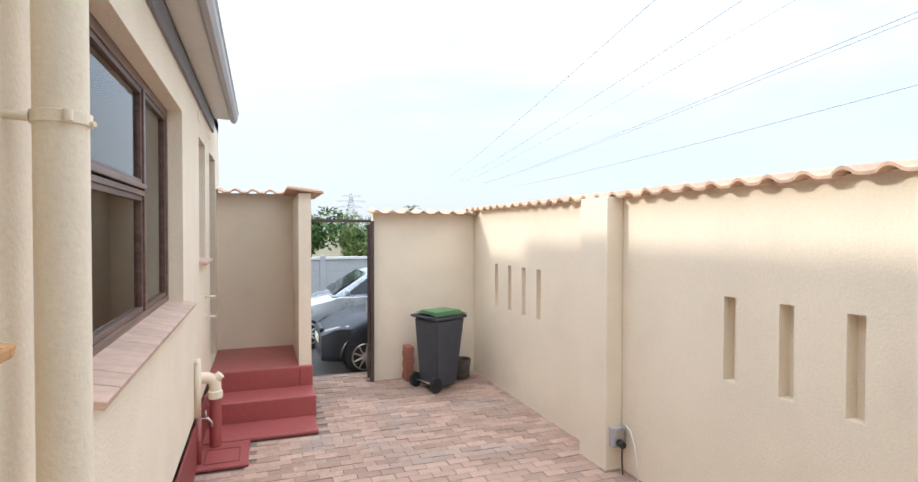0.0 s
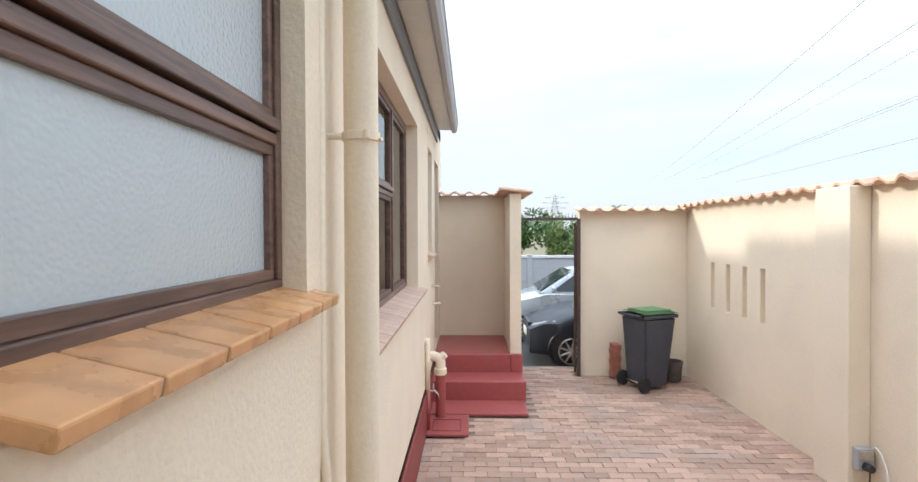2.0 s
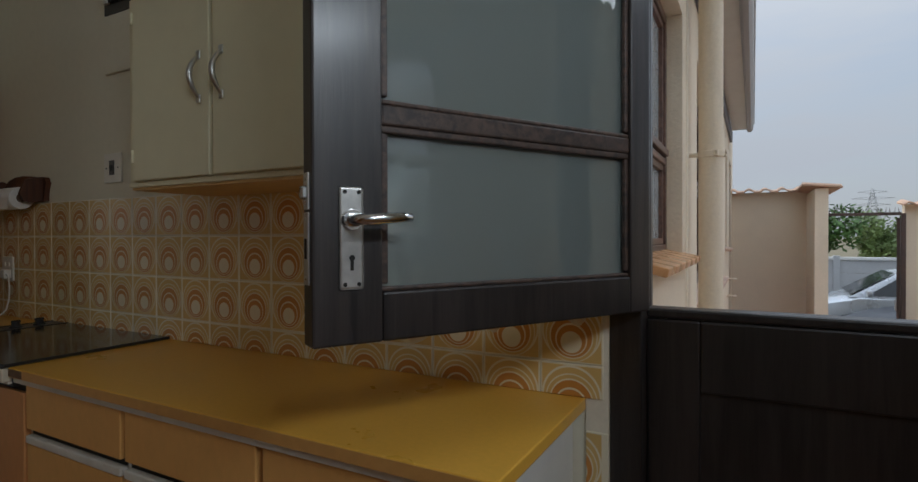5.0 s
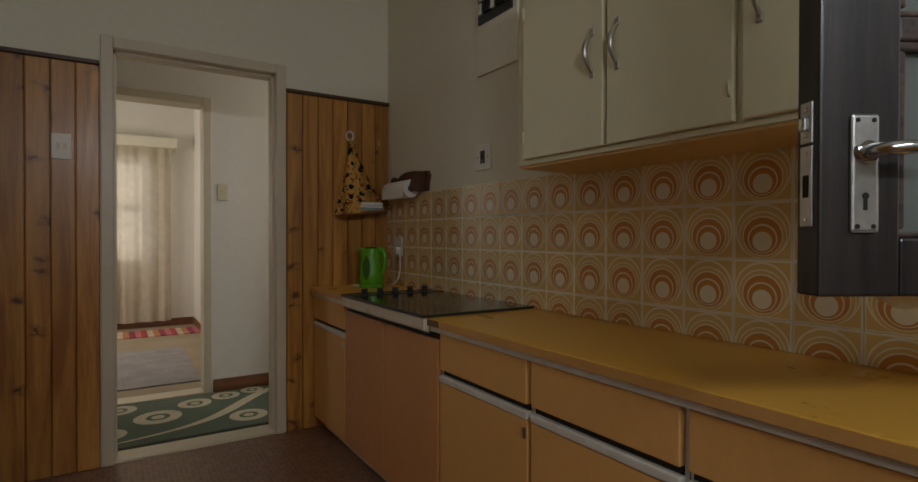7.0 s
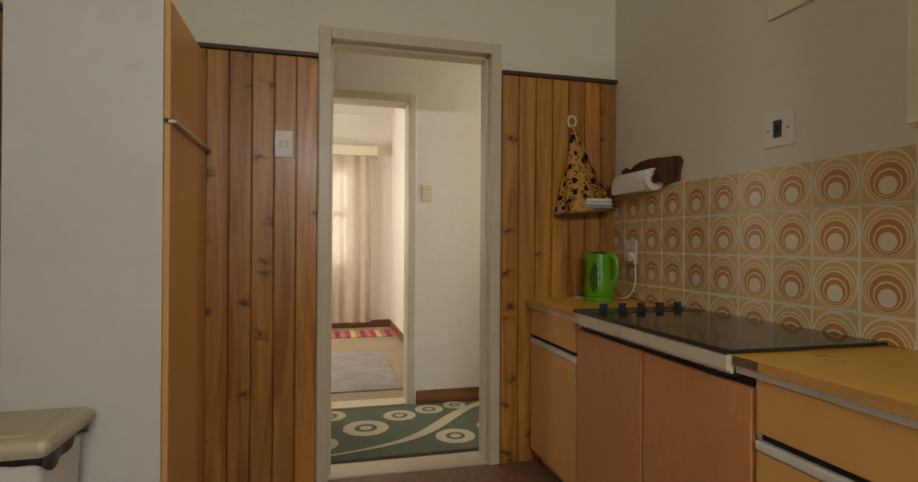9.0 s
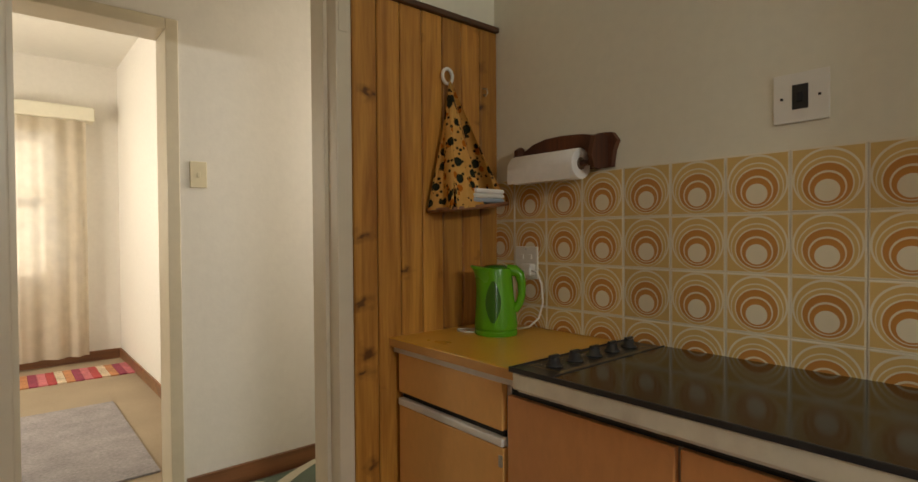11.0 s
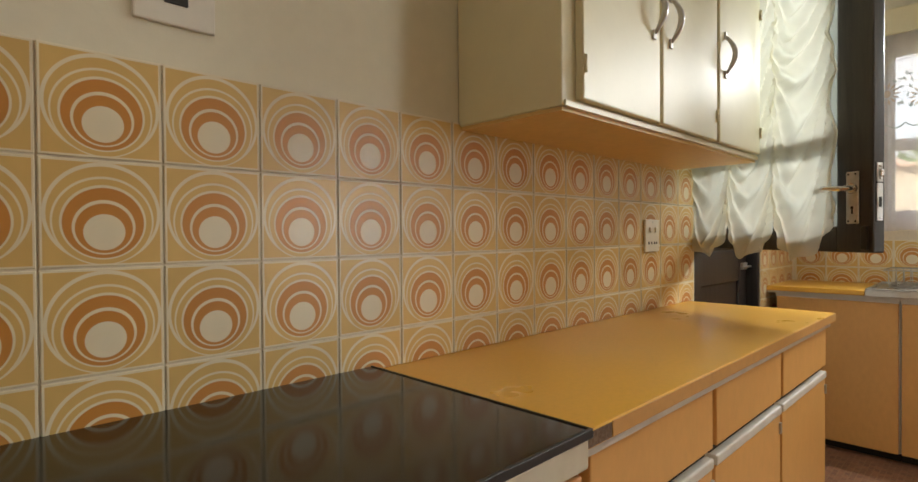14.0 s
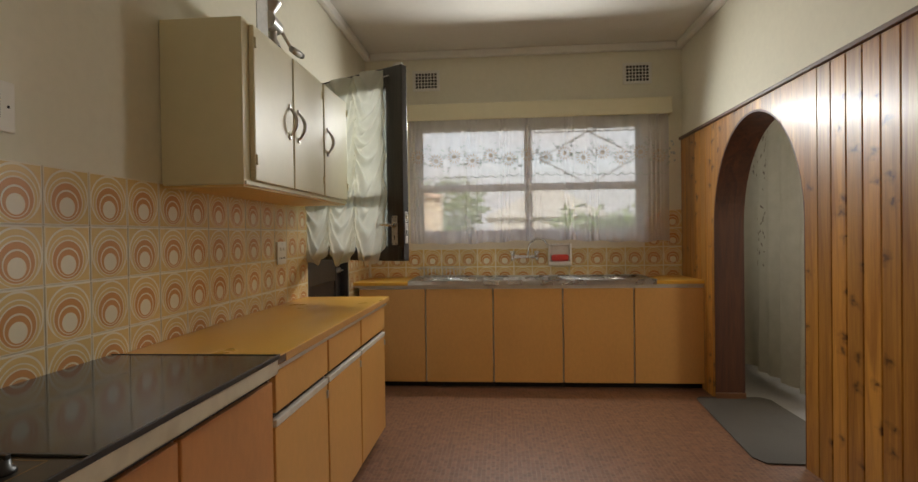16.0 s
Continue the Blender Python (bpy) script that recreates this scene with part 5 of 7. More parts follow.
b = boxes((4.40, -1.715, 0.985, 4.442, -1.525, 1.02), (4.40, -1.715, 1.02, 4.442, -1.695, 1.165), (4.40, -1.545, 1.02, 4.442, -1.525, 1.165), (4.40, -1.695, 1.148, 4.442, -1.545, 1.165), (4.436, -1.695, 1.02, 4.442, -1.545, 1.148), bev=0.007)
part("dish", b, surface("white_ceramic", (0.76, 0.72, 0.66), 0.15), sd)
so = thing("soap", 4.41, -1.62, 1.02, "red bar of soap in the dish", "soap")
part("bar", boxes((4.38, -1.69, 1.021, 4.434, -1.55, 1.075), bev=0.016), M_PINKP, so)
dr = thing("dish_rack", 4.25, -0.68, 0.9, "grey wire dish rack on the drainer", "dish rack")
b = bmesh.new()
for z, g in ((0.912, 0.0), (0.985, 0.02)):
    x0, x1, y0, y1 = 4.13 - g, 4.36 + g, -0.84 - g, -0.5 + g
    tube(b, [(x0, y0, z), (x1, y0, z), (x1, y1, z), (x0, y1, z), (x0, y0, z)], 0.003, 6)
part("rim", b, M_ALU, dr)
for i in range(12):
    y = -0.83 + 0.03 * i
    part("wire", tube(bmesh.new(), [(4.11, y, 0.985), (4.13, y, 0.912), (4.36, y, 0.912), (4.38, y, 0.985)], 0.0022, 5), M_ALU, dr)
for fx in (4.14, 4.34):
    for fy in (-0.82, -0.53):
        part("foot", boxes((fx, fy, 0.898, fx + 0.01, fy + 0.01, 0.91)), M_ALU, dr)

# pelmet and vents over the window
pl = thing("pelmet", 4.38, -1.45, 2.17, "cream painted wooden curtain pelmet", "pelmet")
part("board", boxes((4.30, -2.50, 2.185, 4.318, -0.36, 2.318), bev=0.006), M_CUP, pl)
part("end_board", boxes((4.3185, -2.50, 2.187, 4.448, -2.482, 2.316), bev=0.004), M_CUP, pl)
part("end_board", boxes((4.3185, -0.378, 2.187, 4.448, -0.36, 2.316), bev=0.004), M_CUP, pl)
part("top_board", boxes((4.3185, -2.4815, 2.30, 4.448, -0.3785, 2.316), bev=0.004), M_CUP, pl)
for y in (-0.525, -2.265):
    v = thing("air_vent", 4.445, y, 2.5, "white plastered air brick, its small square holes painted as dark shade", "vent", "air vents over the window")
    part("frame", boxes((4.440, y - 0.115, 2.463, 4.449, y + 0.115, 2.637), bev=0.003), M_WHITE, v)
    for rw in range(5):
        for c in range(7):
            y0, z0 = y - 0.0895 + c * 0.0265, 2.4865 + rw * 0.0265
            # no opening is cut: a dark square on the frame paints the hole's shade
            part("hole_shade", boxes((4.4385, y0, z0, 4.4398, y0 + 0.019, z0 + 0.019)), M_VENT, v)


# ---- kitchen: curtains ----
def folds(a, n, seed):
    r = random.Random(seed)
    terms = [(r.uniform(0.5, 1.0), r.uniform(0.6, 1.6) * n, r.uniform(0, 6.28)) for _ in range(4)]
    return lambda u: a * sum(k * math.sin(2 * math.pi * f * u + p) for k, f, p in terms) / 2


nc = thing("net_curtain", 4.38, -1.45, 1.18, "white net curtain with an embroidered flower band", "curtain")
fw0 = folds(0.018, 15, 3)
fw1 = folds(0.02, 46, 4)
def fw(u):
    """Shallow waves, with tight gathers bunched at a few places along the rod."""
    g = sum(math.exp(-((u - c) / 0.03) ** 2) for c in (0.01, 0.25, 0.37, 0.48, 0.62, 0.72, 0.95))
    return fw0(u) * 0.7 + fw1(u) * min(1.0, g)
def net(u, v):
    y = -0.385 - 2.105 * u
    return Vector((4.372 + fw(u) * (0.4 + 0.6 * v) + 0.006 * math.sin(40 * u), y, 2.205 - (1.02 + 0.012 * math.sin(9 * u) + 0.006 * math.sin(57 * u)) * v))
part("net", sheet(bmesh.new(), net, 520, 16), M_NET, nc)
part("hem", sheet(bmesh.new(), lambda u, v: net(u, 0.9 + 0.1 * v) + Vector((-0.002, 0, 0)), 260, 3), M_NET, nc)
M_EMB = cloth("embroidery_thread", (0.66, 0.54, 0.43), 0.2, glow=0.6)
M_EMB2 = cloth("pale_embroidery_thread", (0.58, 0.63, 0.61), 0.24, glow=0.6)
rr = random.Random(5)
for i in range(14):
    u0, v0 = 0.035 + i * 0.0715, 0.30 + 0.035 * (i % 2)
    b = bmesh.new()
    for k in range(14):
        a, ra = 2 * math.pi * k / 14, 0.062
        def pt(r, da):
            return net(u0 + r * math.cos(a + da) / 2.105, v0 + r * math.sin(a + da) / 1.02) + Vector((-0.004, 0, 0))
        b.faces.new([b.verts.new(pt(*q)) for q in ((0.026, 0), (0.045, -0.14), (ra, 0), (0.045, 0.14))])
    b.faces.new([b.verts.new(net(u0 + 0.019 * math.cos(2 * math.pi * k / 12) / 2.105, v0 + 0.019 * math.sin(2 * math.pi * k / 12) / 1.02) + Vector((-0.005, 0, 0))) for k in range(12)])
    part("flower", b, M_EMB, nc, "beige embroidered sunflower")
    b = bmesh.new()
    for s in range(16):
        uu, vv, a = u0 + 0.036 + rr.uniform(-0.016, 0.016), v0 + rr.uniform(-0.11, 0.08), rr.uniform(0, 6.28)
        q = [(0.0, 0.0), (0.014, 0.007), (0.03, 0.0), (0.014, -0.007)]
        b.faces.new([b.verts.new(net(uu + (x * math.cos(a) - y * math.sin(a)) / 2.105, vv + (x * math.sin(a) + y * math.cos(a)) / 1.02) + Vector((-0.004, 0, 0))) for x, y in q])
    part("leaf_sprig", b, M_EMB2, nc, "pale green embroidered leaves")
b = bmesh.new()
tube(b, [net(i / 260, 0.455 + 0.022 * abs(math.sin(i * math.pi / 9.3))) + Vector((-0.003, 0, 0)) for i in range(261)], 0.003, 4)
part("scallop_edge", b, M_EMB2, nc)

rc = thing("ruched_curtain", 2.9, -0.3, 1.1, "cream ruched net curtain tied over the glazed door leaf", "curtain")
def ruche(u, v):
    s = 0.02 + 0.625 * u
    lobe = abs(math.sin(3 * math.pi * u))
    k = int(min(2.999, 3 * u))
    z = 2.115 - (0.90 + 0.13 * lobe ** 0.6) * v
    # folds hang as uneven swags from cord to cord, steep beside the cords
    f = 3 * u - k
    lean = (f - 0.5) * math.sin(5 * v + 2.4 * k)
    ph = 8.5 * v - 1.5 * lobe ** 0.7 + 0.55 * lean + 0.5 * math.sin(6.3 * v + 2.1 * k) + 0.22 * math.sin(17 * u + 15 * v)
    amp = 0.5 + 0.5 * abs(math.sin(7 * v + 2.7 * k + 3 * u))
    bulge = 0.02 + 0.022 * lobe + 0.022 * amp * (0.4 + 0.6 * lobe) * math.sin(2 * math.pi * ph) + 0.0035 * math.sin(2 * math.pi * (19 * v + 6 * f * f + 2.1 * k)) * (1.2 - lobe)
    return LM @ Vector((s + 0.007 * math.sin(25 * v + k) * (1 - lobe), -T - 0.016 - bulge, z + 0.006 * math.sin(60 * u) * v))
part("cloth", sheet(bmesh.new(), ruche, 120, 220), M_RUCHE, rc, smooth=True)
for k in range(4):
    part("gather", tube(bmesh.new(), [ruche(min(1.0, max(0.0, k / 3)), q / 24) + Vector((0.004 * math.sin(q * 2.1), -0.002, 0)) for q in range(25)], [0.0035 + 0.002 * (q % 2) for q in range(25)], 6), M_RUCHE, rc)
part("wire", tube(bmesh.new(), [LM @ Vector((0.0, -T - 0.01, 2.09)), LM @ Vector((LL - 0.08, -T - 0.01, 2.09))], 0.003, 6), M_ALU, rc)

ac = thing("printed_curtain", 4.0, -3.25, F, "long grey-cream curtain printed with dark flower sprays", "curtain")
fa = folds(0.05, 7, 8)
part("cloth", sheet(bmesh.new(), lambda u, v: Vector((3.62 + 1.7 * u, -3.22 + fa(u) * (0.5 + 0.5 * v), 2.5 - (2.5 - F - 0.03) * v)), 160, 12), M_ARCHC, ac)
rr = random.Random(11)
M_SPR = surface("brown_print", (0.17, 0.13, 0.105), 0.9)
M_SPR2 = surface("rust_print", (0.26, 0.12, 0.09), 0.9)
for sx, sz in ((0.46, 0.52), (0.66, 0.50), (0.80, 0.30), (0.55, 0.22), (0.42, 0.25), (0.72, 0.72)):
    b = bmesh.new()
    for s in range(26):
        du, dv, a, ln = rr.uniform(-0.03, 0.03), rr.uniform(-0.13, 0.13), rr.uniform(0.9, 2.2), rr.uniform(0.02, 0.055)
        q = [(0, 0), (ln / 2, 0.007), (ln, 0), (ln / 2, -0.007)]
        def cp(x, y):
            u, v = sx + du + (x * math.cos(a) - y * math.sin(a)) / 2.2, sz + dv - (x * math.sin(a) + y * math.cos(a)) / 2.4
            return Vector((3.62 + 1.7 * u, -3.215 + fa(u) * (0.5 + 0.5 * v), 2.5 - (2.5 - F - 0.03) * v))
        b.faces.new([b.verts.new(cp(*p)) for p in q])
    part("flower_spray", b, M_SPR if rr.random() < 0.6 else M_SPR2, ac, "printed flower spray")

# ---- kitchen: wall tiles ----
P = 0.152
def tile_mesh(x0, x1, z0, z1):
    """One tile, or what is left of it after cutting, about the whole tile's centre."""
    b = bmesh.new()
    box(b, x0, -0.006, z0, x1, 0.0, z1, bev=0.0012, seg=1)
    return mesh_of(b, M_TILE)


H = P / 2 - 0.0013
full = tile_mesh(-H, H, -H, H)
cut = tile_mesh(-H, H, 0.9 - (1.434 - 3.5 * P) + 0.001, H)
splash = thing("splashback", 1.5, -0.002, 0.9, "retro ceramic wall tiles with orange nested rings", "wall tiles", kind="structure")
part("grout_bed", boxes((0.0, -0.004, 0.9, 3.009, -0.0005, 1.434), (2.956, -0.004, F, 3.009, -0.0005, 0.9)), M_GROUT, splash)
for r in range(4):
    z = 1.434 - P * (r + 0.5)
    for c in range(-1, 19):
        x = 0.11 + P * (c + 0.5)
        if c == -1:
            me = tile_mesh(0.002 - x, H, -H if r < 3 else 0.901 - z, H)
        elif x + H > 3.009:
            me = tile_mesh(-H, 3.008 - x, -H if r < 3 else 0.901 - z, H)
        else:
            me = full if r < 3 else cut
        piece("tile", me, splash, pose(x, -0.002 + random.uniform(-0.0004, 0.0004), z, random.uniform(-0.25, 0.25), 0, random.uniform(-0.25, 0.25)))
for r in range(4, 9):
    z = 1.434 - P * (r + 0.5)
    x = 0.11 + P * 18.5
    piece("tile", tile_mesh(2.957 - x, 3.008 - x, -H, H), splash, pose(x, -0.002, z))
sp2 = thing("splashback_sink", 4.447, -1.3, 0.9, "retro ring-patterned wall tiles over the sink", "wall tiles", kind="structure")
part("grout_bed", boxes((4.4455, -2.618, 0.893, 4.4495, -0.002, 1.2), (4.4455, -2.618, 1.2, 4.4495, -2.36, 1.434), (3.845, -0.004, 0.6, 4.445, -0.0005, 1.2)), M_GROUT, sp2)
for r in range(0, 4):
    z = 1.434 - P * (r + 0.5)
    for c in range(17):
        y = -2.61 + P * (c + 0.5)
        if r < 2 and y > -2.36:
            continue
        zt = min(H, 1.199 - z) if y > -2.36 else H
        if zt < -H + 0.01:
            continue
        piece("tile", tile_mesh(-H, H, max(-H, 0.894 - z), zt), sp2, pose(4.447, y, z, 0, 0, -90))
for r in range(1, 6):
    z = 1.434 - P * (r + 0.5)
    for c in range(4):
        x = 3.846 + P * (c + 0.5)
        piece("tile", tile_mesh(-H, min(H, 4.444 - x), -H, H), sp2, pose(x, -0.002, z))

# ---- kitchen: pine panelling ----
def board_mesh(w, z0, z1, t=0.014):
    b = bmesh.new()
    box(b, -w / 2 + 0.0015, -t, z0, w / 2 - 0.0015, 0, z1, bev=0.004, seg=1)
    return mesh_of(b, M_PINE)


PT = 1.995
pw = thing("panelling_west", 0.005, -1.3, F, "varnished knotty pine boards beside the passage door", "panelling", kind="structure")
part("backing", boxes((0.0003, -0.625, F, 0.002, -0.001, PT), (0.0003, -2.61, F, 0.002, -1.495, PT)), M_TRIMW, pw)
for y0, y1, n in ((-0.625, -0.001, 7), (-2.61, -1.495, 12)):
    w = (y1 - y0) / n
    me = board_mesh(w, F, PT)
    for i in range(n):
        piece("board", me, pw, pose(0.002, y0 + w * (i + 0.5), 0, 0, 0, 90))
part("top_trim", boxes((0.002, -0.628, PT, 0.03, -0.001, PT + 0.02), (0.002, -2.61, PT, 0.03, -1.495, PT + 0.02), bev=0.004), M_TRIMW, pw, "dark wood capping")
ps = thing("panelling_south", 2.0, -2.615, F, "varnished pine boards on the wall with the arch", "panelling", kind="structure")
part("backing", arch_wall(bmesh.new(), -2.6195, -2.618, 0.0, 4.446, F, PT), M_TRIMX, ps)
n = 42
w = 4.44 / n
whole = board_mesh(w, F, PT)
for i in range(n):
    x = w * (i + 0.5) + 0.002
    a, c = x - w / 2 + 0.0015, x + w / 2 - 0.0015
    if c < AX0 or a > AX1:
        piece("board", whole, ps, pose(x, -2.618, 0, 0, 0, 180))
        continue
    b = bmesh.new()
    a2, c2 = a, c
    if a < AX0 < c:
        box(b, a, -2.618, F, AX0, -2.604, PT, bev=0)
        a2 = AX0
    if a < AX1 < c:
        box(b, AX1, -2.618, F, c, -2.604, PT, bev=0)
        c2 = AX1
    m = 5
    for k in range(m):
        p, q = a2 + (c2 - a2) * k / m, a2 + (c2 - a2) * (k + 1) / m
        v = [b.verts.new(t) for t in ((p, -2.604, arch_z(p)), (q, -2.604, arch_z(q)), (q, -2.604, PT), (p, -2.604, PT), (p, -2.618, arch_z(p)), (q, -2.618, arch_z(q)), (q, -2.618, PT), (p, -2.618, PT))]
        for f in ((0, 1, 2, 3), (7, 6, 5, 4), (1, 0, 4, 5), (3, 2, 6, 7)):
            b.faces.new([v[j] for j in f])
    part("board", b, M_PINE, ps)
part("top_trim", boxes((0.032, -2.618, PT, 4.446, -2.588, PT + 0.022), bev=0.004), M_TRIMX, ps, "dark wood capping")
# curved lining of the arch
b = bmesh.new()
n = 40
prof = [(AX0, F)] + [(AXC - AR * math.cos(math.pi * i / n), arch_z(AXC - AR * math.cos(math.pi * i / n))) for i in range(n + 1)] + [(AX1, F)]
def inner(x, z, g=0.012):
    d = Vector((AXC - x, (ASPR - z) if z > ASPR else 0))
    d = d.normalized() if d.length else Vector((0, -1))
    return x + d.x * g, z + d.y * g
for (xa, za), (xb, zb) in zip(prof, prof[1:]):
    (ia, ja), (ib, jb) = inner(xa, za), inner(xb, zb)
    v = [b.verts.new(t) for t in ((xa, -2.6055, za), (xb, -2.6055, zb), (ib, -2.6055, jb), (ia, -2.6055, ja), (xa, -2.80, za), (xb, -2.80, zb), (ib, -2.80, jb), (ia, -2.80, ja))]
    for f in ((0, 1, 2, 3), (7, 6, 5, 4), (2, 1, 5, 6), (3, 2, 6, 7), (0, 3, 7, 4)):
        b.faces.new([v[j] for j in f])
lin = tagged(new("arch_lining", mesh_of(b, M_LINING)), "dark brown timber lining of the arched opening", "trim", kind="structure")
part("foot_block", boxes((AX1 - 0.03, -2.80, F, AX1 - 0.011, -2.60, F + 0.045), bev=0.003), M_SKIRT, lin)

# ---- kitchen: switches, sockets, boxes on the walls ----
def wall_plate(name, c, w, h, axis, label, category, mat=M_PLASW, t=0.009):
    """A plate on a wall that faces -y ('y') or +x ('x'); returns the thing and a box maker in plate coordinates."""
    e = thing(name, *c, label, category)
    def at(u0, v0, d0, u1, v1, d1, bev=0.0):
        if axis == "y":
            return boxes((c[0] + u0, c[1] - d1, c[2] + v0, c[0] + u1, c[1] - d0, c[2] + v1), bev=bev)
        return boxes((c[0] + d0, c[1] + u0, c[2] + v0, c[0] + d1, c[1] + u1, c[2] + v1), bev=bev)
    part("plate", at(-w / 2, -h / 2, 0, w / 2, h / 2, t, 0.003), mat, e)
    return e, at


e, at = wall_plate("cooker_switch", (1.043, -0.0005, 1.555), 0.118, 0.118, "y", "white square cooker isolator plate with a black rocker", "switch")
part("rocker_frame", at(-0.017, -0.028, 0.0092, 0.017, 0.03, 0.012, 0.001), M_BLACK, e)
part("rocker", at(-0.007, -0.012, 0.0122, 0.007, 0.012, 0.018, 0.003), M_RUBBER, e)
for u in (-0.04, 0.04):
    part("screw", at(u - 0.003, -0.003, 0.0091, u + 0.003, 0.003, 0.0098, 0.001), M_DARK, e)
for x, z, plugged in ((0.175, 1.13, True), (2.61, 1.165, False)):
    e, at = wall_plate("wall_socket", (x, -0.009, z), 0.105, 0.115, "y", "white double wall socket on the tiles", "socket")
    for u in (-0.026, 0.014):
        part("rocker", at(u, 0.012, 0.0092, u + 0.016, 0.03, 0.014, 0.002), M_PLASW, e)
    for u in (-0.03, -0.008, 0.014, 0.03):
        # black squares on the plate paint the dark inside the holes
        part("pin_hole_shade", at(u - 0.004, -0.03, 0.0091, u + 0.004, -0.022, 0.0098), M_DARK, e)
    part("screw", at(-0.003, 0.045, 0.0091, 0.003, 0.051, 0.0098), M_ALU, e)
pg = thing("plug", 0.2, -0.03, 1.11, "white plug with the kettle's cord in the socket", "plug")
part("body", boxes((0.178, -0.05, 1.085, 0.222, -0.0185, 1.128), bev=0.006), M_PLASW, pg)
part("cord", tube(bmesh.new(), [(0.222, -0.04, 1.105), (0.25, -0.045, 1.10), (0.275, -0.05, 1.06), (0.285, -0.055, 1.0), (0.27, -0.06, 0.945), (0.245, -0.08, 0.915), (0.21, -0.1, 0.906)], 0.0035, 8), M_PLASW, pg)
e, at = wall_plate("light_switch", (0.0165, -1.64, 1.60), 0.075, 0.118, "x", "white double light switch on the pine boards", "switch")
for u in (-0.02, 0.006):
    part("rocker", at(u, -0.014, 0.0092, u + 0.014, 0.014, 0.013, 0.002), M_PLASC, e)
e, at = wall_plate("light_switch", (-1.0495, -0.79, 1.50), 0.07, 0.115, "x", "cream light switch on the passage wall", "switch", M_PLASC)
part("rocker", at(-0.008, -0.012, 0.0092, 0.008, 0.012, 0.013, 0.002), M_PLASC, e)
db = thing("distribution_board", 1.15, -0.001, 1.93, "cream electrical distribution board with black breakers", "fuse box")
part("cover", boxes((1.0, -0.014, 1.93, 1.30, -0.0005, 2.36), bev=0.004), M_INT, db)
part("breaker_panel", boxes((1.02, -0.022, 2.16, 1.27, -0.0142, 2.30), bev=0.002), M_BLACK, db)
for i in range(7):
    part("breaker", boxes((1.035 + i * 0.032, -0.034, 2.2, 1.06 + i * 0.032, -0.0222, 2.25), bev=0.002), M_DARK if i % 3 else M_STRIP, db)
part("label_strip", boxes((1.03, -0.0228, 2.265, 1.26, -0.0221, 2.285)), M_PLASW, db)

# ---- kitchen: small things ----
kt = thing("kettle", 0.2, -0.195, 0.9, "green plastic jug kettle on the yellow counter", "kettle")
KC = (0.2, -0.195, 0.9)
b = bmesh.new()
lathe(b, [(0.073, 0.0), (0.075, 0.006), (0.074, 0.016), (0.066, 0.0215)], KC, 32, squash=0.92)
part("base", b, M_GREEN, kt, smooth=True)
def kd(u, w, z):
    """Kettle coordinates: u toward the handle, w toward the room."""
    return Vector((KC[0] + 0.8 * u + 0.6 * w, KC[1] + 0.6 * u - 0.8 * w, KC[2] + z))
def jug_rings(bm, rows, seg=40):
    """Oval rings of the jug: (height, reach to the spout, reach to the handle, half depth)."""
    rings = []
    for z, su, hu, w in rows:
        ring_ = []
        for k in range(seg):
            a = 2 * math.pi * k / seg
            c_, s_ = math.cos(a), math.sin(a)
            beak = max(0.0, -c_) ** 6 if z > 0.2 else 0.0
            ring_.append(bm.verts.new(kd((hu if c_ > 0 else su) * c_, w * s_, z + 0.008 * beak)))
        rings.append(ring_)
    for p, q in zip(rings, rings[1:]):
        for k in range(seg):
            bm.faces.new((p[k], p[(k + 1) % seg], q[(k + 1) % seg], q[k]))
    bm.faces.new(rings[0][::-1]), bm.faces.new(rings[-1])
    return bm
part("jug", jug_rings(bmesh.new(), [(0.022, 0.071, 0.071, 0.062), (0.03, 0.073, 0.073, 0.064), (0.08, 0.069, 0.067, 0.061), (0.14, 0.066, 0.060, 0.057), (0.185, 0.068, 0.056, 0.055), (0.205, 0.075, 0.056, 0.054), (0.219, 0.086, 0.056, 0.052), (0.222, 0.080, 0.052, 0.048)]), M_GREEN, kt, smooth=True)
b = bmesh.new()
tube(b, [kd(0.04, 0, 0.213), kd(0.064, 0, 0.212), kd(0.08, 0, 0.2), kd(0.087, 0, 0.17), kd(0.087, 0, 0.135), kd(0.08, 0, 0.105), kd(0.062, 0, 0.083)], [0.02, 0.019, 0.0165, 0.014, 0.013, 0.013, 0.016], 14)
part("handle", b, M_GREEN, kt, smooth=True)
part("lid", lathe(bmesh.new(), [(0.040, 0.2215), (0.042, 0.226), (0.036, 0.230), (0.012, 0.232)], KC, 28, squash=0.9), M_GREEND, kt, smooth=True)
b = bmesh.new()
def gauge(u, v):
    a, z = 0.42 * (u - 0.5) * math.sin(math.pi * (0.06 + 0.88 * v)) * 2, 0.045 + 0.135 * v
    r = 0.0675 - 0.0075 * v
    d = (kd(0, 1, 0) - kd(0, 0, 0)).normalized()
    s = (kd(1, 0, 0) - kd(0, 0, 0)).normalized()
    return Vector(KC) + (d * math.cos(a) * 0.94 + s * math.sin(a)) * r + Vector((0, 0, z))
sheet(b, gauge, 10, 14)
part("water_gauge", b, M_GREEND, kt, "dark green water gauge", smooth=True)
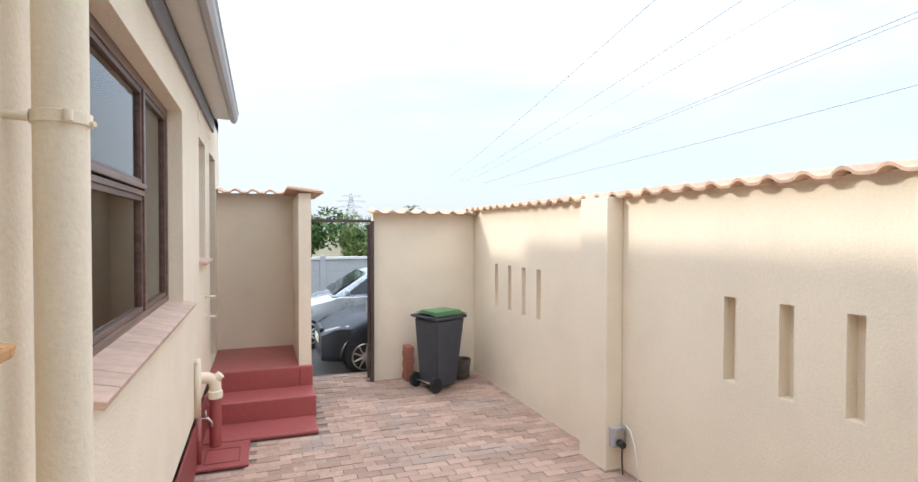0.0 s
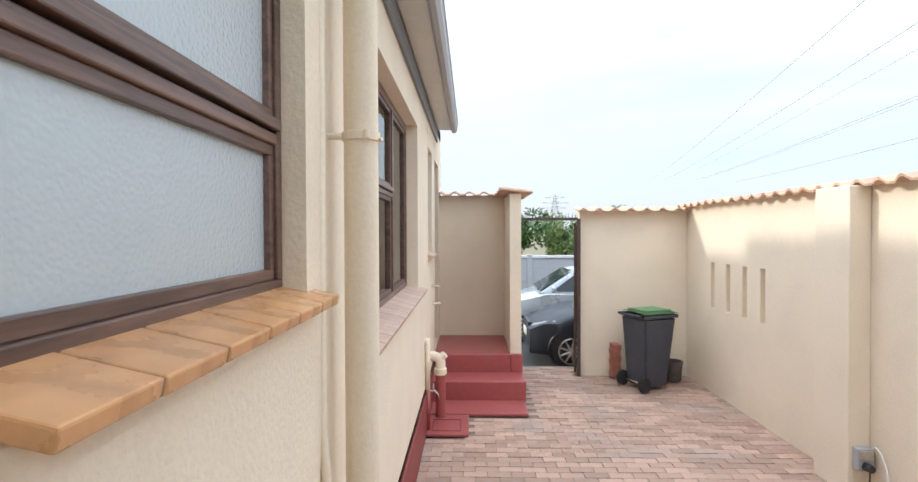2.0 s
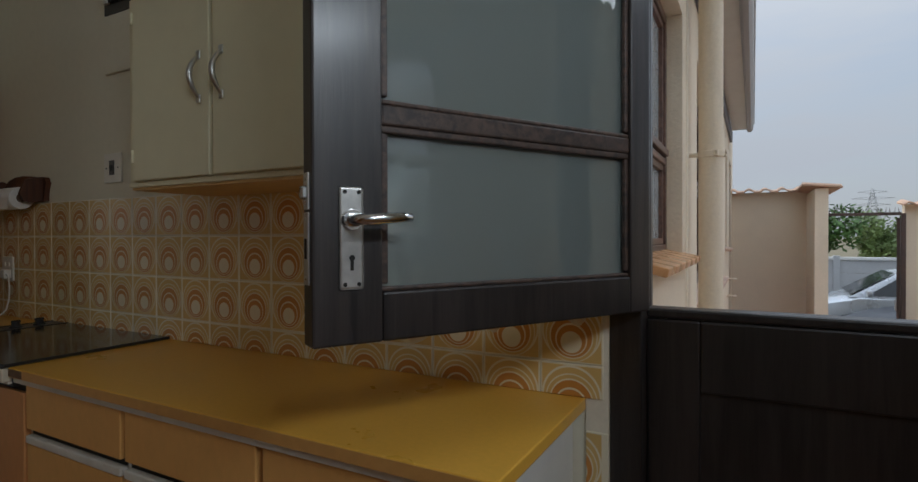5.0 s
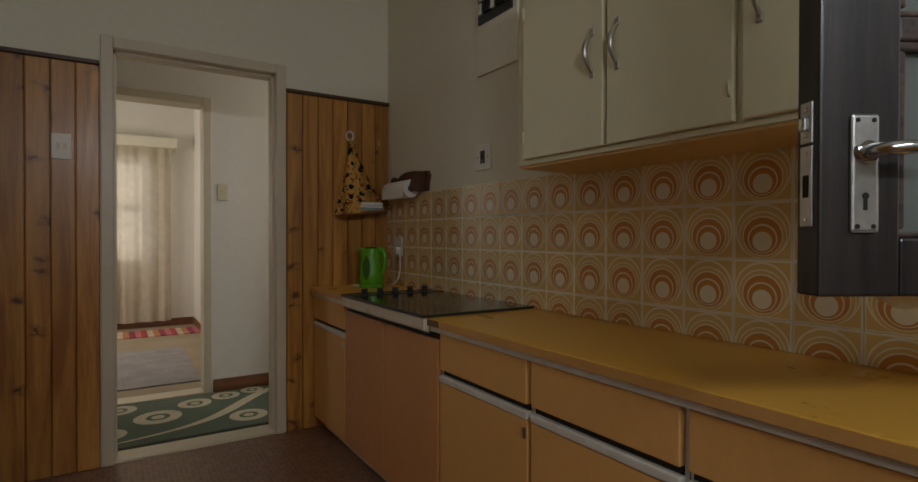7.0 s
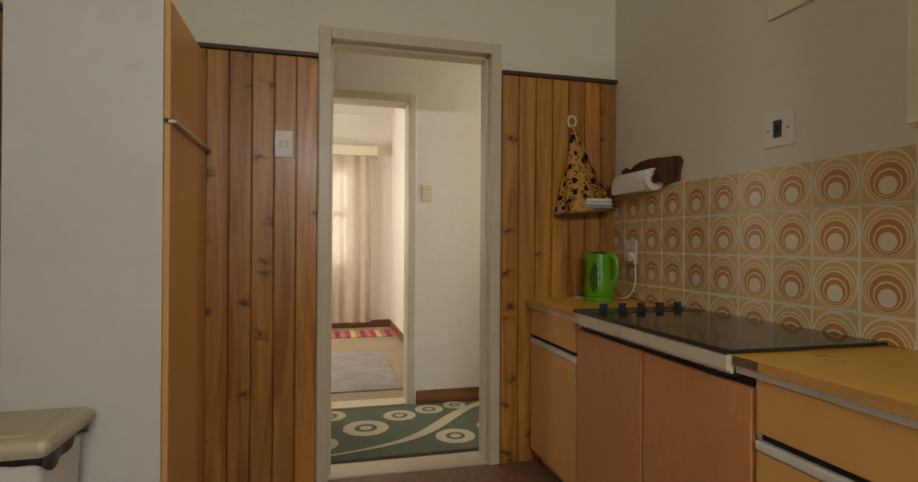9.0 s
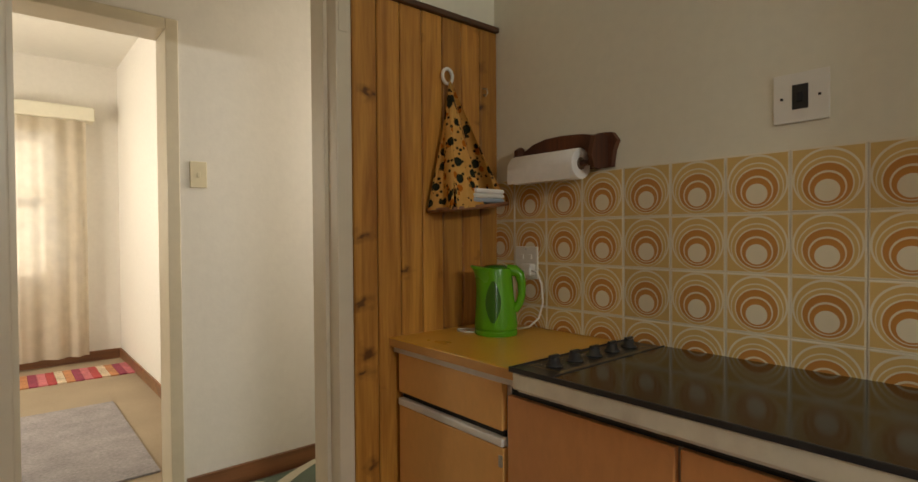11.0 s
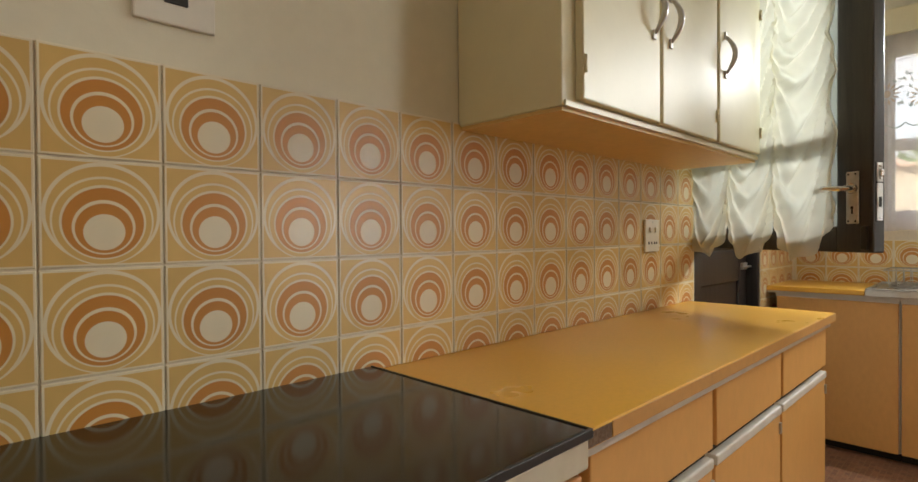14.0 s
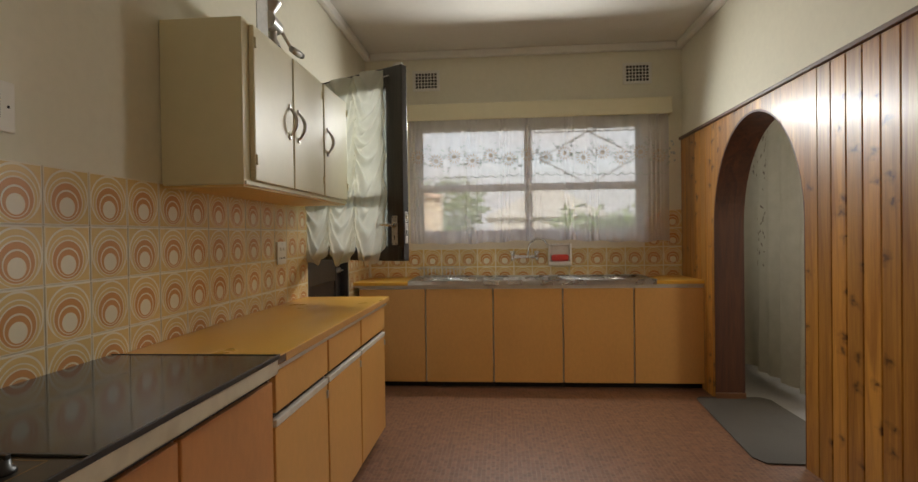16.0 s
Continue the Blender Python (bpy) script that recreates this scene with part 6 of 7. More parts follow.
part("cord_loop", tube(bmesh.new(), [(0.16, -0.23, 0.904), (0.13, -0.262, 0.904), (0.09, -0.268, 0.904), (0.066, -0.25, 0.904), (0.075, -0.222, 0.904), (0.12, -0.2, 0.904), (0.15, -0.19, 0.904)], 0.0035, 8), M_PLASW, kt, "loop of white cord")

ph = thing("paper_towel_holder", 0.35, -0.03, 1.44, "carved dark wood paper towel holder on the wall", "towel holder")
out = [(0.135, 1.47), (0.135, 1.513), (0.15, 1.518), (0.165, 1.515), (0.175, 1.527), (0.21, 1.545), (0.27, 1.558), (0.34, 1.56), (0.42, 1.555), (0.47, 1.546), (0.51, 1.548), (0.535, 1.545), (0.553, 1.52), (0.54, 1.49), (0.535, 1.462), (0.533, 1.44), (0.44, 1.44), (0.30, 1.446), (0.17, 1.452)]
b = plate(bmesh.new(), out, 0.02, Matrix(((1, 0, 0, 0), (0, 0, -1, -0.001), (0, 1, 0, 0), (0, 0, 0, 1))))
part("back_board", b, M_LINING, ph)
for x, k in ((0.15, 0.55), (0.505, 1.0)):
    b = bmesh.new()
    o = [(-0.02, 1.535), (-0.05, 1.542), (-0.085, 1.53), (-0.105, 1.47), (-0.09, 1.435), (-0.06, 1.43), (-0.03, 1.44), (-0.02, 1.445)]
    plate(b, [(u * k, v) for u, v in o], 0.016, Matrix(((0, 0, 1, x), (1, 0, 0, -0.0015), (0, 1, 0, 0), (0, 0, 0, 1))))
    part("bracket", b, M_LINING, ph)
part("dowel", tube(bmesh.new(), [(0.152, -0.075, 1.452), (0.52, -0.075, 1.452)], 0.009, 10), M_LINING, ph)
pr = thing("paper_towel_roll", 0.33, -0.075, 1.45, "white paper towel roll on the holder", "paper roll")
b = bmesh.new()
n = 36
rings = []
for x, r in ((0.186, 0.02), (0.186, 0.047), (0.189, 0.049), (0.457, 0.049), (0.46, 0.047), (0.46, 0.02), (0.186, 0.02)):
    rings.append([b.verts.new((x, -0.075 + r * math.cos(2 * math.pi * k / n), 1.452 + r * math.sin(2 * math.pi * k / n))) for k in range(n)])
for p, q in zip(rings, rings[1:]):
    for k in range(n):
        b.faces.new((p[k], p[(k + 1) % n], q[(k + 1) % n], q[k]))
part("roll", b, M_PAPER, pr, smooth=True)
part("core", tube(bmesh.new(), [(0.185, -0.075, 1.452), (0.461, -0.075, 1.452)], 0.0195, 20), surface("cardboard", (0.16, 0.10, 0.06), 0.9), pr)
part("loose_sheet", sheet(bmesh.new(), lambda u, v: Vector((0.189 + 0.268 * u, -0.075 - 0.0495 - 0.002 * math.sin(3 * v), 1.452 - 0.05 * v)), 8, 4), M_PAPER, pr)

th = thing("hanging_cloth_bag", 0.06, -0.2, 1.33, "orange and black printed cloth hanger with folded towels", "towel hanger")
TOP = Vector((0.035, -0.262, 1.775))
B0, B1, B2, B3 = Vector((0.03, -0.345, 1.315)), Vector((0.03, -0.10, 1.34)), Vector((0.15, -0.09, 1.34)), Vector((0.15, -0.335, 1.315))
def flap(a, c, wob):
    def p(u, v):
        base = a.lerp(c, u)
        q = TOP.lerp(base, v)
        return q + Vector((0.012 * math.sin(9 * u + wob) * v * (1 - 0.3 * v) + 0.01, 0.012 * math.sin(7 * u + wob + 4 * v) * v, 0))
    return p
b = bmesh.new()
sheet(b, flap(B3, B0, 0.3), 14, 20)
sheet(b, flap(B0 + Vector((0.008, 0, 0)), B1, 1.2), 14, 20)
sheet(b, flap(B1, B2, 2.2), 10, 20)
sheet(b, flap(B3, B3.lerp(B2, 0.5), 3.0), 10, 20)
part("cloth", b, M_BAG, th)
b = bmesh.new()
for i in range(7):
    k = i / 6
    tube(b, [B0.lerp(B1, k), B3.lerp(B2, k)], 0.004, 6)
    tube(b, [B0.lerp(B3, k), B1.lerp(B2, k)], 0.004, 6)
tube(b, [B0, B1, B2, B3, B0], 0.008, 8)
part("basket", b, M_SKIRT, th, "woven brown cane base")
b = bmesh.new()
tube(b, [TOP + Vector((0, 0.022 * math.sin(2 * math.pi * k / 20), 0.008 + 0.026 * math.cos(2 * math.pi * k / 20))) for k in range(21)], 0.006, 8)
part("ring", b, M_PLASW, th, "white hanging ring")
for i in range(3):
    tw = thing("folded_cloth", 0.1, -0.17, 1.36 + 0.016 * i, "folded pale kitchen cloth in the hanger", "towel", "folded cloths in the hanger")
    part("cloth", boxes((0.05, -0.25 + 0.008 * i, 1.342 + 0.016 * i, 0.152, -0.1, 1.357 + 0.016 * i), bev=0.006), (M_PAPER, M_PLASW, surface("blue_grey_cloth", (0.30, 0.34, 0.38), 0.95))[2 - i], tw)
hk = thing("wall_hook", 0.02, -0.075, 1.76, "small brass cup hook in the pine board", "hook")
part("hook", tube(bmesh.new(), [(0.016, -0.075, 1.775), (0.035, -0.075, 1.77), (0.04, -0.075, 1.755), (0.03, -0.075, 1.745), (0.02, -0.075, 1.752)], 0.0025, 8), M_ALU, hk)

# tall cupboard, pedal bin and dispenser by the passage door
tc_ = thing("tall_cupboard", 0.3, -2.29, F, "tall white broom cupboard with orange laminate doors", "cupboard")
part("body", boxes((0.018, -2.415, F, 0.60, -1.975, 1.955), bev=0.003), M_WHITE, tc_)
for z0, z1 in ((F + 0.06, 1.55), (1.565, 1.95)):
    d = part("door", boxes((0.025, -1.974, z0, 0.595, -1.955, z1), bev=0.003), M_DOORC, tc_)
part("grip_strip", boxes((0.025, -1.962, 1.551, 0.595, -1.935, 1.564), bev=0.003), M_STRIP, tc_, "off-white grip strip")
wb = thing("waste_bin", 0.78, -2.3, F, "white plastic bin with a cream swing lid and black liner", "bin")
b = bmesh.new()
box(b, 0.66, -2.43, F, 0.92, -2.17, 0.60, bev=0.02, seg=3)
for v in b.verts:
    k = 0.86 + 0.14 * (v.co.z - F) / 0.5
    v.co.x, v.co.y = 0.79 + (v.co.x - 0.79) * k, -2.3 + (v.co.y + 2.3) * k
part("bucket", b, M_PLASW, wb, smooth=True)
def liner(u, v):
    """A rumpled strip round the rim, hanging unevenly."""
    q, k = (u * 4) % 1, int(u * 4) % 4
    h = 0.137 + 0.004 * math.sin(70 * u) * v
    x, y = ((-1 + 2 * q, -1), (1, -1 + 2 * q), (1 - 2 * q, 1), (-1, 1 - 2 * q))[k]
    return Vector((0.79 + h * x, -2.3 + h * y, 0.622 - (0.034 + 0.018 * math.sin(23 * u + 1) + 0.006 * math.sin(61 * u)) * v))
part("liner", sheet(bmesh.new(), liner, 96, 4), M_BLACK, wb, "rumpled black bin liner edge")
part("lid", boxes((0.635, -2.455, 0.615, 0.945, -2.145, 0.668), bev=0.022), surface("cream_lid", (0.60, 0.53, 0.36), 0.4, vary=0.04), wb, "cream lid")
part("flap", boxes((0.675, -2.405, 0.666, 0.905, -2.195, 0.674), bev=0.006), surface("cream_flap", (0.58, 0.51, 0.34), 0.4, vary=0.04), wb)
dp = thing("towel_dispenser", 0.75, -2.55, 1.3, "cream plastic paper dispenser on the pine wall", "dispenser")
part("housing", boxes((0.655, -2.602, 1.42, 0.90, -2.49, 1.76), bev=0.03), M_PLASC, dp)
part("tray", boxes((0.66, -2.602, 1.275, 0.895, -2.595, 1.42), (0.66, -2.594, 1.275, 0.895, -2.50, 1.287), bev=0.004), M_PLASC, dp)
mt = thing("door_mat", 3.2, -2.55, F, "grey rubber-backed mat in the arched opening", "mat")
o = [(2.66, -2.95), (3.72, -2.95), (3.78, -2.9), (3.78, -2.50), (3.74, -2.47), (2.75, -2.40), (2.68, -2.44)]
part("mat_top", plate(bmesh.new(), [(x, y) for x, y in o], 0.008, Matrix.Translation((0, 0, F + 0.0005))), M_MAT, mt)

# ---- passage and bedroom ----
ru = thing("passage_rug", -0.6, -1.0, F, "green rug with ivory rings and a pale wave", "rug")
RZ = F + 0.002
part("rug_body", boxes((-1.0, -2.3, RZ - 0.006, -0.19, 0.1, RZ + 0.01), bev=0.004), M_RUGG, ru)
def ring(cx, cy, r0, r1, z=RZ + 0.0102):
    b = bmesh.new()
    n = 28
    lo = [b.verts.new((cx + r0 * math.cos(2 * math.pi * k / n), cy + r0 * math.sin(2 * math.pi * k / n), z)) for k in range(n)]
    hi = [b.verts.new((cx + r1 * math.cos(2 * math.pi * k / n), cy + r1 * math.sin(2 * math.pi * k / n), z)) for k in range(n)]
    md = [b.verts.new((cx + (r0 + r1) / 2 * math.cos(2 * math.pi * k / n), cy + (r0 + r1) / 2 * math.sin(2 * math.pi * k / n), z + 0.004)) for k in range(n)]
    for k in range(n):
        j = (k + 1) % n
        b.faces.new((lo[k], lo[j], md[j], md[k]))
        b.faces.new((md[k], md[j], hi[j], hi[k]))
    return b
for cx, cy, r in ((-0.62, -1.22, 0.13), (-0.80, -1.0, 0.1), (-0.88, -0.8, 0.09), (-0.38, -0.75, 0.11), (-0.88, -1.42, 0.1), (-0.42, -1.48, 0.1), (-0.93, -0.62, 0.075), (-0.5, -0.5, 0.09), (-0.3, -1.75, 0.12), (-0.75, -1.8, 0.13)):
    part("ring", ring(cx, cy, r * 0.5, r), M_RUGW, ru, "ivory ring")
    part("ring", ring(cx, cy, 0.003, r * 0.28), M_RUGW, ru, "ivory dot")
b = sheet(bmesh.new(), lambda u, v: Vector((-0.24 - 0.72 * u + 0.08 * math.sin(5 * u), -1.5 + 1.25 * u + 0.1 * v + 0.06 * math.sin(6 * u), RZ + 0.0145)), 20, 2)
part("wave", b, M_RUGW, ru, "ivory wave band")
br = thing("bedroom_rug", -2.2, -1.6, F, "faded grey patterned bedroom rug", "rug")
part("rug_body", boxes((-2.85, -2.4, F + 0.0005, -1.42, -0.88, F + 0.012), bev=0.004), M_RUGB, br)
wm = thing("woven_mat", -3.85, -1.4, F, "striped red and cream woven rag mat under the window", "mat")
for i in range(30):
    c = ((0.42, 0.06, 0.06), (0.62, 0.50, 0.36), (0.50, 0.22, 0.10), (0.30, 0.05, 0.09), (0.55, 0.16, 0.18))[i % 5]
    if i < 5:
        mats_w = [] if i == 0 else mats_w
        mats_w.append(surface("rag_stripe", c, 0.95, vary=0.3, grain=60, stain=12))
    y = -2.35 + 0.058 * i
    part("stripe", boxes((-4.1, y, F + 0.0005, -3.66, y + 0.057, F + 0.012), bev=0.003), mats_w[i % 5], wm)
bp = thing("bedroom_pelmet", -4.3, -1.7, 2.2, "cream curtain pelmet in the bedroom", "pelmet")
part("board", boxes((-4.42, -2.75, 2.24, -4.22, -0.80, 2.36), bev=0.008), M_INT, bp)
bc = thing("bedroom_curtain", -4.26, -1.7, 0.35, "long cream bedroom curtains lit from behind", "curtain")
fb = folds(0.05, 13, 21)
part("cloth", sheet(bmesh.new(), lambda u, v: Vector((-4.29 + fb(u) * (0.5 + 0.5 * v), -0.86 - 1.85 * u, 2.25 - 2.08 * v)), 180, 10), M_DRAPE, bc)

# ---- yard: pipes on the house ----
dpipe = thing("soil_pipe", 3.1, 1.76, GY, "thick cream-painted soil pipe on brackets", "pipe")
PX, PY = HX + 0.106, 1.80
b = bmesh.new()
tube(b, [(PX, PY, 3.2), (PX, PY, 0.42), (PX, PY, 0.36)], 0.058, 28)
part("pipe", b, M_EXT, dpipe, smooth=True)
b = bmesh.new()
lathe(b, [(0.0585, 0.28), (0.070, 0.29), (0.072, 0.31), (0.066, 0.325), (0.070, 0.34), (0.070, 0.40), (0.064, 0.42), (0.0585, 0.43)], (PX, PY, 0), 28)
tube(b, [(PX, PY, 0.3), (PX + 0.01, PY, 0.2), (PX + 0.035, PY + 0.02, 0.1), (PX + 0.035, PY + 0.02, -0.69)], 0.055, 24)
part("socket_bend", b, M_EXT, dpipe, smooth=True)
for z in (1.69, 0.42):
    b = bmesh.new()
    lathe(b, [(0.0585, z - 0.016), (0.0645, z - 0.014), (0.0645, z + 0.014), (0.0585, z + 0.016)], (PX, PY, 0), 28)
    tube(b, [(HX - 0.01, PY - 0.03, z), (HX + 0.05, PY - 0.03, z - 0.003)], 0.012, 10)
    tube(b, [(PX + 0.03, PY - 0.06, z - 0.012), (PX + 0.03, PY - 0.06, z + 0.014)], 0.011, 10)
    tube(b, [(PX + 0.062, PY - 0.01, z - 0.01), (PX + 0.074, PY - 0.015, z - 0.01)], 0.007, 8)
    part("bracket", b, M_EXT, dpipe, "painted iron bracket", smooth=True)
wp = thing("waste_pipe", HX + 0.06, 1.6, 0.3, "thin cream-painted waste pipe beside the soil pipe", "pipe")
part("pipe", tube(bmesh.new(), [(HX - 0.005, 1.70, 2.78), (HX - 0.003, 1.685, 0.75), (HX + 0.022, 1.66, 0.55), (HX + 0.022, 1.66, -0.1), (HX + 0.022, 1.66, -0.69)], 0.016, 12), M_EXT, wp)
part("clip", boxes((HX, 1.645, 0.54, HX + 0.04, 1.675, 0.57), bev=0.003), M_EXT, wp)
for y, z in ((6.5, 0.72), (6.55, 0.5)):
    st = thing("pipe_stub", HX + 0.04, y, z, "short cream pipe end poking from the wall", "pipe", "pipe stubs on the wall")
    part("pipe", tube(bmesh.new(), [(HX - 0.02, y, z), (HX + 0.11, y, z)], 0.013, 10), M_EXT, st)
gl = thing("gully_pipe", 3.13, 5.9, -0.65, "drain pipe with a cream elbow on a red upright", "pipe")
b = bmesh.new()
tube(b, [(3.14, 5.9, -0.66), (3.14, 5.9, -0.17)], 0.056, 20)
part("upright", b, M_REDP, gl, "red-painted upright pipe", smooth=True)
b = bmesh.new()
lathe(b, [(0.058, -0.2), (0.068, -0.19), (0.068, -0.13), (0.058, -0.12)], (3.14, 5.9, 0), 20)
tube(b, [(3.14, 5.9, -0.14), (3.14, 5.9, -0.06), (3.12, 5.9, -0.015), (3.07, 5.9, 0.005), (HX - 0.02, 5.9, 0.005)], 0.055, 20)
tube(b, [(3.15, 5.9, -0.01), (3.19, 5.9, 0.03)], [0.045, 0.04], 16)
part("elbow", b, M_EXT, gl, "cream-painted elbow with an access cap", smooth=True)
b = bmesh.new()
tube(b, [(HX + 0.03, 5.5, 0.28), (HX + 0.03, 5.5, -0.25)], 0.026, 14)
tube(b, [(HX + 0.03, 5.5, 0.24), (HX - 0.02, 5.5, 0.26)], 0.026, 14)
part("small_pipe", b, M_EXT, gl, "thin cream pipe")
part("small_pipe", tube(bmesh.new(), [(HX + 0.03, 5.5, -0.25), (HX + 0.03, 5.5, -0.66)], 0.027, 14), M_REDP, gl, "red-painted pipe foot")
gt = thing("garden_tap", HX + 0.06, 5.62, -0.32, "old brass garden tap on the wall", "tap")
part("body", tube(tube(bmesh.new(), [(HX, 5.62, -0.3), (HX + 0.1, 5.62, -0.3), (HX + 0.13, 5.62, -0.34), (HX + 0.13, 5.62, -0.38)], 0.011, 10), [(HX + 0.08, 5.62, -0.3), (HX + 0.08, 5.62, -0.24)], 0.009, 10), M_ALU, gt)
part("handle", tube(bmesh.new(), [(HX + 0.08, 5.58, -0.235), (HX + 0.08, 5.66, -0.235)], 0.006, 8), M_ALU, gt)

# outdoor socket and hose by the pier
os_ = thing("outdoor_socket", 6.45, 4.12, -0.35, "grey weatherproof socket with a black plug on the pier", "socket")
part("box", boxes((6.43, 4.13, -0.47, 6.55, 4.199, -0.30), bev=0.008), M_GUT, os_)
part("cover", boxes((6.44, 4.115, -0.38, 6.54, 4.1295, -0.31), bev=0.005), M_ALU, os_)
b = bmesh.new()
tube(b, [(6.49, 4.13, -0.43), (6.49, 4.07, -0.43)], [0.035, 0.03], 14)
part("plug", b, M_BLACK, os_)
part("cable", tube(bmesh.new(), [(6.49, 4.09, -0.46), (6.48, 4.08, -0.55), (6.49, 4.08, -0.685)], 0.006, 8), M_BLACK, os_)
hs = thing("white_cable", 6.5, 4.0, -0.4, "thin white cable looping down from the outdoor socket", "cable")
part("cable", tube(bmesh.new(), [(6.54, 4.15, -0.31), (6.53, 4.09, -0.27), (6.52, 4.02, -0.29), (6.50, 3.94, -0.38), (6.48, 3.88, -0.52), (6.47, 3.85, -0.688)], 0.006, 8), M_PLASW, hs)
wl2 = thing("leaf_litter", 5.3, 4.0, GY, "few dark dry leaves on the paving", "leaves", kind="stuff")
rr = random.Random(4)
b = bmesh.new()
for i in range(14):
    x, y, a = 5.2 + rr.uniform(-0.35, 0.35), 3.75 + rr.uniform(-0.15, 0.15), rr.uniform(0, 6)
    c, s_ = math.cos(a), math.sin(a)
    b.faces.new([b.verts.new((x + c * u - s_ * v, y + s_ * u + c * v, GY + 0.022 + w)) for u, v, w in ((-0.03, 0, 0), (0, 0.014, 0.008), (0.03, 0, 0.002), (0, -0.014, 0.006))])
part("leaves", b, M_BARK, wl2)

# ---- yard: wheelie bin, bricks, sack ----
wbn = thing("wheelie_bin", 5.76, 7.05, GY + 0.02, "dark grey wheelie bin with a green lid", "bin")
BM = pose(5.80, 7.14, GY + 0.018, 0, 0, 112) @ Matrix.Diagonal((0.86, 0.86, 1.0, 1.0))
def bin_part(name, b, mat, parent=wbn, label="", smooth=False):
    b.transform(BM)
    return part(name, b, mat, parent, label, smooth)
b = bmesh.new()
lo = [(-0.2, -0.22, 0.03), (0.2, -0.22, 0.03), (0.22, 0.2, 0.03), (-0.22, 0.2, 0.03)]
hi = [(-0.27, -0.33, 0.93), (0.27, -0.33, 0.93), (0.28, 0.26, 0.93), (-0.28, 0.26, 0.93)]
vl, vh = [b.verts.new(p) for p in lo], [b.verts.new(p) for p in hi]
b.faces.new(vl[::-1]), b.faces.new(vh)
for i in range(4):
    j = (i + 1) % 4
    b.faces.new((vl[i], vl[j], vh[j], vh[i]))
bmesh.ops.bevel(b, geom=[e for e in b.edges], offset=0.025, segments=3, affect="EDGES")
bin_part("body", b, M_BINB, smooth=True)
bin_part("rim", boxes((-0.295, -0.35, 0.925, 0.295, 0.28, 0.97), bev=0.012), M_BINB)
bin_part("handle", tube(bmesh.new(), [(-0.24, 0.28, 0.955), (-0.24, 0.34, 0.965), (0.24, 0.34, 0.965), (0.24, 0.28, 0.955)], 0.015, 10), M_BINB)
b = bmesh.new()
sheet(b, lambda u, v: Vector((-0.3 + 0.6 * u, -0.37 + 0.66 * v, 0.985 + 0.035 * math.sin(math.pi * u) ** 0.5 * (0.6 + 0.4 * math.sin(math.pi * v)) - 0.012 * (v < 0.05))), 12, 10)
bmesh.ops.solidify(b, geom=b.faces[:], thickness=0.012)
lid = bin_part("lid", b, M_BING, smooth=True)
b = boxes((-0.2, -0.3, 1.008, 0.2, 0.2, 1.024), bev=0.006)
bin_part("lid_panel", b, M_BING, lid)
for x in (-0.25, 0.25):
    b = bmesh.new()
    tube(b, [(x - 0.03, 0.25, 0.085), (x + 0.03, 0.25, 0.085)], 0.1, 22)
    tube(b, [(x - 0.036, 0.25, 0.085), (x + 0.036, 0.25, 0.085)], 0.045, 16)
    bin_part("wheel", b, M_RUBBER, smooth=True)
bin_part("axle", tube(bmesh.new(), [(-0.25, 0.25, 0.085), (0.25, 0.25, 0.085)], 0.012, 8), M_ALU)
M_BRK = surface("stacked_red_brick", (0.42, 0.16, 0.11), 0.85, vary=0.15, grain=40, stain=6, bump=0.4)
for i in range(6):
    bk = thing("loose_brick", 5.47, 7.5, GY + 0.02 + 0.08 * i, "red clay brick stacked against the wall", "brick", "bricks stacked behind the bin")
    part("brick", boxes((5.45 + 0.01 * (i % 2), 7.5, GY + 0.02 + 0.078 * i, 5.56 + 0.01 * (i % 2), 7.72, GY + 0.02 + 0.078 * i + 0.073), bev=0.005), M_BRK, bk)
sk2 = thing("old_pot", 6.25, 7.4, GY + 0.02, "dark weathered planter pot in the corner", "pot")
b = bmesh.new()
lathe(b, [(0.10, 0), (0.115, 0.02), (0.13, 0.2), (0.138, 0.24), (0.138, 0.27), (0.12, 0.27), (0.115, 0.2)], (6.24, 7.42, GY + 0.018), 18)
part("pot", b, surface("weathered_pot", (0.10, 0.085, 0.075), 0.8, vary=0.3, grain=20, stain=8), sk2, smooth=True)
part("handle", tube(bmesh.new(), [(6.12, 7.36, GY + 0.27), (6.14, 7.32, GY + 0.12), (6.16, 7.3, GY + 0.05)], 0.008, 8), M_BLACK, sk2)

# ---- gate ----
gtt = thing("metal_gate", 4.98, 7.8, GY, "open brown steel pedestrian gate with spikes on its head bar", "gate")
part("post", boxes((4.99, 7.66, GY, 5.037, 7.71, 1.56), bev=0.004), M_GATE, gtt)
part("head_bar", boxes((4.13, 7.665, 1.535, 4.99, 7.705, 1.575), bev=0.003), M_GATE, gtt)
for i in range(18):
    x = 4.17 + 0.047 * i
    b = bmesh.new()
    tube(b, [(x, 7.685, 1.575), (x + 0.01 * (-1) ** i, 7.685, 1.64)], [0.005, 0.001], 5)
    part("spike", b, M_GATE, gtt)
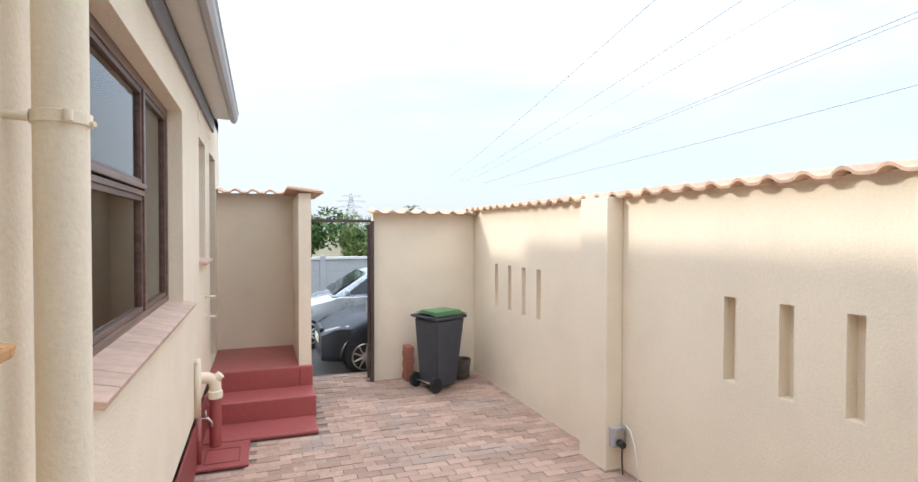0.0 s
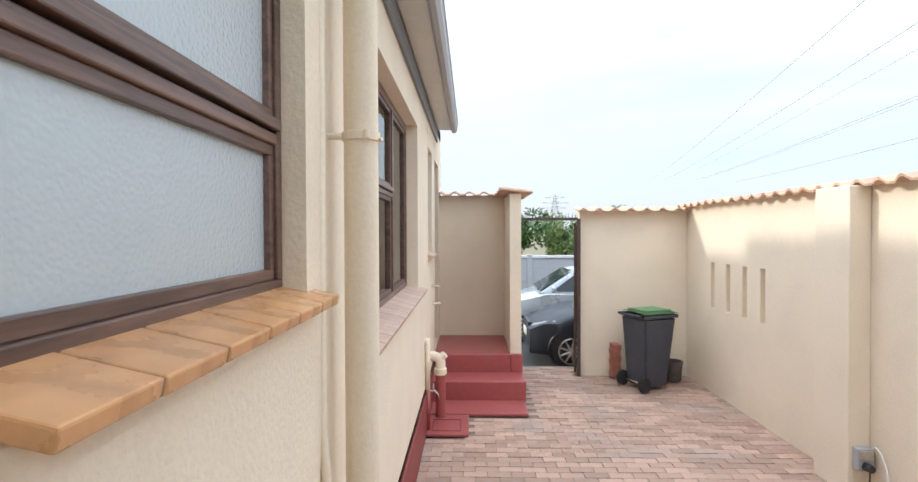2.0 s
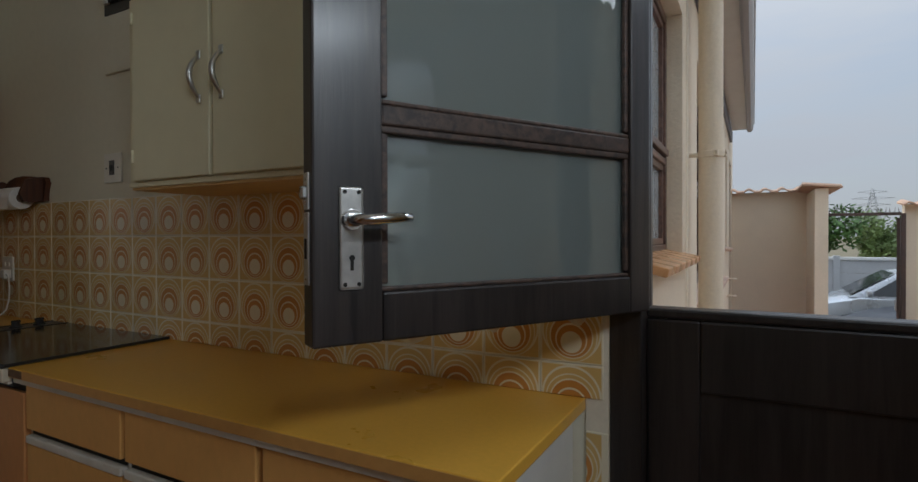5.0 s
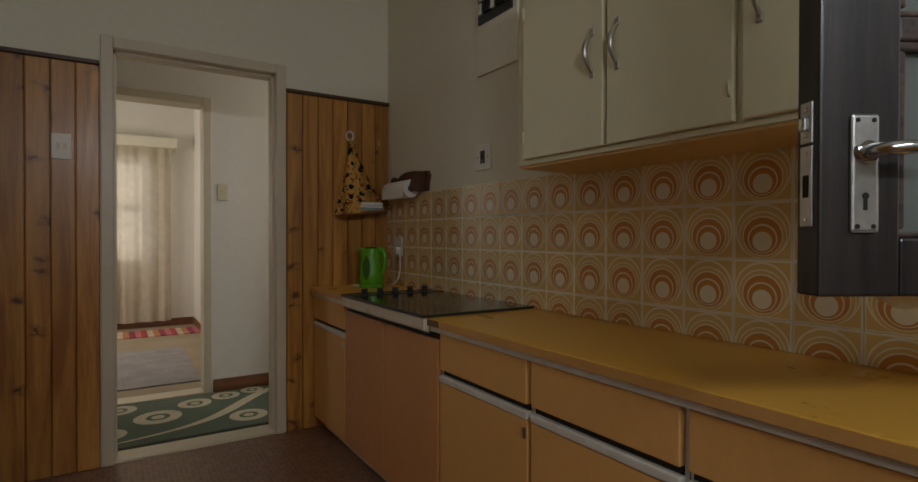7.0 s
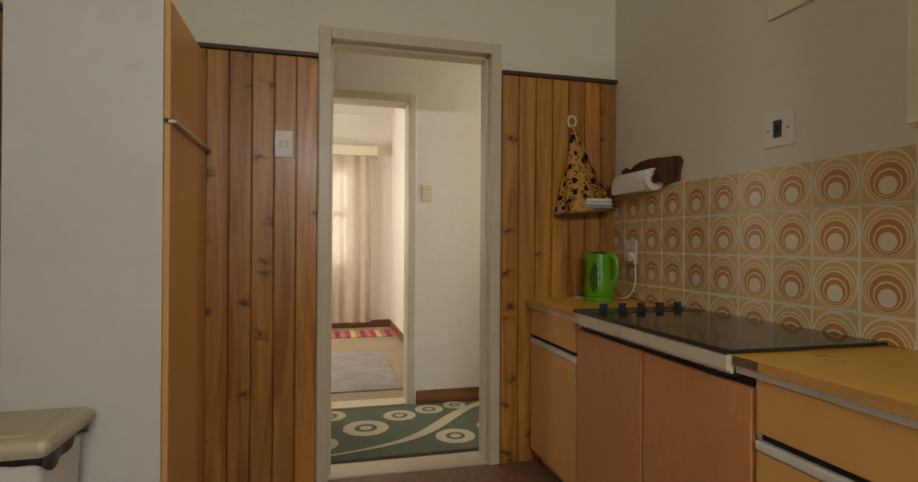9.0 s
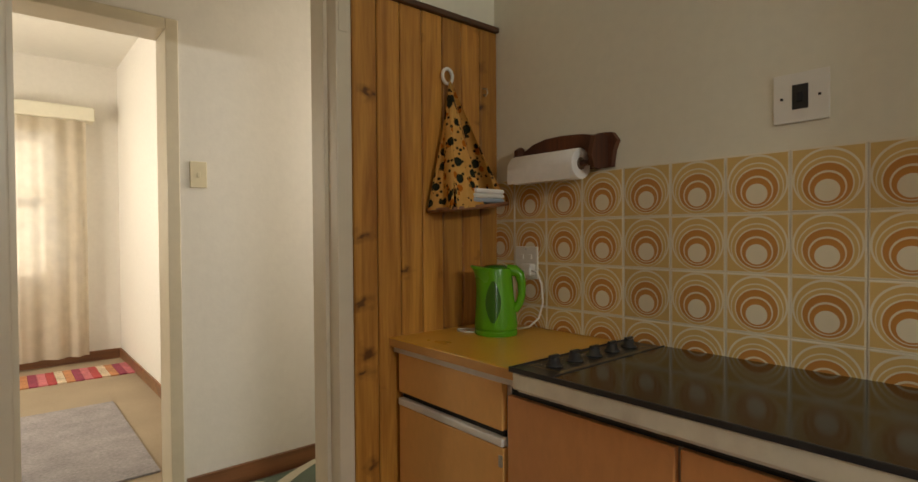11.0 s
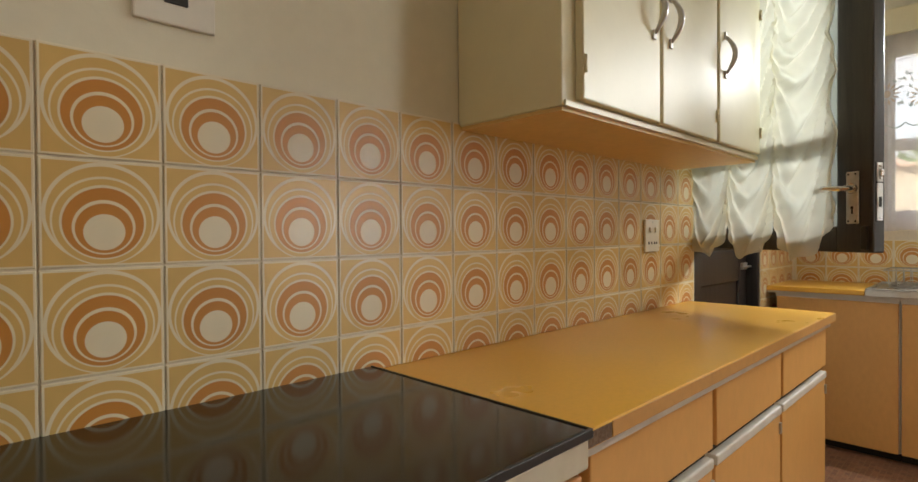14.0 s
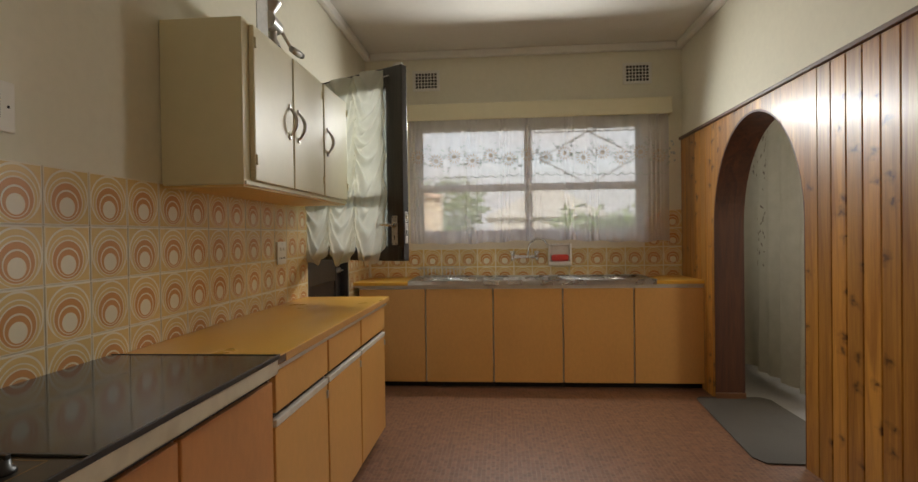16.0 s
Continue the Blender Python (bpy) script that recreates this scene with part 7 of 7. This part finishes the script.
GB = boxes((4.95, 7.72, GY + 0.05, 4.985, 7.76, 1.5), (4.95, 8.5, GY + 0.05, 4.985, 8.54, 1.5), (4.95, 7.76, GY + 0.05, 4.985, 8.5, GY + 0.09), (4.95, 7.76, 1.46, 4.985, 8.5, 1.5), (4.962, 7.76, GY + 0.09, 4.972, 8.5, 1.46))
GB.transform(Matrix.Translation((4.97, 7.72, 0)) @ Matrix.Rotation(-0.21, 4, "Z") @ Matrix.Translation((-4.97, -7.72, 0)))
lf = part("gate_leaf", GB, M_GATE, gtt)
part("lock", boxes((4.935, 7.70, 0.28, 4.949, 7.77, 0.42), bev=0.003), M_ALU, lf)


# ---- driveway: parked cars ----
def car(name, x, y, z, paint, label, length=3.7):
    """A small hatchback that faces -x; its nose at x, its near side at y."""
    e = thing(name, x + length / 2, y + 0.8, z, label, "car")
    wid = 1.62
    def sect(k):
        """Half outline at k along the car: (height of sill, belt, roof, half widths)."""
        hood = [(0.0, 0.60), (0.06, 0.72), (0.16, 0.84), (0.30, 0.95), (0.50, 1.42), (0.62, 1.47), (0.85, 1.44), (0.95, 1.1), (1.0, 0.9)]
        for (a, p), (b_, q) in zip(hood, hood[1:]):
            if k <= b_:
                t = (k - a) / (b_ - a)
                return p + (q - p) * t
        return 0.9
    b = bmesh.new()
    n = 40
    rows = []
    for i in range(n + 1):
        k = i / n
        top = min(sect(k), 0.98 if k > 0.3 else 9)
        nose = 1 - 0.28 * max(0, 1 - k / 0.14) ** 2 - 0.12 * max(0, (k - 0.9) / 0.1) ** 2
        hw = wid / 2 * nose
        xx = x + length * k
        ring = []
        for h, f in ((0.22, 0.93), (0.30, 0.99), (0.55, 1.0), (0.72, 0.985), (top - 0.05, 0.95), (top, 0.85)):
            ring.append((xx, hw * f, max(min(h, top), 0.22)))
        rows.append([b.verts.new((px, y + 0.81 - hy, z + hz)) for px, hy, hz in ring] + [b.verts.new((px, y + 0.81 + hy, z + hz)) for px, hy, hz in ring[::-1]])
    for p, q in zip(rows, rows[1:]):
        m = len(p)
        for j in range(m):
            b.faces.new((p[j], p[(j + 1) % m], q[(j + 1) % m], q[j]))
    b.faces.new(rows[0][::-1]), b.faces.new(rows[-1])
    part("body", b, paint, e, smooth=True)
    # cabin: glass house and roof
    b = bmesh.new()
    prof = [(0.29, 0.95), (0.49, 1.40), (0.62, 1.45), (0.84, 1.42), (0.95, 0.98)]
    lo = [(x + length * k, h) for k, h in prof]
    L = [b.verts.new((px, y + 0.81 - (0.74 if h < 1.1 else 0.58), z + h)) for px, h in lo]
    R = [b.verts.new((px, y + 0.81 + (0.74 if h < 1.1 else 0.58), z + h)) for px, h in lo]
    for i in range(len(lo) - 1):
        b.faces.new((L[i], L[i + 1], R[i + 1], R[i]))
    b.faces.new(L), b.faces.new(R[::-1])
    bmesh.ops.bevel(b, geom=b.edges[:], offset=0.03, segments=2, affect="EDGES")
    part("roof", b, paint, e, smooth=True)
    # windscreen and side windows set a little proud of the shell
    b = bmesh.new()
    b.faces.new([b.verts.new((x + length * k - 0.02, y + 0.81 + w, z + h + 0.02)) for k, w, h in ((0.305, -0.66, 0.985), (0.305, 0.66, 0.985), (0.478, 0.53, 1.375), (0.478, -0.53, 1.375))])
    part("windscreen", b, M_CARG, e)
    for s in (-1, 1):
        for pts in (((0.36, 0.99), (0.60, 0.99), (0.60, 1.36), (0.505, 1.36)), ((0.62, 0.99), (0.86, 0.99), (0.82, 1.34), (0.62, 1.36))):
            b = bmesh.new()
            b.faces.new([b.verts.new((x + length * k, y + 0.81 + s * (0.755 - 0.16 * (h - 0.95) / 0.45 + 0.008), z + h)) for k, h in pts])
            part("side_window", b, M_CARG, e)
        b = bmesh.new()
        box(b, x + length * 0.35, y + 0.81 + s * 0.9 - 0.07, z + 0.98, x + length * 0.35 + 0.1, y + 0.81 + s * 0.9 + 0.07, z + 1.1, bev=0.03)
        part("mirror", b, paint, e, smooth=True)
        b = bmesh.new()
        lens = [(0.008, 0.36, 0.57), (0.03, 0.61, 0.59), (0.085, 0.735, 0.64), (0.11, 0.72, 0.765), (0.06, 0.58, 0.73), (0.018, 0.37, 0.66)]
        b.faces.new([b.verts.new((x + length * k - 0.004, y + 0.81 + s * w, z + h)) for k, w, h in lens])
        bmesh.ops.solidify(b, geom=b.faces[:], thickness=0.02)
        part("headlight", b, M_LAMPG, e, smooth=False)
        for k in (0.17, 0.82):
            cx, cy = x + length * k, y + 0.81 + s * 0.72
            wl_ = bmesh.new()
            tube(wl_, [(cx, cy - 0.095, z + 0.29), (cx, cy - 0.075, z + 0.29), (cx, cy + 0.075, z + 0.29), (cx, cy + 0.095, z + 0.29)], [0.26, 0.29, 0.29, 0.26], 28)
            tyre = part("tyre", wl_, M_RUBBER, e, smooth=True)
            rm = bmesh.new()
            yy = cy + s * 0.098
            tube(rm, [(cx, yy - s * 0.02, z + 0.29), (cx, yy, z + 0.29)], 0.055, 16)
            for q in range(9):
                a = 2 * math.pi * q / 9
                tube(rm, [(cx, yy - s * 0.005, z + 0.29), (cx + 0.19 * math.cos(a), yy - s * 0.008, z + 0.29 + 0.19 * math.sin(a))], [0.022, 0.013], 6)
            tube(rm, [(cx + 0.195 * math.cos(2 * math.pi * q / 28), yy - s * 0.006, z + 0.29 + 0.195 * math.sin(2 * math.pi * q / 28)) for q in range(29)], 0.014, 6)
            part("rim", rm, M_ALU, tyre, smooth=True)
            b = bmesh.new()
            tube(b, [(cx + 0.345 * math.cos(a), cy + s * 0.055, z + 0.29 + 0.345 * math.sin(a)) for a in [math.pi * q / 14 for q in range(15)]], 0.03, 6)
            part("wheel_arch", b, M_BLACK, e)
    part("bumper_grille", boxes((x - 0.012, y + 0.38, z + 0.3, x + 0.06, y + 1.24, z + 0.42), (x + 0.0, y + 0.5, z + 0.6, x + 0.07, y + 1.12, z + 0.68), bev=0.02), M_BLACK, e)
    part("number_plate", boxes((x - 0.02, y + 0.58, z + 0.44, x - 0.005, y + 1.04, z + 0.55), bev=0.003), M_PLASW, e)
    return e


car("car", 4.42, 8.42, -0.795, M_CARB, "dark blue-grey hatchback parked beyond the gate")
car("car", 3.75, 10.6, -0.795, M_CARA, "silver hatchback parked behind the dark car")

# ---- grey concrete panel wall ----
fence = thing("panel_wall", 5, 14.0, -0.82, "grey precast concrete panel wall with a pale cap", "wall", kind="structure")
slab = mesh_of(boxes((-0.985, -0.025, 0, 0.985, 0.025, 0.298), bev=0.006), M_GREYW)
pst = mesh_of(boxes((-0.07, -0.06, 0, 0.07, 0.06, 1.62), bev=0.008), M_GREYW)
capm = mesh_of(boxes((-1.0, -0.06, 0, 1.0, 0.06, 0.07), bev=0.01), surface("whitewashed_cap", (0.72, 0.72, 0.70), 0.8, vary=0.06))
for i in range(-8, 14):
    piece("post", pst, fence, pose(5.0 + 2.1 * i, 14.0, -0.82))
    piece("cap", capm, fence, pose(6.05 + 2.1 * i, 14.0, 0.70))
    for r in range(5):
        piece("slab", slab, fence, pose(6.05 + 2.1 * i, 14.0, -0.81 + 0.302 * r))


# ---- trees, palm, pylon, wires ----
def tree(x, y, z, h, r, mat, seed, label, name="tree"):
    """A tapered trunk with limbs and a crown of many small leaf clumps."""
    q = random.Random(seed)
    e = thing(name, x, y, z, label, "tree")
    tr = bmesh.new()
    fork = Vector((x, y, z + h * 0.35))
    tube(tr, [(x, y, z), (x + 0.05, y, z + h * 0.18), fork], [0.035 * h, 0.028 * h, 0.022 * h], 10)
    tips = []
    for i in range(9):
        a, el = q.uniform(0, 6.28), q.uniform(0.25, 1.2)
        d = Vector((math.cos(a) * math.cos(el), math.sin(a) * math.cos(el), math.sin(el)))
        tip = fork + d * q.uniform(0.5, 0.8) * r * 1.1
        tube(tr, [fork, fork.lerp(tip, 0.5) + Vector((0, 0, 0.06 * h)), tip], [0.014 * h, 0.009 * h, 0.004 * h], 6)
        tips.append(tip)
    part("trunk", tr, M_BARK, e)
    cr = bmesh.new()
    c0 = Vector((x, y, z + h * 0.62))
    lumps = [(c0 + Vector((q.gauss(0, 0.42), q.gauss(0, 0.42), q.gauss(0, 0.3))) * r, q.uniform(0.28, 0.5) * r) for _ in range(14)] + [(t, 0.35 * r) for t in tips]
    for c, s in lumps:
        for i in range(230):
            d = Vector((q.gauss(0, 1), q.gauss(0, 1), q.gauss(0, 1))).normalized()
            p = c + d * s * q.uniform(0.65, 1.05)
            u = Vector((q.gauss(0, 1), q.gauss(0, 1), q.gauss(0, 0.6))).normalized() * q.uniform(0.09, 0.17) * (h / 5)
            w = u.cross(d).normalized() * u.length * 0.45
            cr.faces.new([cr.verts.new(p + t) for t in (-u, w, u, -w)])
    part("crown", cr, mat, e)
    return e


tree(4.25, 18.0, -0.82, 3.5, 1.25, M_LEAF, 2, "dense dark green tree behind the grey wall")
tree(7.4, 22.5, -0.82, 3.2, 1.15, M_LEAFB, 3, "paler green tree behind the grey wall")
tree(2.0, 20.0, -0.82, 3.4, 1.9, M_LEAF, 4, "green bush-like tree behind the grey wall")
tree(10.6, 0.4, -0.82, 2.9, 1.5, M_LEAFB, 6, "pale green garden tree outside the kitchen window")
tree(11.2, -3.6, -0.82, 3.1, 1.5, M_LEAFB, 7, "pale green shrub outside the kitchen window")
pm = thing("palm", 14.4, 40, -0.82, "palm tree crown above the far wall", "tree")
b = bmesh.new()
tube(b, [(14.4, 40, -0.82), (14.4, 40, 3.0)], [0.25, 0.18], 10)
part("trunk", b, M_BARK, pm)
b = bmesh.new()
q = random.Random(9)
for i in range(22):
    a, el = 6.283 * i / 22 + q.uniform(-0.1, 0.1), q.uniform(-0.1, 1.2)
    pts = [Vector((14.4, 40, 3.0)) + Vector((math.cos(a) * s * math.cos(el), math.sin(a) * s * math.cos(el), s * math.sin(el) - 0.5 * s * s)) for s in (0, 0.3, 0.6, 0.9, 1.2)]
    for p0, p1 in zip(pts, pts[1:]):
        side = (p1 - p0).cross(Vector((0, 0, 1))).normalized()
        for s in (-1, 1):
            for k in range(3):
                m0 = p0.lerp(p1, k / 3)
                b.faces.new([b.verts.new(v) for v in (m0, m0.lerp(p1, 0.3), m0.lerp(p1, 0.5) + side * s * 0.22 + Vector((0, 0, -0.08)))])
part("crown", b, M_LEAF, pm)

py = thing("pylon", 22.5, 120, -0.82, "distant steel lattice power pylon", "pylon")
b = bmesh.new()
PB, PH = Vector((22.2, 120, -0.82)), 10.5
def pyl(k, s, t):
    w = 1.6 * (1 - k) + 0.25
    return PB + Vector((s * w, t * w, PH * k))
for s in (-1, 1):
    for t in (-1, 1):
        tube(b, [pyl(0, s, t), pyl(0.6, s, t), pyl(1, s * 0.3, t * 0.3)], 0.05, 4)
lv = [0, 0.2, 0.38, 0.52, 0.64, 0.74, 0.83, 0.91]
for a, c in zip(lv, lv[1:]):
    for t in (-1, 1):
        tube(b, [pyl(a, -1, t), pyl(c, 1, t)], 0.03, 4)
        tube(b, [pyl(a, 1, t), pyl(c, -1, t)], 0.03, 4)
        tube(b, [pyl(c, -1, t), pyl(c, 1, t)], 0.03, 4)
part("lattice", b, M_GUT, py)
for k, w in ((0.72, 2.6), (0.83, 3.2), (0.94, 2.2)):
    b = bmesh.new()
    for s in (-1, 1):
        tube(b, [PB + Vector((0, 0, PH * (k + 0.03))), PB + Vector((s * w, 0, PH * k))], 0.045, 4)
        tube(b, [PB + Vector((0, 0, PH * (k - 0.02))), PB + Vector((s * w, 0, PH * k))], 0.045, 4)
    part("cross_arm", b, M_GUT, py)
M_WIRE = surface("wire", (0.22, 0.22, 0.23), 0.6)
D = Vector((0.248, 0.968, 0.031))
for k, (p, r) in enumerate(((Vector((14.09, 12.75, 8)), 0.012), (Vector((16.43, 11.89, 8)), 0.012), (Vector((17.84, 11.37, 8)), 0.009), (Vector((22.02, 10.7, 8)), 0.016), (Vector((22.52, 10.99, 8)), 0.014), (Vector((31.2, 15.86, 8)), 0.022))):
    wr = thing("power_line", p.x, p.y, p.z, "thin overhead power line against the sky", "cable", "overhead power lines")
    part("wire", tube(bmesh.new(), [p + D * s - Vector((0, 0, 0.00018 * s * (90 - s))) for s in (-40, -20, 0, 15, 30, 50, 70, 90)], 0.8 * r, 5), M_WIRE, wr)

# neighbour's house seen through the kitchen window
nh = thing("neighbour_house", 18, -2.2, -0.82, "white neighbouring house with a grey roof", "house")
part("wall", boxes((16, -4.0, -0.82, 22, -0.9, 1.75)), surface("white_wall_paint", (0.78, 0.77, 0.74), 0.85, vary=0.05), nh)
b = bmesh.new()
plate(b, [(-4.3, 1.75), (-0.6, 1.75), (-2.45, 2.7)], 6.6, Matrix(((0, 0, 1, 15.7), (1, 0, 0, 0), (0, 1, 0, 0), (0, 0, 0, 1))))
part("roof", b, M_ROOF, nh)

# ---- paving ----
pav = struct("paving", boxes((HX, -0.4, GY - 0.1, 6.57, 8.3, GY - 0.012)), M_SAND, "clay brick paving of the yard", "pavement")
bw_, bh_ = 0.205, 0.103
brick = mesh_of(boxes((-0.1005, -0.0495, -0.05, 0.1005, 0.0495, 0.0), bev=0.004), M_PAVE)
rest, count = bmesh.new(), 0
r = random.Random(12)
row = 0
y = 0.0
while y < 8.2:
    x = HX - (bw_ / 2 if row % 2 else 0) + 0.1
    while x < 6.65:
        blocked = (x < 4.2 and y > 5.9) or (x < 3.5 and y > 5.3) or x < HX - 0.06 or x > 6.64 or (y > 7.7 and (x > 5.0 or x < 4.2))
        if not blocked:
            z = GY + r.uniform(-0.004, 0.003)
            if 3.0 < y < 4.9 and count < 300 and HX + 0.125 < x < 6.46:
                piece("brick", brick, pav, pose(x, y, z, r.uniform(-0.7, 0.7), r.uniform(-0.7, 0.7), r.uniform(-1, 1)))
                count += 1
            else:
                box(rest, max(x - 0.1005, HX + 0.022), y - 0.0495, z - 0.05, min(x + 0.1005, 6.567), y + 0.0495, z)
        x += bw_
    y += bh_
    row += 1
m_rest = surface("clay_paver_far", (0.42, 0.28, 0.215), 0.85, vary=0.2, grain=30, stain=0.9, bump=0.4, bump_scale=90, dirt=(0.33, 0.285, 0.245), dirt_amount=0.75, island=0.22)
tagged(part("brick_field", rest, m_rest, pav), kind="stuff")
